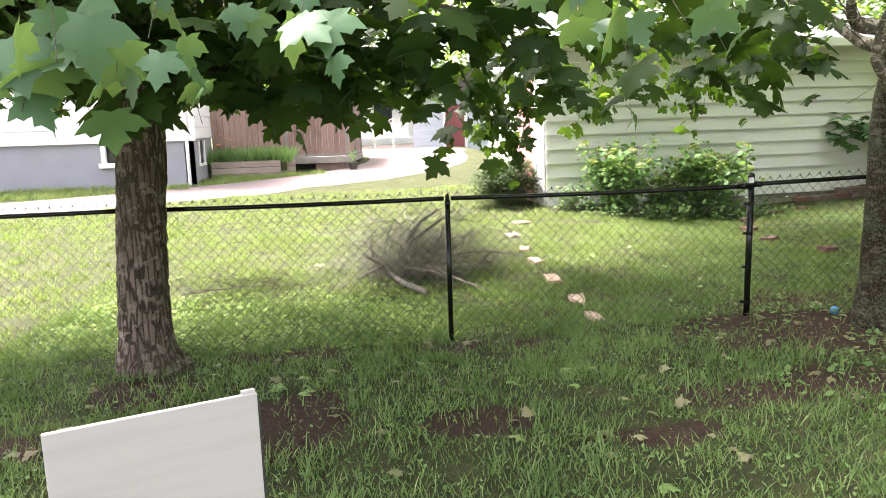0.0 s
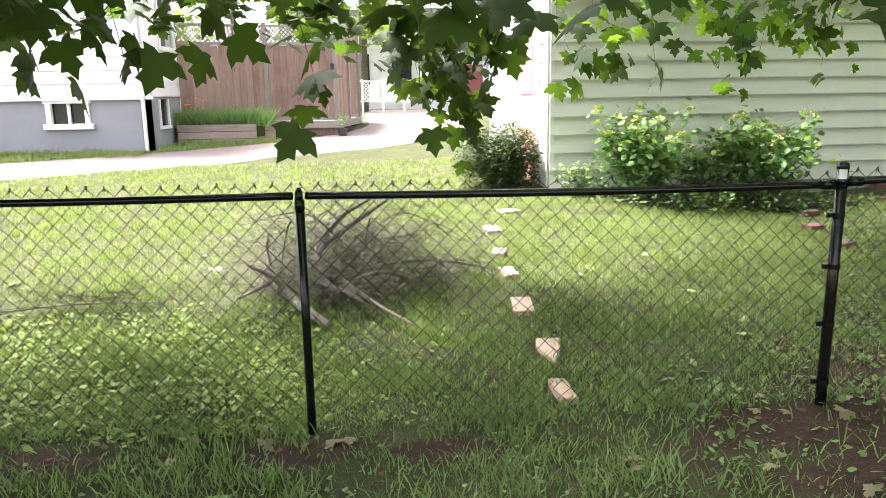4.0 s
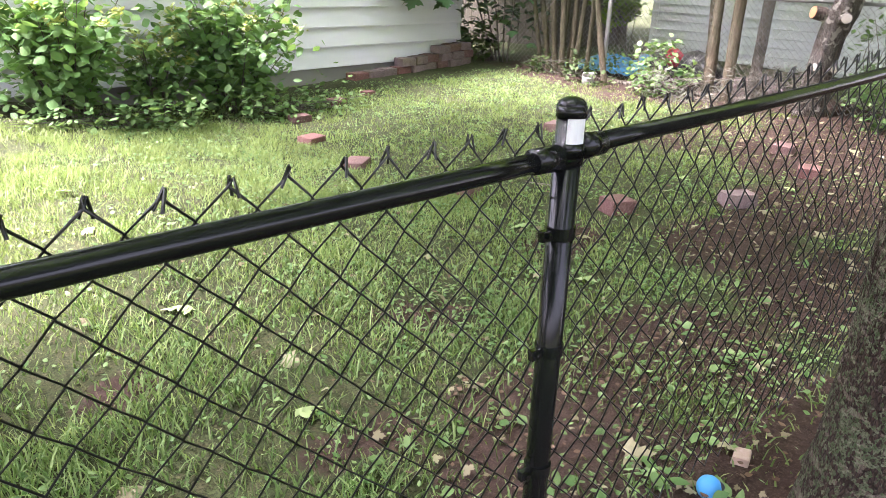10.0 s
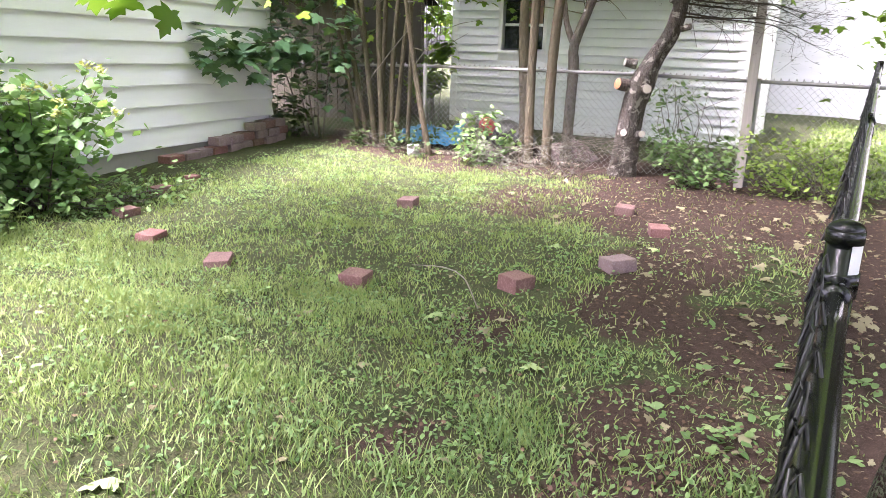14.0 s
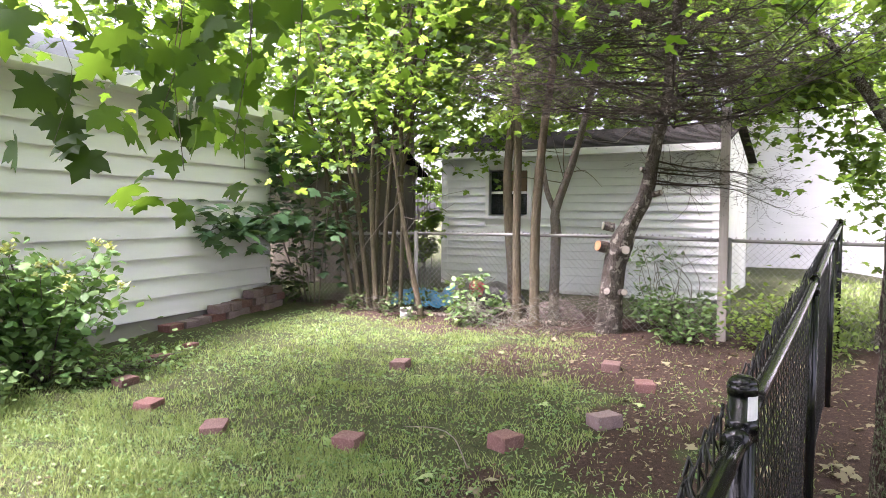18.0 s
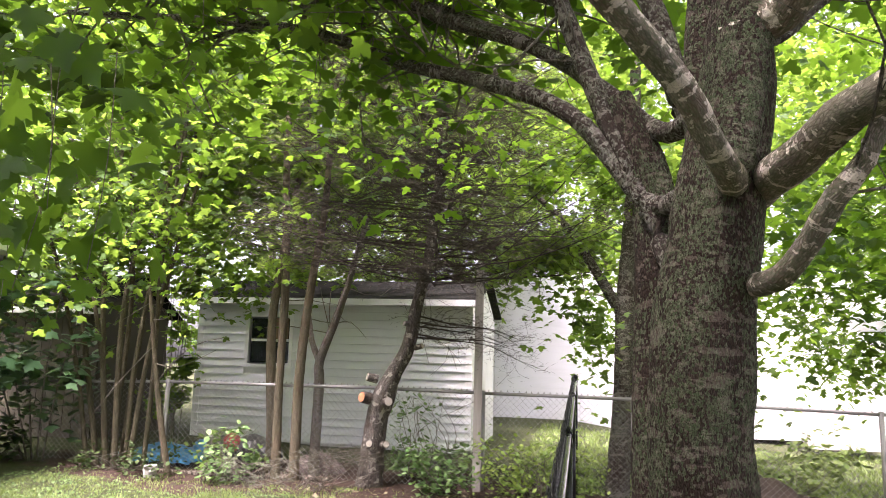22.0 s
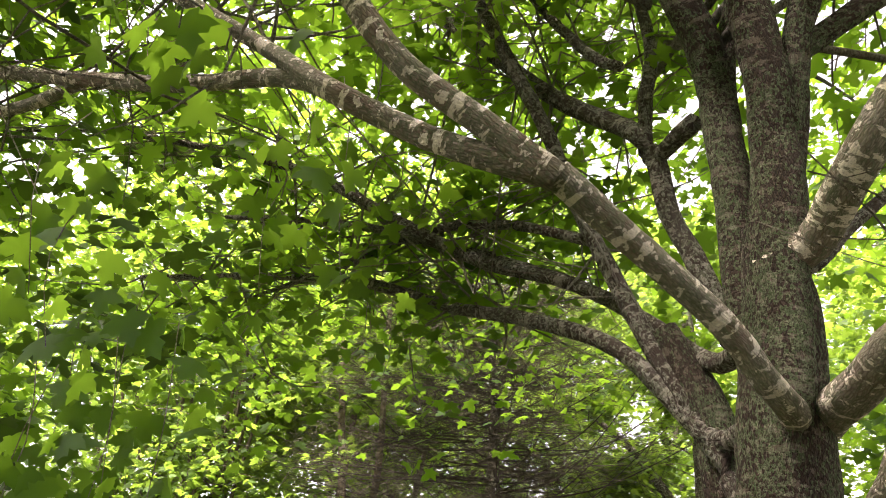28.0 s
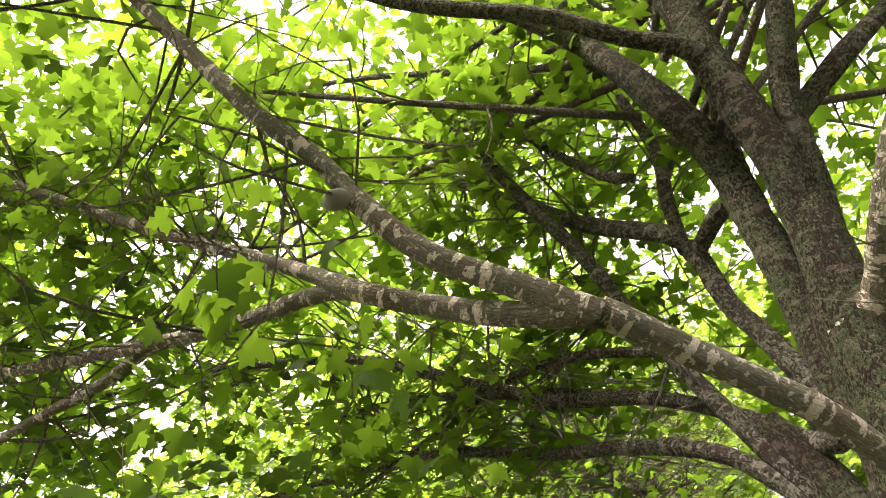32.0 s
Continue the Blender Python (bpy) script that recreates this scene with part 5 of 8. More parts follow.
# ---- the big maple by the fence ----
MT_LIMBS = [
    ("limb", [(3.05, -0.50, 2.01, 0.044), (2.90, -0.488, 2.005, 0.041), (2.79, -0.42, 2.06, 0.038), (2.68, -0.325, 2.19, 0.037), (2.52, -0.12, 2.38, 0.039), (2.38, 0.04, 2.52, 0.042)]),
    ("limb", [(2.37, 0.04, 2.50, 0.056), (2.28, 0.22, 2.65, 0.049), (2.20, 0.40, 2.81, 0.048), (2.11, 0.53, 3.02, 0.047), (2.05, 0.60, 3.19, 0.040), (1.95, 0.74, 3.41, 0.041), (1.82, 0.90, 3.74, 0.036), (1.73, 1.04, 4.04, 0.032), (1.60, 1.24, 4.49, 0.024)]),
    ("limb", [(2.37, 0.04, 2.51, 0.053), (2.32, 0.26, 2.59, 0.047), (2.33, 0.45, 2.72, 0.046), (2.28, 0.65, 2.85, 0.045), (2.31, 0.85, 3.05, 0.036), (2.31, 1.17, 3.33, 0.035), (2.30, 1.57, 3.67, 0.035), (2.21, 1.98, 4.02, 0.032), (2.08, 2.48, 4.43, 0.024)]),
    ("limb", [(2.31, 0.64, 2.86, 0.037), (2.33, 0.83, 2.96, 0.035), (2.37, 1.22, 3.05, 0.034), (2.39, 1.77, 3.22, 0.032), (2.34, 2.34, 3.36, 0.029), (2.32, 2.85, 3.48, 0.017)]),
    ("limb", [(2.41, 1.62, 3.18, 0.024), (2.41, 1.84, 3.12, 0.022), (2.40, 2.09, 3.11, 0.020), (2.39, 2.34, 3.09, 0.016)]),
    ("limb", [(3.15, -0.57, 2.00, 0.060), (3.01, -0.61, 2.03, 0.059), (2.88, -0.66, 2.06, 0.055), (2.73, -0.71, 2.11, 0.053), (2.58, -0.75, 2.12, 0.046), (2.46, -0.83, 2.17, 0.033), (2.35, -0.97, 2.26, 0.022)]),
    ("limb", [(3.15, -0.50, 1.73, 0.043), (3.03, -0.55, 1.72, 0.035), (2.90, -0.60, 1.73, 0.034), (2.82, -0.65, 1.81, 0.031), (2.73, -0.69, 1.91, 0.031), (2.69, -0.75, 1.99, 0.025), (2.67, -0.82, 2.15, 0.020), (2.69, -0.98, 2.37, 0.013)]),
    ("limb", [(3.25, -0.37, 1.81, 0.048), (3.34, -0.31, 2.01, 0.049), (3.40, -0.23, 2.22, 0.045), (3.44, -0.13, 2.50, 0.047), (3.47, -0.02, 2.83, 0.042), (3.49, 0.07, 3.12, 0.040), (3.44, 0.14, 3.40, 0.041), (3.39, 0.28, 3.79, 0.041), (3.38, 0.43, 4.24, 0.035), (3.34, 0.59, 4.68, 0.022)]),
    ("limb", [(3.35, -0.30, 2.05, 0.032), (3.47, -0.06, 2.40, 0.033), (3.71, 0.27, 2.64, 0.033), (3.91, 0.69, 2.83, 0.029), (4.02, 1.17, 3.06, 0.026), (4.19, 1.74, 3.24, 0.022), (4.21, 2.69, 3.36, 0.013)]),
    ("limb", [(3.37, -0.35, 2.30, 0.034), (3.53, -0.14, 2.55, 0.030), (3.66, 0.14, 2.79, 0.031), (3.76, 0.52, 2.98, 0.031), (3.75, 0.93, 3.25, 0.030), (3.75, 1.40, 3.59, 0.026), (3.73, 1.91, 3.81, 0.021), (3.65, 2.62, 4.02, 0.015), (3.55, 3.33, 4.10, 0.009)]),
    ("limb", [(3.55, -0.05, 2.64, 0.026), (3.73, 0.26, 2.88, 0.025), (3.89, 0.68, 3.13, 0.025), (4.01, 1.34, 3.43, 0.021), (4.15, 2.13, 3.66, 0.013)]),
    ("limb", [(3.50, -0.00, 2.88, 0.023), (3.71, 0.37, 3.12, 0.023), (3.92, 0.81, 3.26, 0.023), (4.21, 1.41, 3.27, 0.019), (4.43, 2.04, 3.25, 0.010)]),
    ("limb", [(3.29, -0.43, 2.35, 0.047), (3.35, -0.36, 2.68, 0.040), (3.37, -0.30, 2.89, 0.040), (3.36, -0.25, 3.23, 0.040), (3.47, 0.03, 3.54, 0.040), (3.53, 0.23, 3.79, 0.037), (3.57, 0.53, 4.18, 0.031), (3.63, 0.86, 4.65, 0.021)]),
    ("limb", [(3.40, -0.26, 3.17, 0.031), (3.40, -0.28, 3.45, 0.030), (3.43, -0.34, 3.75, 0.029), (3.47, -0.32, 4.20, 0.025)]),
    ("limb", [(3.31, -0.20, 3.58, 0.023), (3.35, -0.09, 3.70, 0.024), (3.42, 0.11, 4.09, 0.021), (3.54, 0.27, 4.56, 0.017)]),
    ("stem", [(3.09, -0.45, 2.28, 0.066), (3.09, -0.47, 2.56, 0.064), (3.08, -0.49, 2.88, 0.064), (3.08, -0.49, 3.15, 0.060)]),
    ("stem", [(3.19, -0.52, 3.20, 0.069), (3.09, -0.49, 3.45, 0.070), (3.01, -0.42, 3.63, 0.065), (2.95, -0.34, 3.86, 0.054), (2.95, -0.20, 4.22, 0.044), (2.90, 0.06, 4.67, 0.038)]),
    ("stem", [(3.21, -0.54, 3.23, 0.050), (3.22, -0.58, 3.44, 0.043), (3.19, -0.64, 3.64, 0.040), (3.22, -0.72, 3.91, 0.042), (3.25, -0.81, 4.32, 0.040)]),
    ("stem", [(3.02, -0.50, 2.08, 0.089), (3.01, -0.56, 2.42, 0.083), (2.99, -0.62, 2.80, 0.082), (2.97, -0.70, 3.24, 0.062)]),
    ("stem", [(3.29, -0.68, 3.00, 0.077), (3.23, -0.71, 3.29, 0.082), (3.18, -0.70, 3.54, 0.081), (3.13, -0.69, 3.85, 0.077), (3.12, -0.70, 4.17, 0.072), (3.08, -0.70, 4.63, 0.056)]),
    ("stem", [(3.26, -0.77, 3.12, 0.051), (3.21, -0.84, 3.47, 0.054), (3.16, -0.95, 3.74, 0.056), (3.16, -1.14, 4.15, 0.050)]),
    ("stem", [(3.29, -0.83, 3.45, 0.047), (3.30, -0.98, 3.56, 0.047), (3.29, -1.17, 3.67, 0.046), (3.35, -1.41, 3.83, 0.038), (3.44, -1.72, 4.07, 0.026)]),
    ("limb", [(2.94, -0.65, 2.51, 0.057), (2.83, -0.71, 2.58, 0.058), (2.72, -0.76, 2.64, 0.058), (2.64, -0.83, 2.73, 0.056), (2.56, -0.94, 2.87, 0.046), (2.56, -1.12, 3.11, 0.036)]),
    ("limb", [(3.02, -0.66, 2.47, 0.023), (3.15, -0.81, 2.63, 0.021), (3.25, -1.00, 2.80, 0.021), (3.43, -1.25, 3.02, 0.015)]),
    ("limb", [(3.16, -0.73, 3.81, 0.049), (3.03, -0.60, 3.90, 0.041), (2.94, -0.42, 4.01, 0.037), (2.78, -0.15, 4.22, 0.036), (2.62, 0.34, 4.56, 0.035), (2.45, 0.87, 5.16, 0.025)]),
]
MT_TRUNK = [(3.10, -0.43, -0.08, 0.260), (3.10, -0.43, 0.12, 0.210), (3.10, -0.43, 0.40, 0.178), (3.10, -0.43, 0.80, 0.165), (3.09, -0.41, 1.27, 0.146), (3.09, -0.42, 1.45, 0.150), (3.09, -0.43, 1.65, 0.145), (3.09, -0.46, 1.81, 0.137), (3.08, -0.48, 1.97, 0.132), (3.08, -0.51, 2.14, 0.123), (3.05, -0.54, 2.36, 0.112), (3.04, -0.55, 2.62, 0.075)]
CLUMP = [
    [(8.95, 5.43, 0.17, 0.072), (8.95, 5.69, 1.33, 0.066), (8.95, 5.97, 2.37, 0.060), (8.95, 6.30, 3.28, 0.047), (8.95, 6.47, 4.29, 0.032)],
    [(8.90, 5.29, 0.19, 0.078), (8.90, 5.47, 1.54, 0.065), (8.90, 5.56, 2.57, 0.059), (8.90, 5.49, 3.96, 0.045), (8.90, 5.63, 5.24, 0.032)],
    [(8.85, 5.15, 0.20, 0.077), (8.85, 5.23, 1.89, 0.064), (8.85, 5.10, 2.91, 0.050), (8.85, 4.71, 4.00, 0.036), (8.85, 4.54, 5.03, 0.023)],
    [(9.00, 5.17, 0.18, 0.079), (9.00, 5.09, 1.55, 0.064), (9.00, 4.95, 2.59, 0.057), (9.00, 4.63, 3.63, 0.044), (9.00, 4.56, 4.53, 0.037)],
    [(8.95, 5.03, 0.26, 0.071), (8.95, 4.91, 1.56, 0.056), (8.95, 4.70, 2.65, 0.050), (8.95, 4.42, 3.82, 0.036), (8.95, 4.15, 5.05, 0.023)],
    [(9.05, 5.35, 0.17, 0.073), (9.05, 5.26, 2.04, 0.058), (9.05, 5.36, 3.30, 0.052), (9.05, 5.49, 4.37, 0.039), (9.05, 5.43, 5.44, 0.024)],
]
DOUBLE = [
    [(8.95, 3.06, 0.30, 0.085), (8.95, 3.06, 1.41, 0.078), (8.95, 2.98, 2.40, 0.066), (8.95, 2.87, 3.26, 0.054), (8.95, 2.82, 4.60, 0.049), (8.95, 2.75, 5.61, 0.037)],
    [(9.00, 3.10, 0.29, 0.079), (9.00, 3.12, 1.27, 0.066), (9.00, 3.12, 2.40, 0.067), (9.00, 3.20, 3.95, 0.056), (9.00, 3.22, 5.45, 0.045)],
]
FORKED = [
    [(9.45, 2.94, 0.59, 0.062), (9.45, 2.93, 1.28, 0.062), (9.45, 2.94, 1.52, 0.055), (9.45, 2.78, 1.98, 0.048), (9.45, 2.64, 2.43, 0.041), (9.45, 2.40, 3.37, 0.028)],
    [(9.45, 2.93, 1.49, 0.041), (9.45, 3.05, 1.76, 0.035), (9.45, 3.10, 2.04, 0.028), (9.45, 3.16, 2.39, 0.014)],
]
RIGHT = [
    [(9.45, -0.57, 0.10, 0.135), (9.45, -0.65, 1.27, 0.108), (9.45, -0.68, 2.18, 0.103), (9.45, -0.74, 3.03, 0.084), (9.45, -0.81, 4.01, 0.072), (9.45, -0.85, 5.33, 0.061)],
    [(9.45, -0.65, 2.14, 0.068), (9.45, -0.33, 2.70, 0.055), (9.45, 0.01, 3.23, 0.042), (9.45, 0.34, 3.56, 0.028)],
    [(9.45, -0.70, 2.21, 0.055), (9.45, -0.91, 2.44, 0.048), (9.45, -1.15, 2.70, 0.035)],
]
LEANING = [(8.70, 4.40, 0.26, 0.040), (8.70, 4.54, 0.84, 0.034), (8.70, 4.68, 1.55, 0.027), (8.70, 4.82, 2.35, 0.021)]
SAPLING = [(9.50, 3.51, 0.63, 0.070), (9.50, 3.60, 1.75, 0.056), (9.50, 3.56, 2.53, 0.050), (9.50, 3.38, 3.75, 0.037), (9.50, 3.27, 4.82, 0.030)]
PINE = [(9.00, 2.13, 0.27, 0.154), (9.00, 2.09, 0.86, 0.128), (9.00, 2.01, 1.15, 0.140), (9.00, 1.92, 1.38, 0.115), (9.00, 1.75, 1.71, 0.096), (9.00, 1.67, 2.16, 0.083), (9.00, 1.55, 2.68, 0.071), (9.00, 1.48, 3.40, 0.066), (9.00, 1.46, 3.60, 0.058), (9.00, 1.45, 4.66, 0.040), (9.00, 1.43, 5.40, 0.020)]

rng = np.random.RandomState(3)
maple = base("maple_tree", 3.10, -0.43, 0.0, "large lichen-covered maple beside the black fence, many limbs", "tree")


def shift(ctrl, x, y, z=0.0):
    return [(a - x, b - y, c - z, r) for a, b, c, r in ctrl]


def rooted(nm, ctrl):
    """Carries a limb's foot into the wood that it springs from."""
    x, y, z, r = ctrl[0]
    if nm == "stem" and z < 2.4:
        return [(3.08, -0.46, z - 0.34, r * 0.6)] + ctrl
    if nm == "stem" or z > 3.2 or math.hypot(x - 3.06, y + 0.46) > 0.45:
        return ctrl
    return [(3.06 + (x - 3.06) * 0.25, -0.47 + (y + 0.47) * 0.25, z - 0.03, r * 1.15)] + ctrl


def nearer(ctrl, k):
    """A limb brought closer to the place from which it is seen, so that it springs from its stem."""
    ex, ey, ez = 0.78, -0.09, 1.54
    return [(ex + (x - ex) * k, ey + (y - ey) * k, ez + (z - ez) * k, q * k) for x, y, z, q in ctrl]


for k_, f_ in ((1, 0.74), (2, 0.74), (3, 0.8), (7, 0.78)):
    MT_LIMBS[k_] = (MT_LIMBS[k_][0], [(x, y, z, q * f_) for x, y, z, q in MT_LIMBS[k_][1]])
for k_, f_ in ((16, 0.955), (17, 0.947), (19, 0.88), (20, 0.885), (21, 0.875), (24, 0.88)):
    MT_LIMBS[k_] = (MT_LIMBS[k_][0], nearer(MT_LIMBS[k_][1], f_))
MT_LIMBS[18][1][-1] = (*MT_LIMBS[18][1][-1][:3], 0.03)
for k_, p_ in ((16, (3.08, -0.47, 2.75, 0.05)), (17, (3.085, -0.49, 2.9, 0.035)), (19, (2.99, -0.60, 2.55, 0.06)), (20, (2.985, -0.63, 2.7, 0.04)), (21, (2.975, -0.67, 3.05, 0.035))):
    MT_LIMBS[k_][1].insert(0, p_)
MT_LIMBS = [(nm, rooted(nm, c)) for nm, c in MT_LIMBS]
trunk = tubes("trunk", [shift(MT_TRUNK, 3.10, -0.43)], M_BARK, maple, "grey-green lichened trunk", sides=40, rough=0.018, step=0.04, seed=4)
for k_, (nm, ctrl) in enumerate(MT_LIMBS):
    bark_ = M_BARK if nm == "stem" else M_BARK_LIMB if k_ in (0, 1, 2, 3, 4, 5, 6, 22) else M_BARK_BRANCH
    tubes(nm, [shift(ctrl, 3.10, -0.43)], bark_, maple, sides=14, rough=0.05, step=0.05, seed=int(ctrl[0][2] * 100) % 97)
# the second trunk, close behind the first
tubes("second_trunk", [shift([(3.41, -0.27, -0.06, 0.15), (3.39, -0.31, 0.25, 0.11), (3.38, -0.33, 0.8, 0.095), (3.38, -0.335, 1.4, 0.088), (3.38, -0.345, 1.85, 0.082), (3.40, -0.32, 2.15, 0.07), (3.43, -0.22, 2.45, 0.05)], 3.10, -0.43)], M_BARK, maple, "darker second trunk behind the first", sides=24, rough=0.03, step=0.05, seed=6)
# knots and a pruned stub on the limbs
for x, y, z, r in ((2.955, -0.43, 2.152, 0.019), (2.375, 0.05, 2.53, 0.02), (2.05, 0.56, 2.995, 0.036)):
    knot = bmesh.new()
    bmesh.ops.create_icosphere(knot, subdivisions=2, radius=r, matrix=Matrix.Translation((x - 3.10, y + 0.43, z)) @ Matrix.Diagonal((1, 1.2, 0.8, 1)))
    for v in knot.verts:
        v.co += Vector((noise.noise(v.co * 40), noise.noise(v.co * 40 + Vector((9, 0, 0))), 0)) * 0.008
    part("knot", knot, M_BARK_BRANCH, maple, "dark knot on a limb", True)
mt = [shift(c, 3.10, -0.43) for nm, c in MT_LIMBS]
shoots = twigs_from(mt[1:16], rng, 8, 0.75, 0.2, 0.007, 0.3)
shoots = [q for q in shoots if q[-1][2] > 2.15 and (q[-1][0] > 0.1 or q[-1][1] > 0.45)]


def clear_of_trunk(q):
    p, e = np.array(q[0][:3]), np.array(q[-1][:3])
    return all(math.hypot(*(p + (e - p) * t)[:2]) > 0.42 or (p + (e - p) * t)[2] > 3.4 for t in (0, 0.2, 0.4, 0.6, 0.8, 1.0))


shoots = [q for q in shoots if clear_of_trunk(q)]
mt_long = []
for k in range(46):
    a = -2.4 + rng.rand() * 4.6
    h = 3.9 + rng.rand() * 2.8
    r1 = 1.6 + rng.rand() * 3.0
    p0 = np.array([0.1 * math.cos(a), 0.1 * math.sin(a), h - 0.6])
    p2 = np.array([r1 * math.cos(a), r1 * math.sin(a), h + 0.3 + rng.rand()])
    p1 = (p0 + p2) / 2 + rng.normal(size=3) * 0.15
    mt_long.append([(*p0, 0.020), (*p1, 0.013), (*p2, 0.003)])
for k_, b_ in enumerate(mt_long):
    tubes("branch", [b_], M_BARK_TWIG, maple, sides=6, step=0.2, seed=k_)
shoots += twigs_from(mt_long, rng, 3.0, 0.8, 0.1, 0.006)
tubes("twig_tangle", shoots, M_BARK_TWIG, maple, "fine twigs", sides=4, step=0.25)["kind"] = "stuff"


def far_from_path(pts, gap=0.42):
    """Leaves that hang clear of the line walked."""
    way = np.array([(-0.48, -5.25, 1.57), (-0.13, -4.56, 1.48), (0.2, -3.73, 1.47), (0.65, -2.8, 1.45), (1.0, -2.0, 1.4), (1.28, -1.45, 1.36), (1.36, -0.9, 1.34), (1.33, -0.4, 1.36), (1.13, 0.04, 1.38), (0.85, -0.05, 1.45), (0.75, -0.12, 1.56)])
    way = np.vstack([way[k] + (way[k + 1] - way[k]) * t for k in range(len(way) - 1) for t in (0, 0.25, 0.5, 0.75)])
    d = np.linalg.norm(pts[:, None, :] - way[None], axis=2).min(1)
    return pts[d > gap]


mb = np.array([3.10, -0.43, 0.0])
upper = along(rng, shoots, 12000, 0.16) + mb
dome = clumps(rng, 46000, (-2.2, -4.8, 3.3), (8.4, 5.4, 7.6), 520, 0.30)
dome = dome[((dome[:, 0] > 0.6) | ((dome[:, 0] > 0.3) & (dome[:, 1] > -3.4) & (dome[:, 1] < 0.0))) & ((dome[:, 1] < 0.9) | (dome[:, 0] > 0.7 + 0.3 * (dome[:, 1] - 0.9)))]
dome = dome[(rng.rand(len(dome)) < 0.55) | (dome[:, 1] < 1.2) | (dome[:, 0] > 4.5) | (dome[:, 0] < 1.0)]
dome = dome[(rng.rand(len(dome)) < 0.35) | (dome[:, 1] < 3.4) | (dome[:, 0] > 6.0)]
dome = dome[(rng.rand(len(dome)) < 0.7) | (dome[:, 1] > 0.8) | (dome[:, 0] < 3.2)]
dome = dome[np.linalg.norm((dome - np.array([3.0, -0.3, 4.6])) / np.array([5.4, 5.6, 3.3]), axis=1) < 1.05]
dome = dome[(rng.rand(len(dome)) < 0.78) | (dome[:, 1] < 0.8)]
skirt = clumps(rng, 2800, (2.2, 2.3, 2.6), (5.6, 5.0, 4.0), 70, 0.22)
corner = clumps(rng, 2200, (1.3, 1.5, 3.6), (2.9, 3.4, 5.4), 60, 0.24)
outer = clumps(rng, 3200, (0.6, 2.8, 4.7), (4.8, 6.6, 7.6), 130, 0.3)
right_skirt = clumps(rng, 8200, (3.6, -4.8, 2.0), (8.2, -1.7, 4.6), 95, 0.24)
keep = np.vstack([upper, dome, skirt, corner, outer, right_skirt])
# unseen leaves straight above the path, added to shade the soil by the post
overhead_shade = clumps(rng, 5400, (-0.6, -1.3, 3.2), (2.2, 1.2, 5.6), 110, 0.26)
keep = np.vstack([keep, overhead_shade])
off_ = keep - np.array([0.85, -0.05, 1.5])
steep = (off_[:, 2] > 1.6) & (off_[:, 2] > 2.3 * np.hypot(off_[:, 0], off_[:, 1]))
keep = keep[(np.linalg.norm(off_, axis=1) > 3.2) & ((off_[:, 2] > 2.3) | (off_[:, 0] > 1.2)) | steep]
keep = far_from_path(keep, 0.8)
leaf_cloud("crown", keep - mb, 0.082, M_LEAF, maple, "green maple leaves, sunlit from above", seed=11)["kind"] = "stuff"
# bare inner twigs, and leaves inside the crown with shade put into their colour
inner = np.random.RandomState(12)
bare_twigs = [q for q in twigs_from(mt[1:16], inner, 11, 0.55, 0.0, 0.0045, 0.3) if q[-1][2] > 2.0 and clear_of_trunk(q)]
bare_twigs += [t for q in bare_twigs[::2] for t in twigs_from([q], inner, 4, 0.28, 0.05, 0.003, 0.3)]
tubes("bare_twig_tangle", bare_twigs, M_BARK_TWIG, maple, "bare dark inner twigs", sides=4, step=0.25)["kind"] = "stuff"
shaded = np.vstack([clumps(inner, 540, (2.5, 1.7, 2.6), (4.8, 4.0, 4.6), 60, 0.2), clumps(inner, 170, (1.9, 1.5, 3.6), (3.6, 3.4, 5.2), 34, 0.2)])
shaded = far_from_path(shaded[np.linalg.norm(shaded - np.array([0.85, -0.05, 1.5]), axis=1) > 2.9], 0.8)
leaf_cloud("inner_crown", shaded - mb, 0.105, M_LEAF_SHADE, maple, "maple leaves coloured dark as if shaded", shape=MAPLE_LOW, droop=0.4, seed=13)["kind"] = "stuff"


LEAF_KINDS = {}


def leaf_mesh(material, k, cup):
    """A few bent leaf meshes, shared by all single leaves of a colour."""
    key = (material.name, k)
    if key not in LEAF_KINDS:
        ob = leaf_cloud("leaf", [(0, 0, 0)], 1.0, material, shape=MAPLE, cup=cup, spread=0.0, seed=k, ways=[(0, 1, -0.1)])
        LEAF_KINDS[key] = ob.data
        bpy.data.objects.remove(ob)
    return LEAF_KINDS[key]


def hanging_spray(owner, at, target, n, size, material, rng, scatter=0.11, joined=False):
    """A drooping shoot with large leaves on short stalks, each leaf a piece of its own."""
    a, t = np.array(at), np.array(target)
    line = [(*a, 0.0022), (*((a + t) / 2 + rng.normal(size=3) * 0.05), 0.0018), (*t, 0.0012)]
    tubes("shoot", [line], M_BARK_TWIG, owner, sides=5, step=0.1)
    pts = a + (t - a) * (0.25 + 0.8 * rng.rand(n, 1)) + rng.normal(size=(n, 3)) * scatter
    origin = np.array(owner.matrix_world.translation)
    pts = far_from_path(pts + origin) - origin
    if joined:
        pts = pts[pts[:, 2] > 1.67]
        leaf_cloud("leaf_spray", pts, size, material, owner, shape=MAPLE, droop=0.9, cup=0.22, seed=rng.randint(9999))["kind"] = "stuff"
        return
    for p in pts:
        ob = new("leaf", leaf_mesh(material, rng.randint(5), 0.22))
        ob.parent = owner
        s = size * (0.7 + 0.6 * rng.rand())
        ob.matrix_local = Matrix.LocRotScale(p, Euler((radians(-25 - 60 * rng.rand()), radians(60 * (rng.rand() - 0.5)), rng.rand() * 6.28)), (s, s, s))


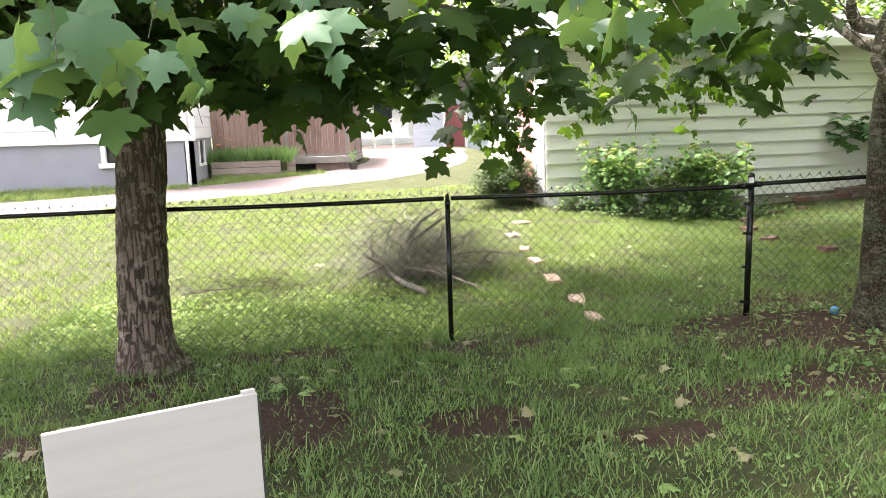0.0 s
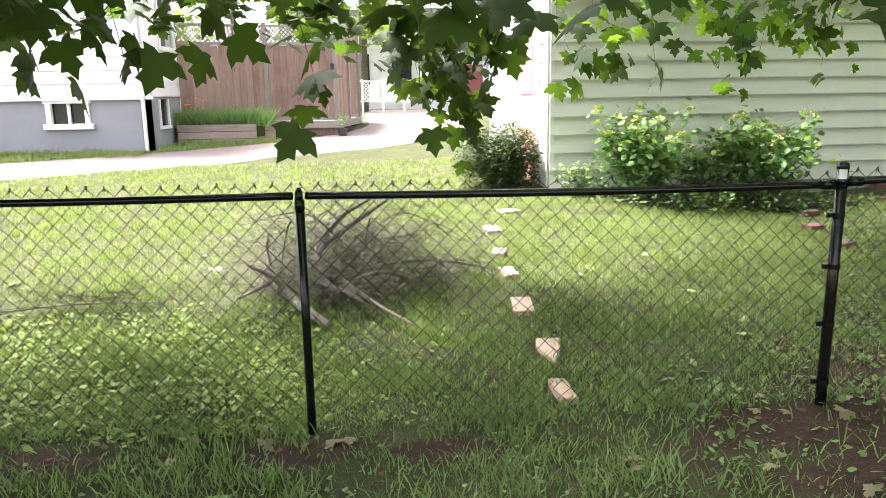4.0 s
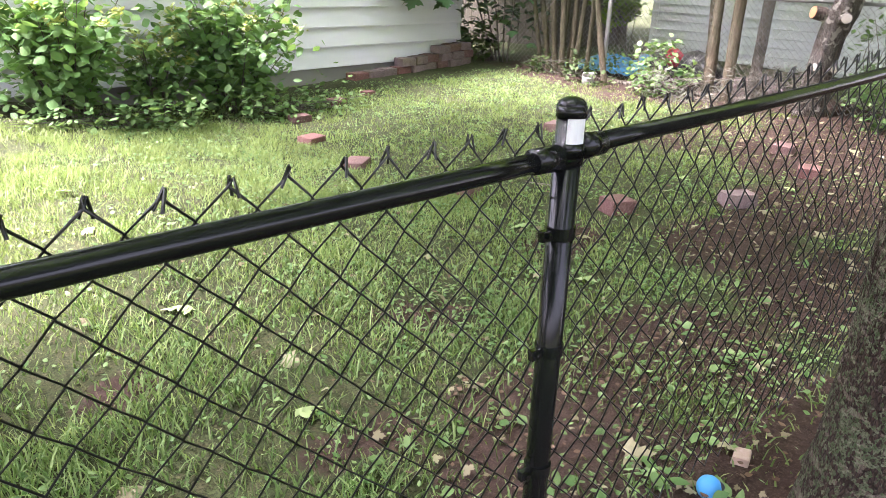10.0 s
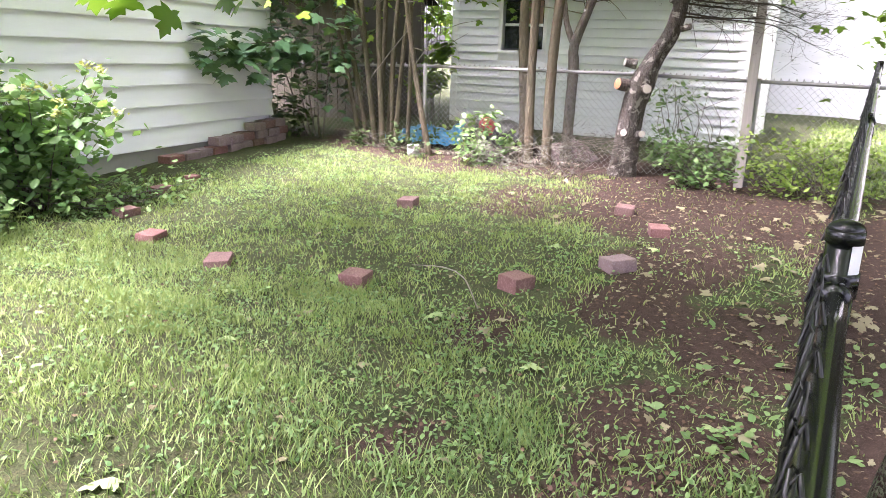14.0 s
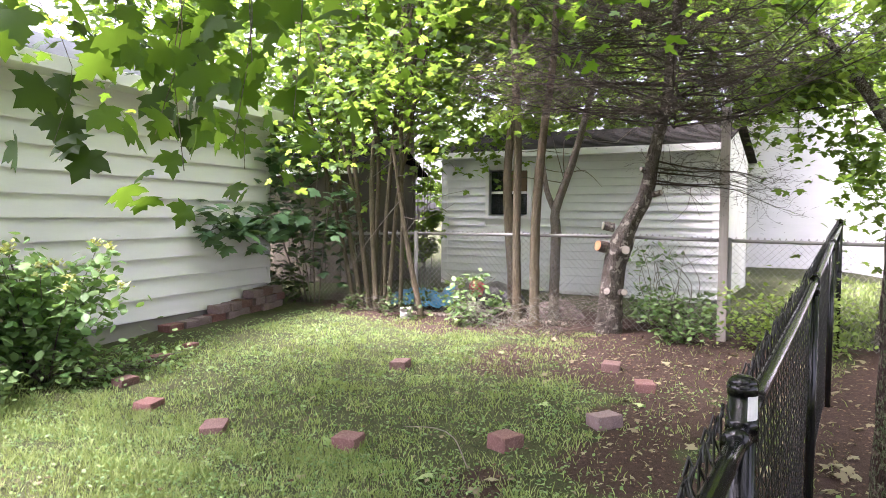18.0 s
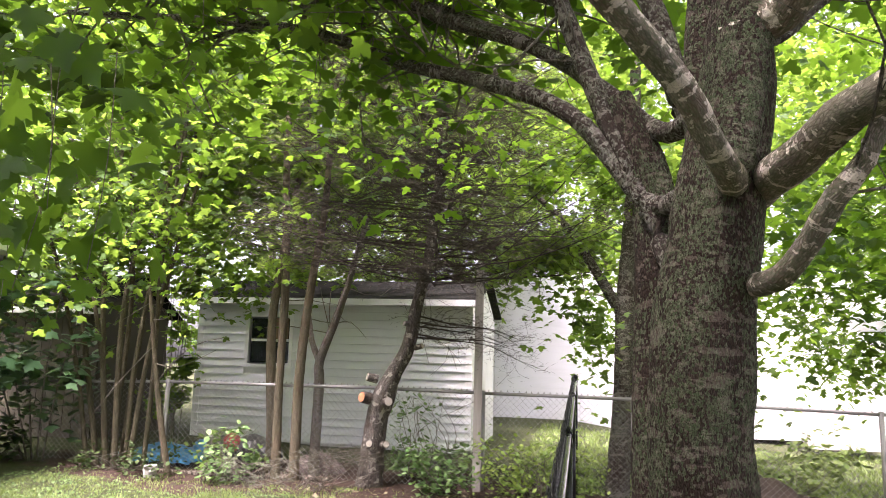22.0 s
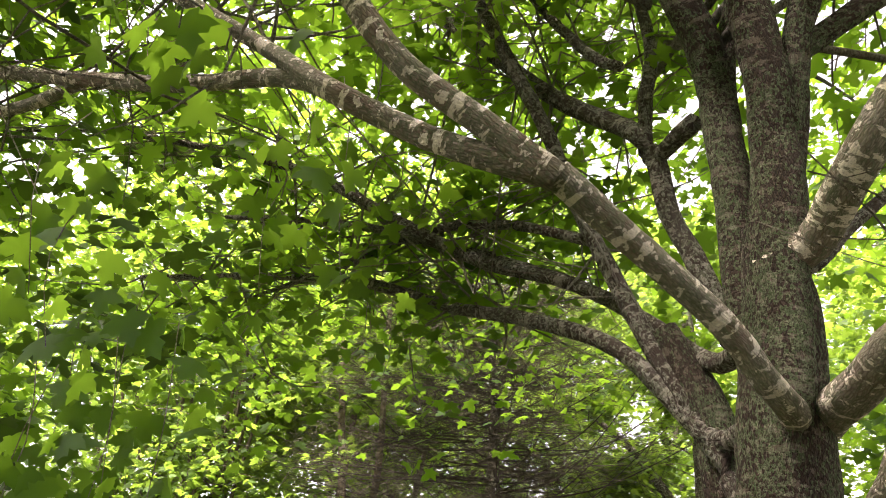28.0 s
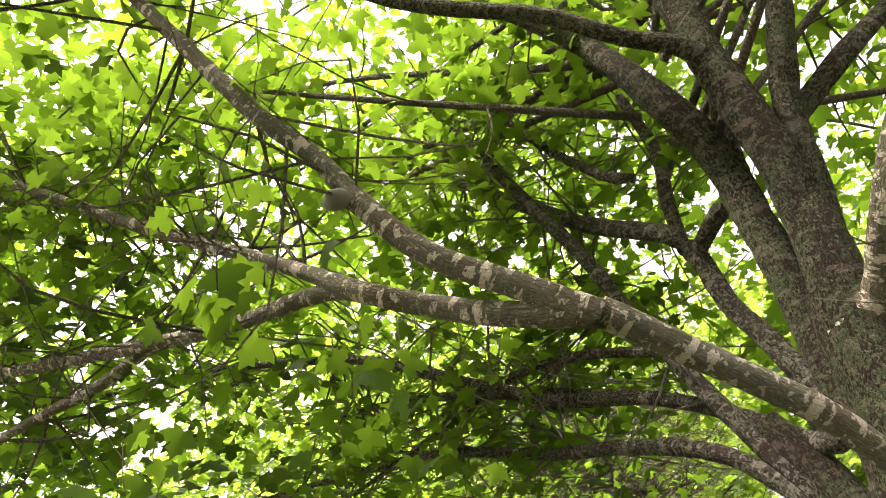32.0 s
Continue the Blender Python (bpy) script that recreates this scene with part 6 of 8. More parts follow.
for x, y, z, n in ((2.51, 1.31, 1.97, 9), (2.6, 1.24, 1.82, 8), (2.53, 1.40, 1.76, 6), (2.44, 1.62, 1.78, 9), (2.34, 1.67, 1.95, 9), (2.51, 1.58, 1.68, 6), (2.32, 1.39, 2.22, 8), (2.22, 1.41, 2.4, 8), (2.06, 1.06, 2.96, 4),
                   (2.54, 0.93, 2.48, 4), (2.01, 1.02, 2.96, 4), (1.94, 0.81, 3.2, 4), (2.4, 0.84, 2.68, 4), (2.63, 0.71, 2.5, 3), (3.3, 2.1, 1.75, 12), (2.9, 1.9, 2.0, 14), (2.2, 2.2, 2.1, 12), (1.8, 2.6, 2.2, 12)):
    hanging_spray(maple, np.array([x + 0.1, y + 0.05, z + 0.55]) - mb, np.array([x, y, z - 0.12]) - mb, n + 4, 0.09, M_LEAF, rng)

# ---- the maple at the fence's left, with its low crown over the lawn ----
left = base("left_maple", -2.12, -0.22, 0.0, "maple with a furrowed grey-brown trunk in front of the black fence", "tree")
lt = np.array([-2.12, -0.22, 0.0])
tubes("trunk", [[(0.02, 0, -0.06, 0.27), (0.0, 0, 0.07, 0.215), (-0.01, 0, 0.2, 0.18), (0, 0, 0.45, 0.163), (0.03, 0, 0.9, 0.155), (0.08, 0, 1.5, 0.15), (0.14, 0.02, 2.3, 0.13), (0.2, 0.05, 3.4, 0.10), (0.22, 0.05, 4.6, 0.06)]], M_BARK_OLD, left, "deeply furrowed trunk", sides=36, rough=0.06, step=0.04, seed=8)
ltl = []
for k, (a, h, r1, drop) in enumerate(((20, 2.2, 3.2, 0.1), (60, 2.3, 3.4, -0.2), (-15, 2.4, 2.6, 0.2), (100, 2.5, 2.4, 0.2), (-60, 2.3, 2.6, 0.1), (-100, 2.5, 2.4, 0.2), (150, 2.5, 2.4, 0.3), (200, 2.4, 2.4, 0.2), (40, 3.1, 3.0, 0.6), (-40, 3.2, 2.8, 0.5), (250, 3.0, 2.4, 0.6), (0, 3.4, 2.6, 1.0))):
    c, s = math.cos(radians(a)), math.sin(radians(a))
    ltl.append([(0.15, 0, h - 0.2, 0.05), (c * r1 * 0.35, s * r1 * 0.35, h + 0.25, 0.034), (c * r1 * 0.7, s * r1 * 0.7, h + 0.25 + drop * 0.5, 0.02), (c * r1, s * r1, h + drop, 0.006)])
    tubes("limb", [ltl[-1]], M_BARK_TWIG, left, sides=10, step=0.1, seed=k)
for lc in ([(0.08, 0, 1.7, 0.07), (0.3, 0.05, 2.05, 0.055), (0.62, 0.15, 2.4, 0.04), (1.1, 0.3, 2.8, 0.015)], [(0.06, 0, 1.75, 0.06), (-0.2, -0.05, 2.15, 0.05), (-0.5, -0.1, 2.6, 0.03), (-0.8, -0.2, 3.1, 0.012)]):
    tubes("limb", [lc], M_BARK_OLD, left, sides=14, step=0.06, seed=3)
sh2 = twigs_from(ltl, rng, 7, 0.7, -0.12, 0.006, 0.25)
tubes("twig_tangle", sh2, M_BARK_TWIG, left, "fine twigs", sides=4, step=0.25)["kind"] = "stuff"
low = along(rng, sh2, 5200, 0.13) + lt
top = clumps(rng, 1700, (-5.6, -3.0, 2.4), (0.2, 0.9, 4.6), 110, 0.3)
veil = clumps(rng, 5200, (-4.6, -2.4, 1.9), (1.6, 0.6, 2.7), 150, 0.16)
veil = veil[(veil[:, 1] > -0.6) | (np.arange(len(veil)) % 5 < 2)]
# out-of-view clump added on the sun's side to darken the grass past the fence
high = clumps(np.random.RandomState(22), 640, (-1.0, 0.9, 4.0), (1.3, 2.5, 5.2), 46, 0.24)
pts = far_from_path(np.vstack([low, top, veil, high]), 0.55)
pts = pts[np.linalg.norm(pts - np.array([0.85, -0.05, 1.5]), axis=1) > 2.2]
pts = pts[(pts[:, 2] > 1.72 + 0.16 * rng.rand(len(pts))) | (pts[:, 1] > 1.0)]
leaf_cloud("crown", pts - lt, 0.14, M_LEAF_SHADE, left, "dense green maple leaves, darkened in colour for shade", shape=MAPLE, seed=21)["kind"] = "stuff"
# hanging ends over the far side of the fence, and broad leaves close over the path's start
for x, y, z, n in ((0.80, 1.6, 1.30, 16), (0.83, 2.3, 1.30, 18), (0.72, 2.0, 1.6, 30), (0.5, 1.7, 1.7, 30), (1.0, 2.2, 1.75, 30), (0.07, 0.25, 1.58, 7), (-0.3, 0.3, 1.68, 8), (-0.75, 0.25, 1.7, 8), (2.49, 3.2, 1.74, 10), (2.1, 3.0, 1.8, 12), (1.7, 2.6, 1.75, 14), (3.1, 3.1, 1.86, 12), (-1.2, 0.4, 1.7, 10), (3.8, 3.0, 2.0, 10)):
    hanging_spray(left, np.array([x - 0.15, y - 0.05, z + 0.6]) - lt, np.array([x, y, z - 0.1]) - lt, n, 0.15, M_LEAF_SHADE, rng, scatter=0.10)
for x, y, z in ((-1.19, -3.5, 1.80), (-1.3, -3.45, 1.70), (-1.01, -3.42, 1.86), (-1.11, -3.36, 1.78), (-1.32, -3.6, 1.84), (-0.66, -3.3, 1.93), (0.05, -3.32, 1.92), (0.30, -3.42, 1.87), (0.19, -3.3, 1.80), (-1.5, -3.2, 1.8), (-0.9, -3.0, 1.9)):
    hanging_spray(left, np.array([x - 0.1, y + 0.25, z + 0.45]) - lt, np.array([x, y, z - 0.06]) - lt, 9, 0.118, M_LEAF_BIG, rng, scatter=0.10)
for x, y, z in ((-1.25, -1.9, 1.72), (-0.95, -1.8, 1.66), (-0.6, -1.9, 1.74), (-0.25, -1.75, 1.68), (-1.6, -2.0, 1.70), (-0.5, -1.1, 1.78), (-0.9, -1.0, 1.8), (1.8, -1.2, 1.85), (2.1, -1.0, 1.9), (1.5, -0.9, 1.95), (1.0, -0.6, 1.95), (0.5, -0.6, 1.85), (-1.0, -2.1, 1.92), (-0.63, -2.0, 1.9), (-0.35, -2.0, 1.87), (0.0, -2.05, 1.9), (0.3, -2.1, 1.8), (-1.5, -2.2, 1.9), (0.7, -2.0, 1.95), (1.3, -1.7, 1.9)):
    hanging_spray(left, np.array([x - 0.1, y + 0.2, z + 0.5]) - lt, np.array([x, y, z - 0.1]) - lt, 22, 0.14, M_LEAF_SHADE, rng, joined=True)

# ---- the thicket along the back fence ----
def stems_tree(name, stems, x, y, label, bark, crown, size, n_leaf, lo, hi, count, spread, seed, material=None):
    ob = base(name, x, y, ground_z(x, y), label, "tree")
    z0 = ground_z(x, y)
    stems = [[(s[0][0], s[0][1], ground_z(s[0][0], s[0][1]) - 0.06, s[0][3] * 1.2)] + s if 0.12 < s[0][2] < 0.7 else s for s in stems]
    for q, s in enumerate(stems):
        tubes("stem", [shift(s, x, y, z0)], bark, ob, sides=12, rough=0.05, step=0.08, seed=seed)
    r = np.random.RandomState(seed)
    tw = twigs_from([shift(s, x, y, z0) for s in stems], r, 4, 0.8, 0.25, 0.007, 0.5)
    if tw:
        tubes("twig_tangle", tw, M_BARK_TWIG, ob, sides=4, step=0.25)["kind"] = "stuff"
    if n_leaf:
        p = np.vstack([clumps(r, n_leaf, lo, hi, count, spread) - np.array([x, y, z0]), along(r, tw, n_leaf // 3, 0.12)])
        leaf_cloud("crown", p, size, material or M_LEAF_FAR, ob, crown, seed=seed + 1)["kind"] = "stuff"
    return ob


CLUMP = [[(x, y, z, q * 0.5) for x, y, z, q in l] for l in CLUMP]
for k_ in range(4):
    y0_, y1_ = 5.2 + 0.7 * (k_ / 3 - 0.5), 3.6 + 3.8 * (k_ + rng.rand()) / 4
    x1_ = 8.8 + 0.5 * (rng.rand() - 0.5)
    CLUMP.append([(8.95, y0_, 0.15, 0.030), (8.9, y0_ + (y1_ - y0_) * 0.18, 1.4, 0.027), (x1_, y0_ + (y1_ - y0_) * 0.5, 2.7, 0.022), (x1_, y1_, 4.3, 0.015), (x1_, y1_ + 0.1, 5.6, 0.008)])
stems_tree("clump_tree", CLUMP, 8.95, 5.2, "many-stemmed maple clump growing through the back fence", M_BARK_CLUMP, "light green leaves", 0.088, 12500, (8.0, 4.2, 2.4), (10.6, 8.6, 7.6), 150, 0.24, 31)
veil_ = clumps(rng, 700, (8.3, 5.6, 0.75), (9.2, 7.3, 2.5), 34, 0.16)
under = base("understorey_maple", 8.85, 6.3, ground_z(8.85, 6.3), "thin shaded young maple before the tan shed", "tree")
for k_ in range(5):
    tubes("stem", [[(0.05 * k_, 0.1 * k_ - 0.2, -0.05, 0.012), (-0.1, 0.2 * k_ - 0.4, 1.0, 0.009), (-0.2, 0.36 * k_ - 0.75, 2.2, 0.004)]], M_BARK_TWIG, under, sides=6, step=0.15, seed=k_)
leaf_cloud("crown", veil_ - np.array([8.85, 6.3, ground_z(8.85, 6.3)]), 0.12, M_LEAF_BIG, under, "dark green maple leaves", shape=MAPLE, droop=0.35, seed=38)["kind"] = "stuff"
stems_tree("leaning_sapling", [LEANING], 8.7, 4.42, "thin leaning reddish stem beside the clump", M_BARK_PALE, "", 0.1, 0, None, None, 0, 0, 32)
DOUBLE = [[(x, y + (0.14 if q else -0.06), z, r * 0.72) for x, y, z, r in l] for q, l in enumerate(DOUBLE)]
PINE = [(x, y, z, r * (0.82 if z > 1.3 else 0.95)) for x, y, z, r in PINE]
stems_tree("twin_tree", DOUBLE, 8.95, 3.08, "pale twin-stemmed young tree against the back fence", M_BARK_PALE, "light green leaves", 0.09, 5400, (9.3, 2.6, 3.4), (11.2, 4.8, 7.0), 80, 0.26, 33)
stems_tree("forked_sapling", FORKED, 9.45, 2.94, "dark forked sapling in front of the white shed", M_BARK_TWIG, "", 0.1, 0, None, None, 0, 0, 34)
stems_tree("slim_sapling", [[(9.5, 3.52, 0.2, 0.07)] + SAPLING], 9.5, 3.52, "slim pale sapling behind the back fence", M_BARK_PALE, "light green leaves", 0.11, 1600, (9.2, 2.6, 3.0), (11.0, 4.8, 6.0), 40, 0.25, 35)
stems_tree("right_tree", RIGHT, 9.45, -0.57, "dark forked tree behind the corner of the fences", M_BARK_BRANCH, "sunlit yellow-green leaves", 0.088, 11000, (9.0, -4.6, 1.5), (12.5, 1.2, 6.6), 100, 0.27, 36)

# ---- the half-dead pine with sawn stubs ----
pine = base("pine_tree", 9.0, 2.13, ground_z(9.0, 2.13), "half-dead pine with sawn-off stubs and bare upper branches", "tree")
pz = ground_z(9.0, 2.13)
tubes("trunk", [shift([(9.0, 2.14, pz - 0.06, 0.17)] + PINE, 9.0, 2.13, pz)], M_BARK_PINE, pine, sides=20, rough=0.06, step=0.06, seed=2)
M_CUT = mat_paint("fresh_cut_wood", (0.40, 0.17, 0.08), (0.46, 0.29, 0.17), 0.8, amount=0.9)
M_CUT_OLD = mat_paint("grey_cut_wood", (0.27, 0.24, 0.20), (0.13, 0.11, 0.09), 0.85)
for x, y, z, dx, dy, r, fresh in ((8.93, 2.15, 1.12, -0.09, 0.07, 0.06, 1), (8.93, 1.97, 1.08, -0.10, -0.06, 0.05, 0), (8.95, 2.09, 0.62, -0.11, 0.02, 0.04, 0), (8.95, 1.98, 0.62, -0.11, -0.06, 0.038, 0), (8.96, 2.08, 1.34, -0.06, 0.10, 0.045, 0), (8.97, 1.66, 1.70, -0.03, -0.09, 0.03, 0), (8.96, 1.72, 1.95, -0.06, 0.06, 0.03, 0)):
    st_ = part("sawn_stub", cyl((x - 9.0, y - 2.13, z - pz), (x - 9.0 + dx, y - 2.13 + dy, z - pz + 0.02), r * 1.15, r, 14), M_BARK_PINE, pine)
    d_ = Vector((dx, dy, 0.02)).normalized() * 0.004
    part("cut_face", cyl(Vector((x - 9.0 + dx, y - 2.13 + dy, z - pz + 0.02)) - d_ * 0.5, Vector((x - 9.0 + dx, y - 2.13 + dy, z - pz + 0.02)) + d_, r * 0.92, r * 0.9, 14), M_CUT if fresh else M_CUT_OLD, st_, "fresh orange saw cut" if fresh else "grey saw cut")
pb = []
for k in range(150):
    z = 2.4 + 3.0 * (k / 150)
    y0 = 1.6 - 0.05 * z
    a = rng.rand() * 6.28
    ln = 2.3 - 0.3 * z + 0.6 * rng.rand()
    ln = max(0.5, ln + 0.4)
    pb.append([(0, y0 - 2.13 - 0.02, z - pz, 0.011), (math.cos(a) * ln * 0.5, y0 - 2.13 + math.sin(a) * ln * 0.5, z - pz + 0.05, 0.007), (math.cos(a) * ln, y0 - 2.13 + math.sin(a) * ln, z - pz - 0.3 + 1.1 * rng.rand(), 0.003)])
for a, z in ((-1.45, 1.82), (-1.05, 1.95), (-1.8, 1.86), (-1.3, 2.08), (-1.6, 2.0)):
    pb.append([(0, -0.42, z - pz, 0.012), (math.cos(a) * 0.35 - 0.12, -0.47 + math.sin(a) * 0.4, z - pz - 0.02 - 0.1 * rng.rand(), 0.008), (math.cos(a) * 0.7 - 0.2, -0.47 + math.sin(a) * 0.85, z - pz - 0.2 + 0.12 * rng.rand(), 0.005), (math.cos(a) * 1.0 - 0.3, -0.47 + math.sin(a) * 1.2, z - pz - 0.35 + 0.25 * rng.rand(), 0.002)])
for k_, b_ in enumerate(pb):
    tubes("branch", [b_], M_PINE_TWIG, pine, sides=5, step=0.15, seed=k_)
pt_ = twigs_from(pb, rng, 24, 0.34, 0.15, 0.0035, 0.15)
tubes("twig_tangle", pt_, M_PINE_TWIG, pine, sides=3, step=0.2)["kind"] = "stuff"
nd = along(rng, pt_, 60000, 0.05, 0.0)
leaf_cloud("needles", nd, 0.085, M_NEEDLE, pine, "dry grey-green needles", shape=np.array([(-0.014, 0), (0.014, 0), (0.0, 1.0)]), droop=-0.1, seed=40)["kind"] = "stuff"

# ---- tall leafy trees behind, that close the view ----
def far_tree(x, y, h, rx, n, seed, lo=1.6, size=0.17, label="tall leafy tree behind the sheds, sunlit", material=None):
    r = np.random.RandomState(seed)
    ob = base("background_tree", x, y, ground_z(x, y), label, "tree", "trees behind the yard")
    tubes("trunk", [[(0, 0, -0.1, 0.17), (0.05, 0.05, h * 0.4, 0.12), (0, 0.1, h * 0.9, 0.03)]], M_BARK_TWIG, ob, sides=8, step=0.4, seed=seed)
    lim = []
    for k in range(9):
        a, z = r.rand() * 6.28, h * (0.25 + 0.6 * r.rand())
        lim.append([(0, 0, z, 0.04), (math.cos(a) * rx * 0.45, math.sin(a) * rx * 0.45, z + 0.5, 0.025), (math.cos(a) * rx * 0.9, math.sin(a) * rx * 0.9, z + 0.9, 0.006)])
    for l_ in lim:
        tubes("limb", [l_], M_BARK_TWIG, ob, sides=5, step=0.3)
    n = int(n * 1.5)
    p = clumps(r, n, (-rx, -rx, lo), (rx, rx, h), int(n / 45), 0.34)
    e = np.linalg.norm((p - np.array([0, 0, (h + lo) / 2])) / np.array([rx, rx, (h - lo) / 2]), axis=1)
    leaf_cloud("crown", p[e < 1.12], size * 0.78, material or M_LEAF_FAR, ob, seed=seed + 7)["kind"] = "stuff"


for k, (x, y, h, rx, n, lo, sz) in enumerate(((14.5, 8.2, 8.5, 2.6, 4200, 0.6, 0.17), (17.0, 3.5, 10.0, 3.2, 4600, 2.2, 0.19), (13.5, -2.2, 8.0, 2.4, 3600, 1.7, 0.16), (18.5, -9.2, 10.0, 3.2, 4200, 2.6, 0.2), (12.5, 11.5, 9.0, 2.8, 3800, 1.0, 0.18),
                                                  (8.0, 15.5, 10, 3.4, 3800, 1.5, 0.2), (-1.5, 24.0, 10, 3.2, 3000, 2.2, 0.24), (4.5, 24.0, 11, 3.6, 3400, 1.2, 0.24), (-7.5, 30, 12, 4.5, 3200, 1.5, 0.3), (0.5, 36, 13, 6, 4200, 1.0, 0.34), (9.5, 34, 13, 6, 3600, 1.0, 0.34), (22, 9, 13, 5, 3600, 1.5, 0.3), (11.0, -8.0, 9.0, 2.8, 3600, 1.8, 0.18),
                                                  (12.6, 7.0, 12.5, 3.0, 7500, 3.2, 0.18), (16.8, 6.0, 13.0, 3.4, 6500, 2.6, 0.2), (18.5, 3.6, 13.0, 3.6, 6500, 2.2, 0.2), (27.5, -9.5, 17.0, 4.6, 6500, 2.4, 0.34), (28.0, -1.5, 17.0, 4.6, 6500, 3.0, 0.34), (21.0, 3.0, 14.0, 3.8, 6500, 3.2, 0.24))):
    far_tree(x, y, h, rx, n, 100 + k * 3, lo, sz)

# ---- shrubs ----
rs = np.random.RandomState(17)


def hydrangea(x, y, h, r, n, seed, label):
    q = np.random.RandomState(seed)
    z0 = ground_z(x, y)
    ob = base("hydrangea_bush", x, y, z0, label, "bush", "bushes along the garage")
    canes, ends = [], []
    for k in range(26):
        a, s = q.rand() * 6.28, (0.35 + 0.65 * q.rand()) * r
        top = h * (0.62 + 0.42 * q.rand())
        e = (math.cos(a) * s, math.sin(a) * s, top)
        canes.append([(math.cos(a) * 0.08, math.sin(a) * 0.08, 0, 0.007), (e[0] * 0.55, e[1] * 0.55, top * 0.55, 0.005), (*e, 0.003)])
        ends.append(e)
    tubes("cane_tangle", canes, M_BARK_TWIG, ob, "thin brown canes", sides=5, step=0.12)["kind"] = "stuff"
    p = []
    for c in canes:
        m = n // len(canes)
        a, b, e = (np.array(v[:3]) for v in c)
        t = 0.25 + 0.8 * q.rand(m, 1)
        p.append(np.where(t < 0.5, a + (b - a) * t * 2, b + (e - b) * (t * 2 - 1)) + q.normal(size=(m, 3)) * 0.085)
    leaf_cloud("leaves", np.vstack(p), 0.088, M_LEAF_SHRUB, ob, "broad bright green leaves", shape=OVAL * np.array([1.15, 1]), droop=0.45, cup=0.2, seed=seed)["kind"] = "stuff"
    heads = []
    for e in ends[:20]:
        heads.append(np.array(e) + q.normal(size=(26, 3)) * np.array([0.03, 0.03, 0.018]) + np.array([0, 0, 0.06]))
    leaf_cloud("bloom_mass", np.vstack(heads), 0.042, M_BLOOM, ob, "small pale yellow-green flower heads", shape=OVAL, droop=-0.5, seed=seed + 3)["kind"] = "stuff"


M_BLOOM = mat_leaf("young_bloom", (0.45, 0.52, 0.16), (0.60, 0.62, 0.30), (0.5, 0.5, 0.1), 0.6, 0.3)
hydrangea(3.05, 5.2, 0.98, 0.6, 1900, 3, "bright green hydrangea bush with budding flower heads")
hydrangea(4.5, 5.38, 0.98, 0.58, 1900, 4, "bright green hydrangea bush with tall canes")
hydrangea(3.8, 5.42, 0.62, 0.3, 420, 5, "smaller hydrangea between its neighbours")

yew = base("yew_bush", 1.5, 6.0, ground_z(1.5, 6.0), "dense rounded dark green yew by the garage corner", "bush")
yl = [[(0, 0, 0, 0.03), (math.cos(a) * 0.25, math.sin(a) * 0.25, 0.3, 0.015), (math.cos(a) * 0.5, math.sin(a) * 0.45, 0.55, 0.005)] for a in np.linspace(0, 6, 11)]
tubes("branch_tangle", yl, M_BARK_TWIG, yew, sides=5, step=0.15)
yp = blob_points(rs, 13000, (0, 0, 0.36), (0.54, 0.48, 0.40))
yp = np.array([0, 0, 0.36]) + (yp - np.array([0, 0, 0.36])) * np.array([[1.0 + 0.42 * noise.noise(Vector(p) * 3.4 + Vector((4, 0, 0)))] for p in (yp - np.array([0, 0, 0.36])).tolist()])
yp = yp[(yp[:, 2] > 0.02) & (yp[:, 0] < 0.42)]
yp += 0.05 * np.array([[noise.noise(Vector(p * 6)), noise.noise(Vector(p * 6 + 5)), noise.noise(Vector(p * 6 + 9))] for p in yp])
leaf_cloud("needles", yp, 0.06, M_LEAF_DARK, yew, "short dark needles", shape=np.array([(-0.13, 0), (0.13, 0), (0.1, 0.6), (0, 1.0), (-0.1, 0.6)]), droop=-0.2, seed=50)["kind"] = "stuff"


def low_shrub(name, x, y, rx, ry, h, n, size, material, label, seed, shape=OVAL, lo=0.02, cat="bush"):
    q = np.random.RandomState(seed)
    z0 = ground_z(x, y)
    ob = base(name, x, y, z0, label, cat)
    st = [[(q.normal() * rx * 0.3, q.normal() * ry * 0.3, -0.02, 0.006), (q.normal() * rx * 0.45, q.normal() * ry * 0.45, h * 0.5, 0.004), (q.normal() * rx * 0.6, q.normal() * ry * 0.6, h * 0.95, 0.002)] for _ in range(14)]
    tubes("stem_tangle", st, M_BARK_TWIG, ob, sides=4, step=0.12)["kind"] = "stuff"
    p = clumps(q, n, (-rx, -ry, lo), (rx, ry, h), max(8, n // 40), 0.09)
    p[:, 2] = np.maximum(p[:, 2], 0.01)
    leaf_cloud("leaves", p, size, material, ob, shape=shape, droop=0.3, cup=0.2, seed=seed)["kind"] = "stuff"


low_shrub("pale_groundcover", 2.35, 5.3, 0.35, 0.22, 0.3, 500, 0.06, M_WEED, "pale variegated ground cover beside the yew", 61)
low_shrub("pale_groundcover", 3.2, 4.85, 0.8, 0.14, 0.12, 600, 0.06, M_WEED, "low leafy ground cover at the bushes' foot", 62)
low_shrub("pale_groundcover", 4.9, 5.0, 0.6, 0.14, 0.12, 500, 0.06, M_WEED, "low leafy ground cover at the bushes' foot", 63)
low_shrub("wild_shrub", 8.85, 1.3, 0.22, 0.35, 0.5, 520, 0.065, M_WEED, "tangled green shrub at the back fence", 64)
low_shrub("wild_shrub", 8.8, 0.3, 0.28, 0.5, 0.55, 1500, 0.05, M_IVY, "sunlit low shrub by the corner of the fences", 65)
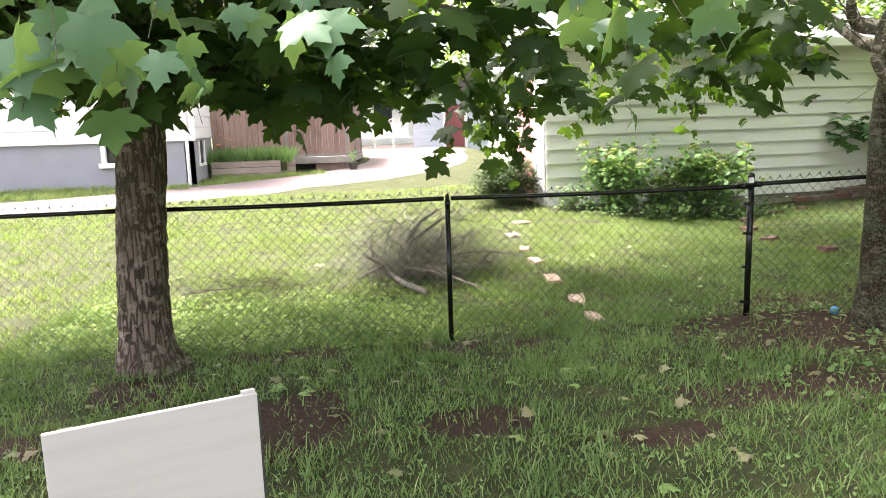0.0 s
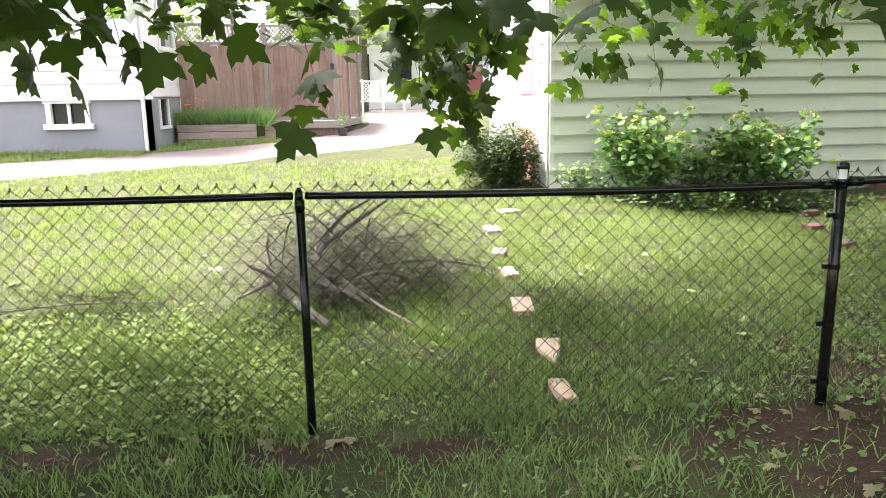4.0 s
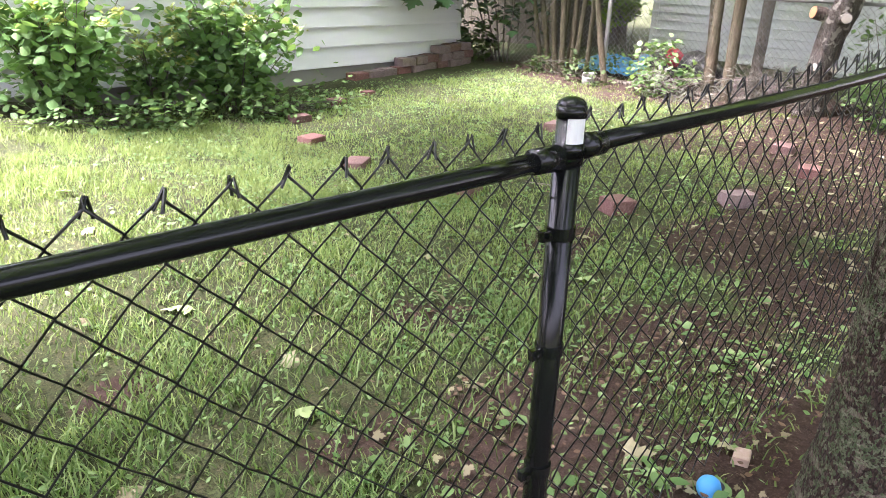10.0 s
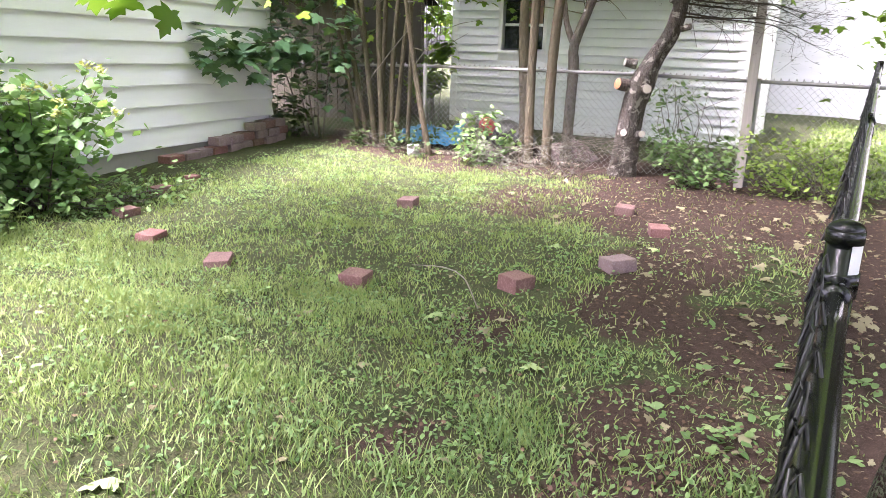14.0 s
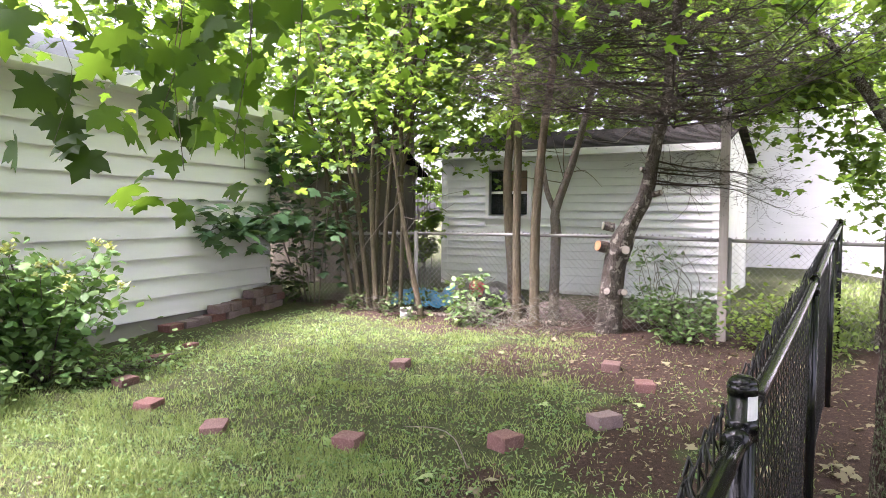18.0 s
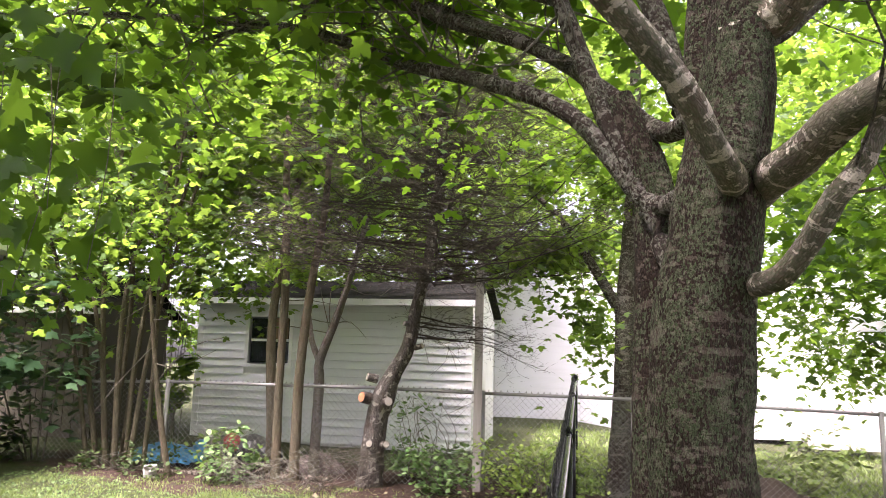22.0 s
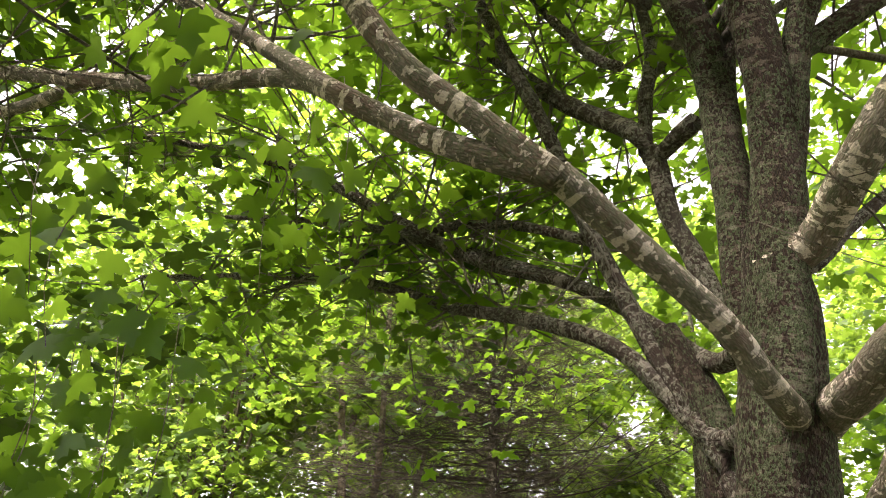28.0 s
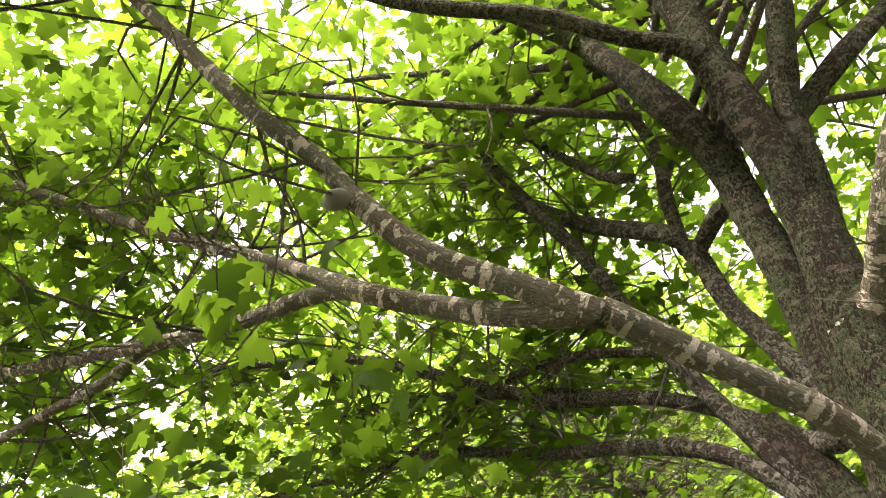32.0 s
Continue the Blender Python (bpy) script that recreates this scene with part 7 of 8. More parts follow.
low_shrub("wild_shrub", 8.7, 3.75, 0.30, 0.3, 0.6, 420, 0.075, M_WEED, "green shrub beside the twin tree", 66)
low_shrub("fern_patch", 8.8, 6.9, 0.3, 0.5, 0.4, 600, 0.09, M_LEAF_DARK, "dark weeds in the shade beside the garage", 67)
low_shrub("fern_patch", 8.75, 5.0, 0.3, 0.6, 0.22, 420, 0.06, M_LEAF_DARK, "weeds round the clump's foot", 68)
low_shrub("dry_brush", 8.6, 2.6, 0.35, 0.6, 0.45, 700, 0.05, M_NEEDLE, "thin dry brush before the pine", 69, NEEDLE * np.array([2, 1.6]))
low_shrub("wild_shrub", 10.2, -2.4, 0.5, 0.8, 0.8, 1200, 0.09, M_GRASS_LIT, "bright weeds on the bank beyond the tree", 70)
low_shrub("wild_shrub", 9.6, 1.6, 0.3, 0.5, 1.0, 600, 0.075, M_WEED, "tall green weeds behind the back fence", 71)

low_shrub("young_maple", 10.6, 5.5, 0.22, 0.26, 3.3, 620, 0.10, M_LEAF_FAR, "slender young maple glowing in the gap between the sheds", 73, MAPLE_LOW, 0.5, "tree")
low_shrub("dry_brush", 8.55, 3.3, 0.4, 0.7, 0.3, 500, 0.04, M_DRY, "pale dry grass stalks before the back fence", 74, NEEDLE * np.array([1.5, 2.2]))

# a low branch with broad leaves before the garage corner
gbr = base("low_branch", 7.9, 6.2, 1.22, "low maple branch reaching across the garage corner", "branch")
tubes("shoot", [[(0.9, 0.1, -0.2, 0.012), (0.3, 0.0, 0.2, 0.009), (-0.5, 0.0, 0.15, 0.006), (-1.0, 0.05, -0.02, 0.003)]], M_BARK_TWIG, gbr, sides=6, step=0.1)
leaf_cloud("leaves", np.stack([-1.05 + 1.9 * rs.rand(150), rs.normal(size=150) * 0.12, 0.12 + rs.normal(size=150) * 0.13], 1), 0.16, M_LEAF_BIG, gbr, shape=MAPLE, droop=0.5, seed=72)

# ---- stepping stones, blocks and bricks ----
def worn_block(sx, sy, sz, seed, chip=0.012):
    bm = bmesh.new()
    add_box(bm, (0, 0, sz / 2), (sx, sy, sz), 0, min(0.012, sz * 0.2))
    bmesh.ops.subdivide_edges(bm, edges=[e for e in bm.edges if e.calc_length() > 0.05], cuts=3, use_grid_fill=True)
    for v in bm.verts:
        k = Vector((v.co.x * 14 + seed * 3.1, v.co.y * 14, v.co.z * 14))
        v.co += Vector((noise.noise(k), noise.noise(k + Vector((7, 0, 0))), noise.noise(k + Vector((0, 7, 0))) * 0.7)) * chip * 0.5
    return bm


def put_block(name, x, y, sx, sy, sz, rz, material, label, category, group, seed, rx=0.0, sink=0.012, chip=0.012):
    ob = part(name, worn_block(sx, sy, sz, seed, chip), material)
    ob.matrix_world = pose(x, y, ground_z(x, y) - sink, rx, rx * 0.6, rz)
    return tagged(ob, label, category, group)


for k, (x, y, s1, s2, a) in enumerate(((1.175, 0.28, 0.085, 0.25, 5), (1.165, 1.65, 0.14, 0.34, -3), (1.165, 2.41, 0.11, 0.27, 6), (1.15, 2.98, 0.11, 0.22, -12), (1.17, 3.79, 0.14, 0.28, 5), (1.42, 4.52, 0.20, 0.18, 30))):
    put_block("stepping_stone", x, y, s1, s2, 0.045, a, M_STONE, "pale worn paving piece set in the lawn", "stone", "stepping stones in a row", k, 0, 0.018, 0.016)
bm = bmesh.new()   # the wedge-shaped one
low5 = [(-0.075, 0.04), (-0.055, 0.17), (0.09, 0.17), (0.04, -0.08), (-0.01, -0.24)]
lo_v = [bm.verts.new((x, y, 0)) for x, y in low5]
hi_v = [bm.verts.new((x * 0.97, y * 0.97, 0.036)) for x, y in low5]
bm.faces.new(hi_v[::-1])
bm.faces.new(lo_v)
for k in range(5):
    bm.faces.new((lo_v[k], hi_v[k], hi_v[(k + 1) % 5], lo_v[(k + 1) % 5]))
bmesh.ops.recalc_face_normals(bm, faces=bm.faces)
bmesh.ops.bevel(bm, geom=list(bm.edges), offset=0.004, segments=1, affect="EDGES")
wedge = part("stepping_stone", bm, M_STONE)
wedge.matrix_world = pose(1.215, 0.87, ground_z(1.2, 0.87) - 0.014)
tagged(wedge, "pale wedge-shaped paving piece set in the lawn", "stone", "stepping stones in a row")

for k, (x, y, s1, s2, h, a, grey) in enumerate(((4.75, 4.75, 0.22, 0.15, 0.085, 8, 0), (4.47, 4.14, 0.26, 0.17, 0.075, 22, 0), (4.32, 3.34, 0.27, 0.19, 0.085, 35, 0), (4.49, 2.42, 0.21, 0.19, 0.115, 12, 0), (4.95, 1.60, 0.22, 0.18, 0.125, -18, 0), (5.66, 1.20, 0.24, 0.19, 0.115, -38, 1),
                                                (6.67, 1.18, 0.25, 0.18, 0.105, 20, 0), (7.20, 1.59, 0.27, 0.19, 0.105, 10, 0), (6.38, 3.23, 0.24, 0.18, 0.105, 15, 0), (5.40, 5.14, 0.24, 0.15, 0.085, 10, 0), (5.93, 5.33, 0.2, 0.12, 0.07, 20, 0))):
    put_block("edging_block", x, y, s1 * 0.80, s2 * 0.80, h * 0.8, a, M_BRICK_GREY if grey else M_BRICK, "weathered purplish-grey garden block on the grass" if grey else "weathered red garden block on the grass", "block", "ring of loose garden blocks", 20 + k, 2.5 * math.sin(k * 2.1))

# the stack of bricks against the garage corner, three courses stepping up
sd = (Vector((*GB, 0)) - Vector((*GA, 0))).normalized()
sn = Vector((sd.y, -sd.x, 0))
sang = math.degrees(math.atan2(sd.y, sd.x))
for row in range(3):
    n0 = (0, 3, 6)[row]
    for k in range(n0, 9):
        c = Vector((*GA, 0)) + sd * (4.42 + k * 0.245 + (0.06 if row % 2 else 0)) + sn * (0.15 + 0.02 * math.sin(k * 2.0 + row))
        ob = part("stacked_block", worn_block(0.225, 0.16, 0.095, 50 + row * 9 + k, 0.014), M_BRICK_GREY if (k + row) % 3 else M_BRICK)
        ob.matrix_world = pose(c.x, c.y, ground_z(c.x, c.y) - 0.015 + row * 0.097, 0, 0, sang + 4 * math.sin(k * 3.3 + row))
        tagged(ob, "old brick-red block in the stepped stack by the garage", "block", "stack of blocks by the garage")

# ---- the heap of cut branches ----
heap = base("brush_heap", -0.15, 2.2, ground_z(-0.15, 2.2), "grey tangled heap of dead cut branches on the lawn", "branches")
big = [[(0.06, -0.84, 0.0, 0.024), (-0.22, -0.47, 0.08, 0.022), (-0.34, -0.42, 0.21, 0.018), (-0.52, -0.42, 0.31, 0.008)], [(-0.34, -0.43, 0.20, 0.012), (-0.47, -0.45, 0.14, 0.010), (-0.6, -0.45, 0.08, 0.004)], [(0.39, -0.6, 0.0, 0.006), (0.29, -0.6, 0.06, 0.008), (0.15, -0.55, 0.14, 0.011), (-0.13, -0.15, 0.14, 0.015), (-0.05, -0.1, 0.36, 0.016), (0.18, -0.1, 0.53, 0.013), (0.42, -0.1, 0.69, 0.007)],
       [(-0.04, -0.35, 0.0, 0.012), (0.24, -0.3, 0.18, 0.011), (0.49, -0.3, 0.19, 0.009), (0.81, -0.3, 0.02, 0.004)], [(0.43, -0.2, 0.03, 0.009), (0.64, -0.2, 0.15, 0.007), (0.79, -0.2, 0.28, 0.003)], [(-0.42, -0.1, 0.17, 0.008), (-0.45, -0.1, 0.38, 0.007), (-0.41, -0.1, 0.51, 0.003)],
       [(0.05, -0.4, 0.05, 0.012), (-0.1, -0.1, 0.3, 0.016), (0.05, 0.15, 0.52, 0.014), (0.3, 0.3, 0.66, 0.008)],
       [(-0.1, -0.3, 0.05, 0.012), (0.3, -0.2, 0.22, 0.011), (0.75, -0.1, 0.24, 0.008), (1.2, -0.1, 0.16, 0.004)], [(0.1, -0.3, 0.16, 0.010), (0.35, -0.7, 0.10, 0.008), (0.62, -1.0, 0.03, 0.005)], [(-0.3, 0.1, 0.1, 0.012), (0.2, 0.3, 0.3, 0.01), (0.7, 0.35, 0.35, 0.004)]]
for ctrl in big:
    tubes("branch", [[(x, y, z, r * 1.3) for x, y, z, r in ctrl]], M_BARK_DEAD, heap, "pale grey peeling branch", sides=9, step=0.06, seed=5)
fine = []
for k in range(11):
    a, x0 = rs.rand() * 6.28, rs.normal() * 0.3
    s_ = 0.5 + 0.5 * rs.rand()
    c_ = (x0 + math.cos(a) * s_ * 0.5, math.sin(a) * s_ * 0.4, 0.35 + 0.25 * rs.rand())
    tubes("branch", [[(x0, -0.1 + rs.normal() * 0.2, 0.04, 0.007), c_ + (0.006,), (x0 + math.cos(a) * s_ * 1.1, math.sin(a) * s_ * 0.8, c_[2] * (0.3 + 0.7 * rs.rand()), 0.004)]], M_BARK_DEAD, heap, "thin arching dead branch", sides=6, step=0.06, seed=k)
for k in range(340):
    a = rs.rand() * 6.28
    c = np.array([rs.normal() * 0.42 + 0.12, rs.normal() * 0.3 + 0.1, 0.08 + abs(rs.normal()) * 0.2])
    ln = 0.25 + 0.45 * rs.rand()
    w = np.array([math.cos(a), math.sin(a) * 0.7, rs.normal() * 0.55])
    p0, p2 = c - w * ln * 0.5, c + w * ln * 0.5
    p0[2], p2[2] = max(0.0, p0[2]), max(0.01, p2[2])
    p1 = (p0 + p2) / 2 + rs.normal(size=3) * 0.06
    p1[2] = max(0.02, p1[2])
    fine.append([(*p0, 0.0028), (*p1, 0.0022), (*p2, 0.001)])
tubes("twig_tangle", fine, mat_bark("grey_twig", (0.075, 0.078, 0.06), (0.24, 0.245, 0.20), (0.2, 0.22, 0.16), None, 0, 1.2, 0.2, 0.1), heap, "mass of thin grey twigs", sides=3, step=0.14)["kind"] = "stuff"
nd = along(rs, fine, 17000, 0.07, 0.0)
nd[:, 2] = np.maximum(nd[:, 2], 0.02)
leaf_cloud("dry_needles", nd, 0.075, M_DRY, heap, "dry grey needles", shape=np.array([(-0.02, 0), (0.02, 0), (0.0, 1.0)]), droop=0.0, seed=80)["kind"] = "stuff"
stray = base("fallen_branch", -1.9, 1.85, ground_z(-1.9, 1.85), "thin grey fallen branch lying in the grass", "branch")
tubes("branch", [[(-0.5, -0.05, 0.03, 0.008), (0, 0.02, 0.06, 0.008), (0.6, 0.06, 0.05, 0.005)]], M_BARK_DEAD, stray, sides=6, step=0.1)
fw = []
for k in range(90):
    c = np.array([rs.normal() * 0.35, rs.normal() * 0.12, 0.05 + abs(rs.normal()) * 0.06])
    w = np.array([rs.normal(), rs.normal() * 0.5, abs(rs.normal()) * 0.3])
    w /= np.linalg.norm(w)
    fw.append([(*c, 0.003), (*(c + w * 0.12), 0.0025), (*(c + w * 0.25), 0.001)])
tubes("twig_tangle", fw, M_BARK_TWIG, stray, sides=3, step=0.1)["kind"] = "stuff"
arc = base("bent_stick", 4.8, 1.95, ground_z(4.8, 1.95), "pale thin bent stick on the lawn", "stick")
tubes("stem", [[(0.14, 0.36, 0.03, 0.003), (0.12, 0.12, 0.06, 0.004), (0.0, -0.08, 0.06, 0.0045), (-0.33, -0.34, 0.02, 0.004)]], M_BARK_DEAD, arc, sides=5, step=0.08)

# ---- small things near the tree ----
ball = base("rubber_ball", 2.97, -0.06, ground_z(2.97, -0.06) - 0.006, "small blue rubber ball on bare soil by the tree", "ball")
bm = bmesh.new()
bmesh.ops.create_uvsphere(bm, u_segments=28, v_segments=18, radius=0.033, matrix=Matrix.Translation((0, 0, 0.033)))
part("body", bm, M_BALL, ball, shade=True)
bm = bmesh.new()
bmesh.ops.create_uvsphere(bm, u_segments=16, v_segments=8, radius=0.017, matrix=Matrix.Translation((0.016, -0.018, 0.036)))
part("chewed_hole", bm, M_DARK, ball, "dark chewed hole", True)
rock = part("pebble", worn_block(0.06, 0.045, 0.03, 91, 0.02), M_STONE)
rock.matrix_world = pose(3.2, -0.04, ground_z(3.2, -0.04) - 0.004, 0, 0, 20)
tagged(rock, "small pinkish pebble on the soil", "stone")

# ---- the white board at the start of the walk ----
board = base("white_board", -1.06, -3.48, ground_z(-1.06, -3.48) - 0.02, "upright white wood-grain board standing on the lawn", "board", rz=23.5)
part("panel", add_box(bmesh.new(), (0, 0, 0.46), (0.50, 0.016, 0.92), 0, 0.003), M_TABLE, board)
part("edge_strip", add_box(bmesh.new(), (0.2535, 0.001, 0.455), (0.006, 0.013, 0.90), 0, 0.0), M_DARK, board, "dark raw edge of the panel")
part("top_batten", add_box(bmesh.new(), (0.228, 0.001, 0.925), (0.035, 0.012, 0.012), 0, 0.002), M_TABLE, board)
for sx in (-0.2, 0.2):
    part("stake", add_box(bmesh.new(), (sx, 0.03, 0.28), (0.03, 0.035, 0.62), 0, 0.003), M_WOOD_GREY, board)

# ---- clutter behind the back fence ----
tarp = base("blue_tarp", 9.75, 5.0, ground_z(9.75, 5.0), "crumpled blue tarp on the ground behind the fence", "tarp")
bm = bmesh.new()
bmesh.ops.create_grid(bm, x_segments=26, y_segments=26, size=0.5)
for v in bm.verts:
    d = max(abs(v.co.x), abs(v.co.y)) * 2
    v.co.z = 0.18 * (1 - d ** 2) * (0.7 + 0.6 * noise.noise(v.co * 4)) + 0.05 * noise.noise(v.co * 11) + 0.02
    v.co.y *= 1.1
part("sheet", bm, M_BLUE_TARP, tarp, shade=True)
clut = base("dark_plastic_heap", 9.9, 4.1, ground_z(9.9, 4.1), "heap of dark plastic bags and tubs behind the fence", "clutter")
for k, (x, y, r, m) in enumerate(((0, 0.25, 0.2, M_DARK), (0.05, -0.15, 0.22, M_POT), (-0.15, -0.45, 0.17, M_DARK), (-0.1, 0.05, 0.12, M_TOY_RED), (0.1, 0.5, 0.16, M_BLUE_TARP))):
    bm = bmesh.new()
    bmesh.ops.create_icosphere(bm, subdivisions=3, radius=r, matrix=Matrix.Translation((x, y, r * 0.8 + (0.16 if k == 3 else 0))) @ Matrix.Diagonal((1, 1.1, 0.85, 1)))
    for v in bm.verts:
        v.co += v.co.normalized() * 0.05 * noise.noise(v.co * 7 + Vector((k, 0, 0)))
    part("bag", bm, m, clut, "red plastic jug" if k == 3 else "", True)
bag = part("pale_rock", worn_block(0.17, 0.13, 0.14, 93, 0.07), M_CONCRETE)
bag.matrix_world = pose(8.6, 4.55, ground_z(8.6, 4.55) - 0.02, 0, 0, 30)
tagged(bag, "pale rough lump of concrete by the clump tree", "rock")
mound = base("soil_mound", 9.75, -1.9, ground_z(9.75, -1.9) - 0.1, "bank of dark soil and litter beyond the tree", "mound")
bm = bmesh.new()
bmesh.ops.create_grid(bm, x_segments=36, y_segments=36, size=1.0)
for v in bm.verts:
    d = v.co.xy.length
    v.co.z = 0.62 * max(0, 1 - d) * (1 + 0.4 * noise.noise(v.co * 3)) + 0.07 * noise.noise(v.co * 7) + 0.03 * noise.noise(v.co * 19)
    v.co.y *= 1.3
M_LITTER_SOIL = mat_brick("litter_soil", (0.040, 0.024, 0.018), (0.055, 0.033, 0.025), (0.13, 0.09, 0.065))
part("bank", bm, M_LITTER_SOIL, mound, shade=True)
rubble = base("brick_rubble", 9.7, 3.0, ground_z(9.7, 3.0), "low heap of reddish rubble behind the back fence", "rubble")
bm = bmesh.new()
bmesh.ops.create_icosphere(bm, subdivisions=4, radius=0.5, matrix=Matrix.Diagonal((0.45, 0.7, 0.42, 1)))
for v in bm.verts:
    v.co += v.co.normalized() * (0.09 * noise.noise(v.co * 6) + 0.04 * noise.noise(v.co * 17))
part("heap", bm, M_BRICK_GREY, rubble)
edge_log = base("timber_edging", 8.95, 4.0, ground_z(8.95, 4.0), "half-buried old timber along the back fence", "timber")
tubes("log", [[(0.1, -1.4, 0.015, 0.035), (0, 0, 0.02, 0.04), (-0.1, 1.4, 0.015, 0.035)]], M_BARK_OLD, edge_log, sides=10, step=0.2)

# ---- grass, weeds and litter ----
def sampled(f, xy, step=0.05):
    """A slow function of (x, y), read off a fine grid."""
    lo = xy.min(0)
    k = np.rint((xy - lo) / step).astype(int)
    nx_, ny_ = k.max(0) + 1
    g = np.array([[f(lo[0] + i * step, lo[1] + j * step) for j in range(ny_)] for i in range(nx_)])
    return g[k[:, 0], k[:, 1]]


def blades(name, n, lo, hi, height, width, material, label, seed, thin=None, lean=0.85):
    q = np.random.RandomState(seed)
    xy = np.array(lo) + q.rand(n, 2) * (np.array(hi) - np.array(lo))
    tuft = q.rand(n // 22, 2) * (np.array(hi) - np.array(lo)) + np.array(lo)
    m = n * 2 // 3
    xy[:m] = tuft[q.randint(0, len(tuft), m)] + q.normal(size=(m, 2)) * 0.032
    keep = sampled(thin, xy) > q.rand(n) if thin else np.ones(n, bool)
    xy = xy[keep]
    n = len(xy)
    z = sampled(ground_z, xy) - 0.008
    h = height * (0.35 + 1.1 * q.rand(n) ** 1.5) * (0.75 + 0.5 * sampled(lambda x, y: noise.noise(Vector((x * 3, y * 3, 1))), xy))
    a, b = q.rand(n) * 6.283, q.rand(n) * 6.283
    side = np.stack([np.cos(a), np.sin(a), 0 * a], 1) * width
    ln = np.stack([np.cos(b), np.sin(b), 0 * b], 1) * (lean * h * (0.3 + q.rand(n)))[:, None]
    base_ = np.column_stack([xy, z])
    up = np.column_stack([0 * h, 0 * h, h])
    v = np.stack([base_ - side, base_ + side, base_ + up * 0.6 + ln * 0.4 - side * 0.8, base_ + up * 0.6 + ln * 0.4 + side * 0.8, base_ + up + ln], 1).reshape(-1, 3)
    t = np.array([(0, 1, 3), (0, 3, 2), (2, 3, 4)])
    f = (np.arange(n)[:, None, None] * 5 + t[None]).reshape(-1, 3)
    ob = raw(name, v, f, material)
    return tagged(ob, label, "grass", kind="stuff")


def grassy(x, y):
    return 1.0 - 0.9 * bare_amount(x, y)


def shady(x, y):
    if abs(x - 1.175) < 0.085 and any(abs(y - c) < 0.15 for c in (0.28, 0.87, 1.65, 2.41, 2.98, 3.79)):
        return 0.0   # the stones lie clear of the blades
    k = noise.noise(Vector((x * 1.9, y * 1.9, 4.0))) + 0.6 * noise.noise(Vector((x * 5, y * 5, 9.0)))
    thin = 1.0 - 0.55 * smooth(1.6, 3.2, x) * smooth(-0.4, 0.4, y) * (1 - smooth(1.0, 2.4, y))
    return grassy(x, y) * thin * (0.35 + 0.65 * smooth(-0.35, 0.25, k))


# shade and sun are put in by the choice of grass copy
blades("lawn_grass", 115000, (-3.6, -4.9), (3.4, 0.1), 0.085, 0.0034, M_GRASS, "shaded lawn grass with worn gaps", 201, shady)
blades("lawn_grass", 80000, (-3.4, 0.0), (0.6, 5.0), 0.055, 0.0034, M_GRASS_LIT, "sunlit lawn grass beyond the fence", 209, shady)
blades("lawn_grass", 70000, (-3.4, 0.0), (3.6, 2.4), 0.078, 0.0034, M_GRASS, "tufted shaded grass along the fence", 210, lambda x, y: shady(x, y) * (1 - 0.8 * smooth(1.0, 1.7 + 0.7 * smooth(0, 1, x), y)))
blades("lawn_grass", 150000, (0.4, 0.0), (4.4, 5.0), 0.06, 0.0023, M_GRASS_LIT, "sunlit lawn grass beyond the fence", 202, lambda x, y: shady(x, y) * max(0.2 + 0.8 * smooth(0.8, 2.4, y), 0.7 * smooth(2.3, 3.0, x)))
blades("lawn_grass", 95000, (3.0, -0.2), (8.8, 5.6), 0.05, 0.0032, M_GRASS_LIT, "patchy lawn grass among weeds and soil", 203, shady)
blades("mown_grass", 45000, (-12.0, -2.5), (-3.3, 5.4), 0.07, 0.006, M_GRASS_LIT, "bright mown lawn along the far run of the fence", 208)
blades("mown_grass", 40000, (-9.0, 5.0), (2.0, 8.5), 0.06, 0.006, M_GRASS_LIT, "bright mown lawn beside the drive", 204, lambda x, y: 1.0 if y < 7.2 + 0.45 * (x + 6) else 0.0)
blades("rough_grass", 9000, (-4.2, 10.0), (-1.6, 11.6), 0.11, 0.006, M_GRASS_LIT, "rough bright grass between drive and planter", 205, lambda x, y: 1.0 if y > 10.9 + 0.55 * (x + 2.6) else 0.0)
blades("rough_grass", 9000, (-9.0, 8.9), (-4.3, 10.3), 0.11, 0.006, M_GRASS_LIT, "rough bright grass along the house", 206, lambda x, y: 1.0 if y > 9.35 + 0.3 * (x + 5) else 0.0)
blades("far_grass", 30000, (9.3, -9.0), (19, 0.6), 0.10, 0.010, M_GRASS_LIT, "sunlit grass beyond the back fence", 207)


def weed_patch(name, n, lo, hi, size, material, label, seed, thin, lift=0.03, shape=OVAL, count=None, spread=0.07):
    q = np.random.RandomState(seed)
    c = q.rand(count or n // 9, 2) * (np.array(hi) - np.array(lo)) + np.array(lo)
    xy = c[q.randint(0, len(c), n)] + q.normal(size=(n, 2)) * spread
    xy = xy[np.array([thin(x, y) > r for (x, y), r in zip(xy, q.rand(n))])]
    z = np.array([ground_z(x, y) for x, y in xy]) + lift * (0.2 + q.rand(len(xy)))
    tagged(leaf_cloud(name, np.column_stack([xy, z]), size, material, shape=shape, droop=-0.12, cup=0.25, seed=seed), label, "weeds", kind="stuff")


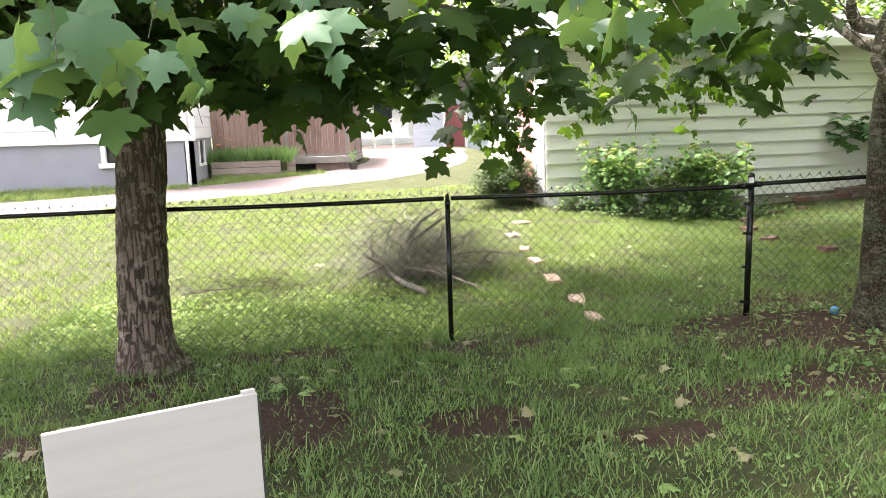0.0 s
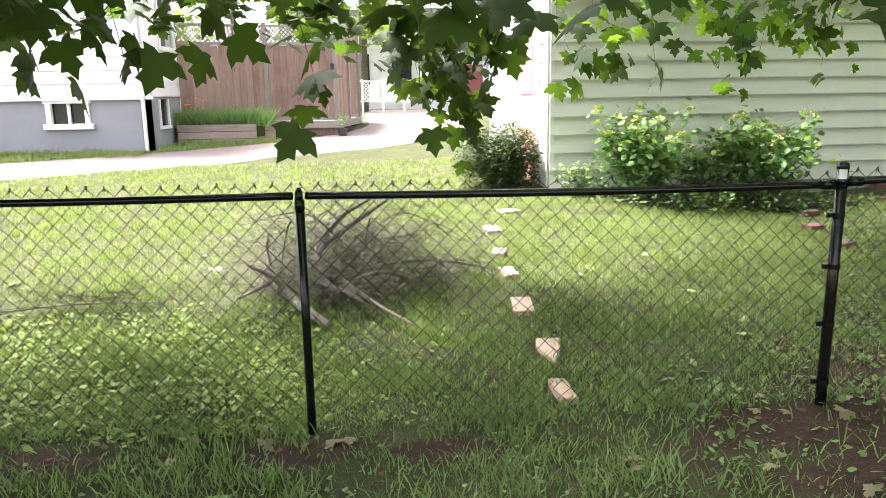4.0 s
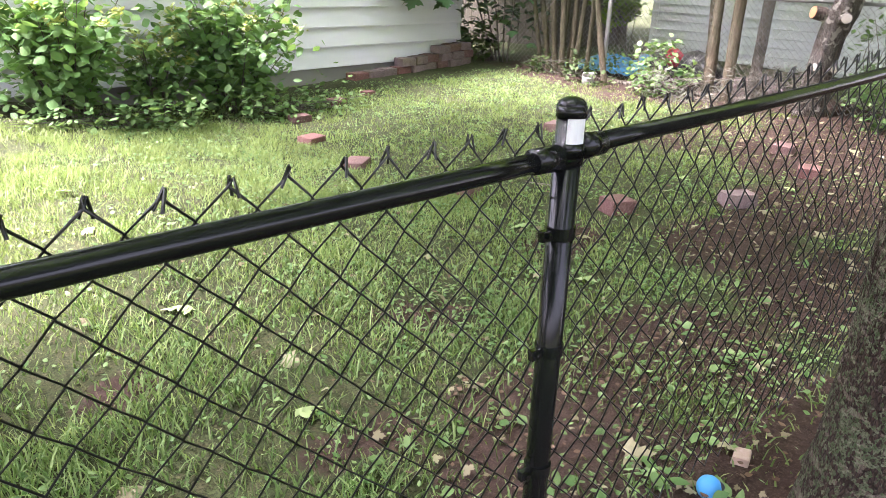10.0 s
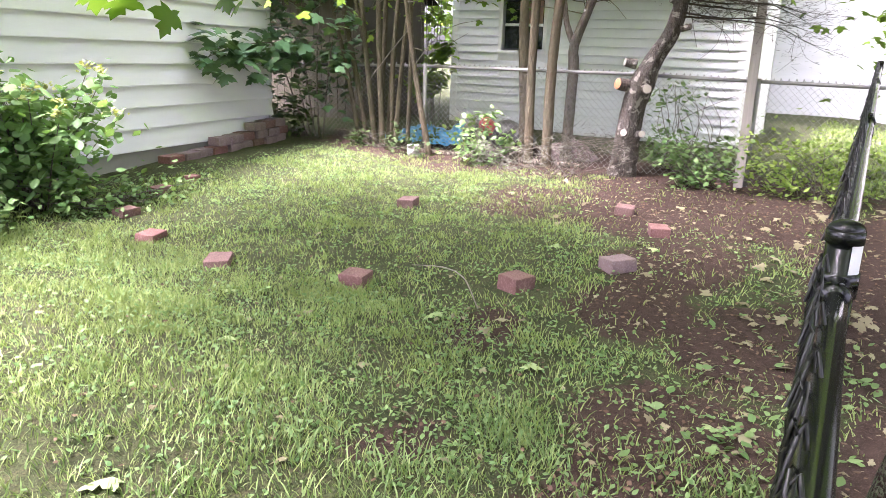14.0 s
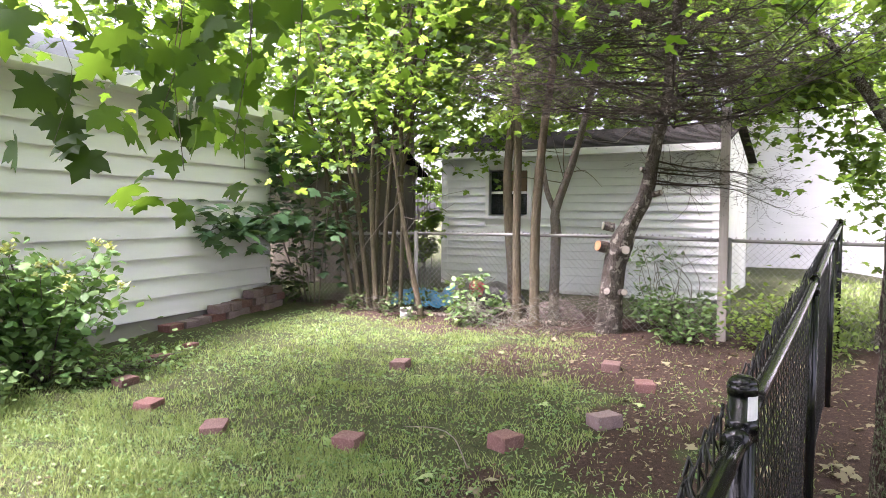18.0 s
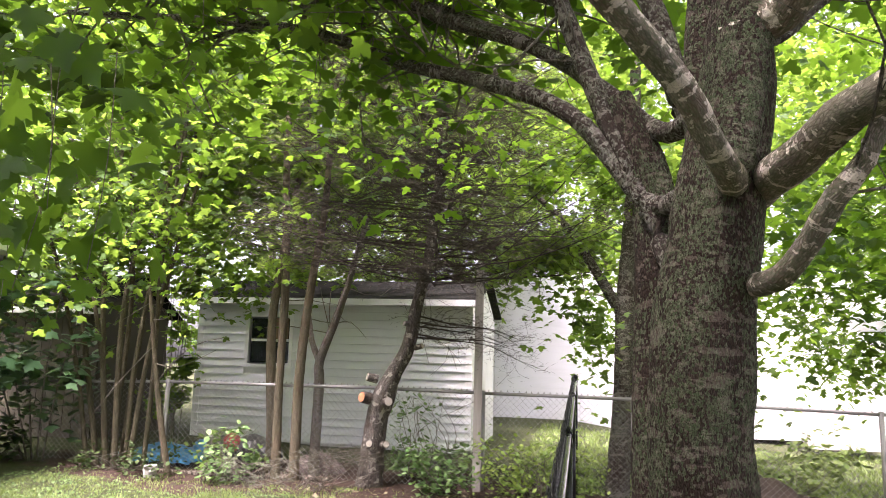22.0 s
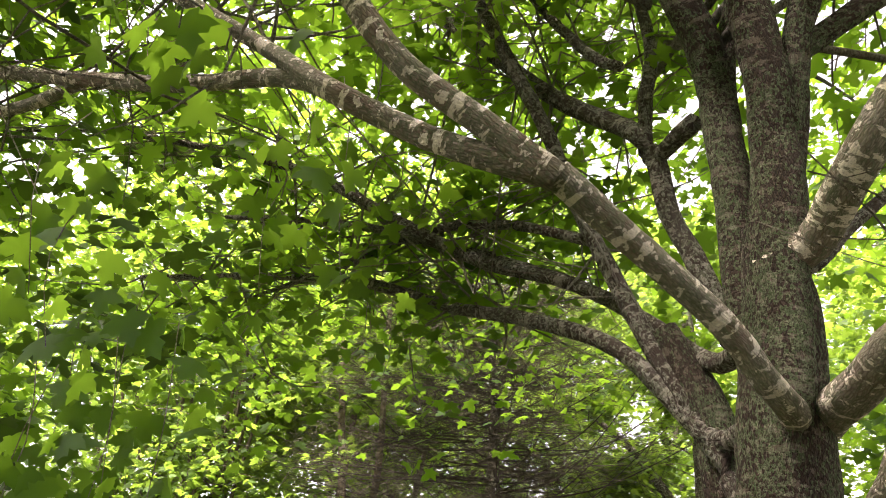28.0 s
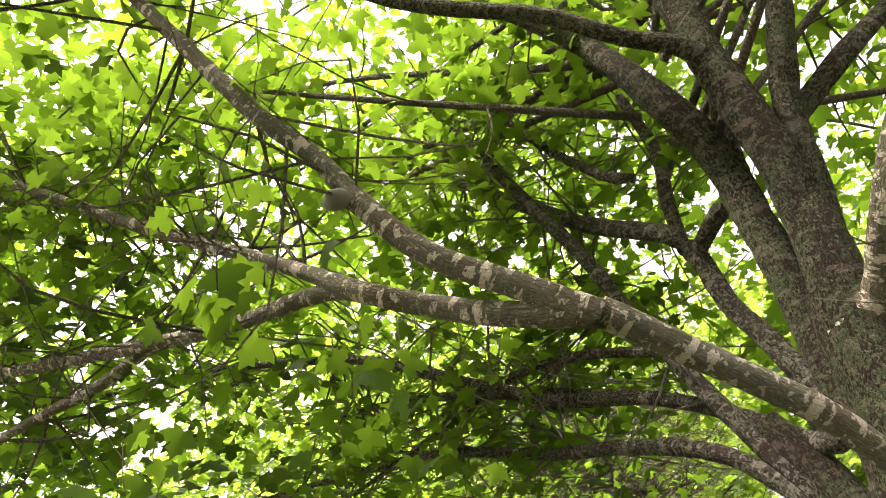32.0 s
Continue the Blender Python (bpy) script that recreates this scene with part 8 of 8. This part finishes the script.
weed_patch("lawn_weeds", 17000, (3.0, -0.1), (8.6, 5.8), 0.024, M_WEED, "low broad-leaved weeds in the lawn", 211, lambda x, y: 0.9 - 0.8 * bare_amount(x, y))
weed_patch("lawn_weeds", 7500, (1.0, 0.0), (4.4, 4.0), 0.022, M_WEED, "broad-leaved weeds scattered in the grass", 212, lambda x, y: 0.25 + 0.6 * smooth(1.8, 3.0, x))
weed_patch("lawn_weeds", 9000, (-3.2, 0.0), (0.6, 1.8), 0.036, M_IVY, "bright ground ivy along the fence foot", 213, lambda x, y: (1.0 - 0.5 * smooth(0.9, 1.6, y)) * (1 - 0.8 * smooth(-0.6, 0.2, x)))
weed_patch("lawn_weeds", 6000, (-3.4, -4.6), (3.0, 0.0), 0.025, M_WEED, "small weeds in the worn lawn", 214, grassy)
weed_patch("seedlings", 900, (1.7, -1.6), (5.0, 0.6), 0.045, M_WEED, "seedlings on the bare soil", 215, lambda x, y: 0.8, 0.04, count=190, spread=0.05)

M_LITTER_BROWN = mat_leaf("brown_leaf", (0.085, 0.052, 0.034), (0.17, 0.115, 0.072), (0.2, 0.1, 0.04), 0.7, 0.1)
M_LITTER_GREEN = mat_leaf("fallen_green_leaf", (0.20, 0.32, 0.10), (0.36, 0.42, 0.20), (0.3, 0.4, 0.1), 0.5, 0.2)


def litter(name, n, lo, hi, size, material, label, seed, thin, shape=MAPLE):
    q = np.random.RandomState(seed)
    xy = q.rand(n, 2) * (np.array(hi) - np.array(lo)) + np.array(lo)
    xy = xy[np.array([thin(x, y) > r for (x, y), r in zip(xy, q.rand(n))])]
    z = np.array([ground_z(x, y) for x, y in xy]) + 0.012 + 0.02 * q.rand(len(xy))
    w = q.rand(len(xy)) * 6.28
    tagged(leaf_cloud(name, np.column_stack([xy, z]), size, material, shape=shape, ways=np.stack([np.cos(w), np.sin(w), 0 * w], 1), cup=0.25, spread=0.45, seed=seed), label, "leaves", kind="stuff")


litter("fallen_leaves", 190, (1.6, -1.6), (8.6, 3.4), 0.055, M_LITTER, "pale fallen maple leaves on soil and grass", 221, lambda x, y: 0.35 + bare_amount(x, y))
litter("fallen_leaves", 200, (-3.0, -4.4), (3.0, 0.3), 0.062, M_LITTER, "pale fallen maple leaves on the lawn", 222, lambda x, y: 0.5 + bare_amount(x, y))
litter("fallen_leaves", 90, (-3.0, -4.0), (6.5, 3.5), 0.08, M_LITTER_GREEN, "green fallen maple leaves", 223, lambda x, y: 0.8)
litter("fallen_leaves", 420, (4.5, -4.5), (9.2, 0.4), 0.07, M_LITTER, "pale dry leaves under the trees", 224, lambda x, y: 0.8)
litter("leaf_crumbs", 12000, (2.3, -3.5), (9.0, 3.6), 0.021, M_LITTER_BROWN, "crumbled brown leaf litter", 225, lambda x, y: 0.15 + bare_amount(x, y), OVAL)
litter("leaf_crumbs", 1500, (2.4, -1.5), (8.8, 3.2), 0.024, M_LITTER, "pale crumbled leaf litter", 227, lambda x, y: 0.1 + bare_amount(x, y))
litter("leaf_crumbs", 1200, (-3.0, -3.5), (2.4, 0.3), 0.032, M_LITTER_BROWN, "crumbled brown leaf litter", 226, lambda x, y: 0.08 + bare_amount(x, y), OVAL)
q = np.random.RandomState(230)
sticks = []
for k in range(420):
    x, y = 6.2 + 2.8 * q.rand(), -1.2 + 5.0 * q.rand()
    if q.rand() > 0.2 + bare_amount(x, y):
        continue
    a, ln, z = q.rand() * 6.28, 0.04 + 0.14 * q.rand() ** 2, ground_z(x, y) + 0.012
    sticks.append([(x, y, z, 0.0022), (x + math.cos(a) * ln * 0.5, y + math.sin(a) * ln * 0.5, z + 0.006, 0.002), (x + math.cos(a) * ln, y + math.sin(a) * ln, z, 0.0012)])
tagged(tubes("fallen_twigs", sticks, M_BARK_PALE, sides=3, step=0.3), "short dry twigs on the needle litter", "twig_tangle", kind="stuff")
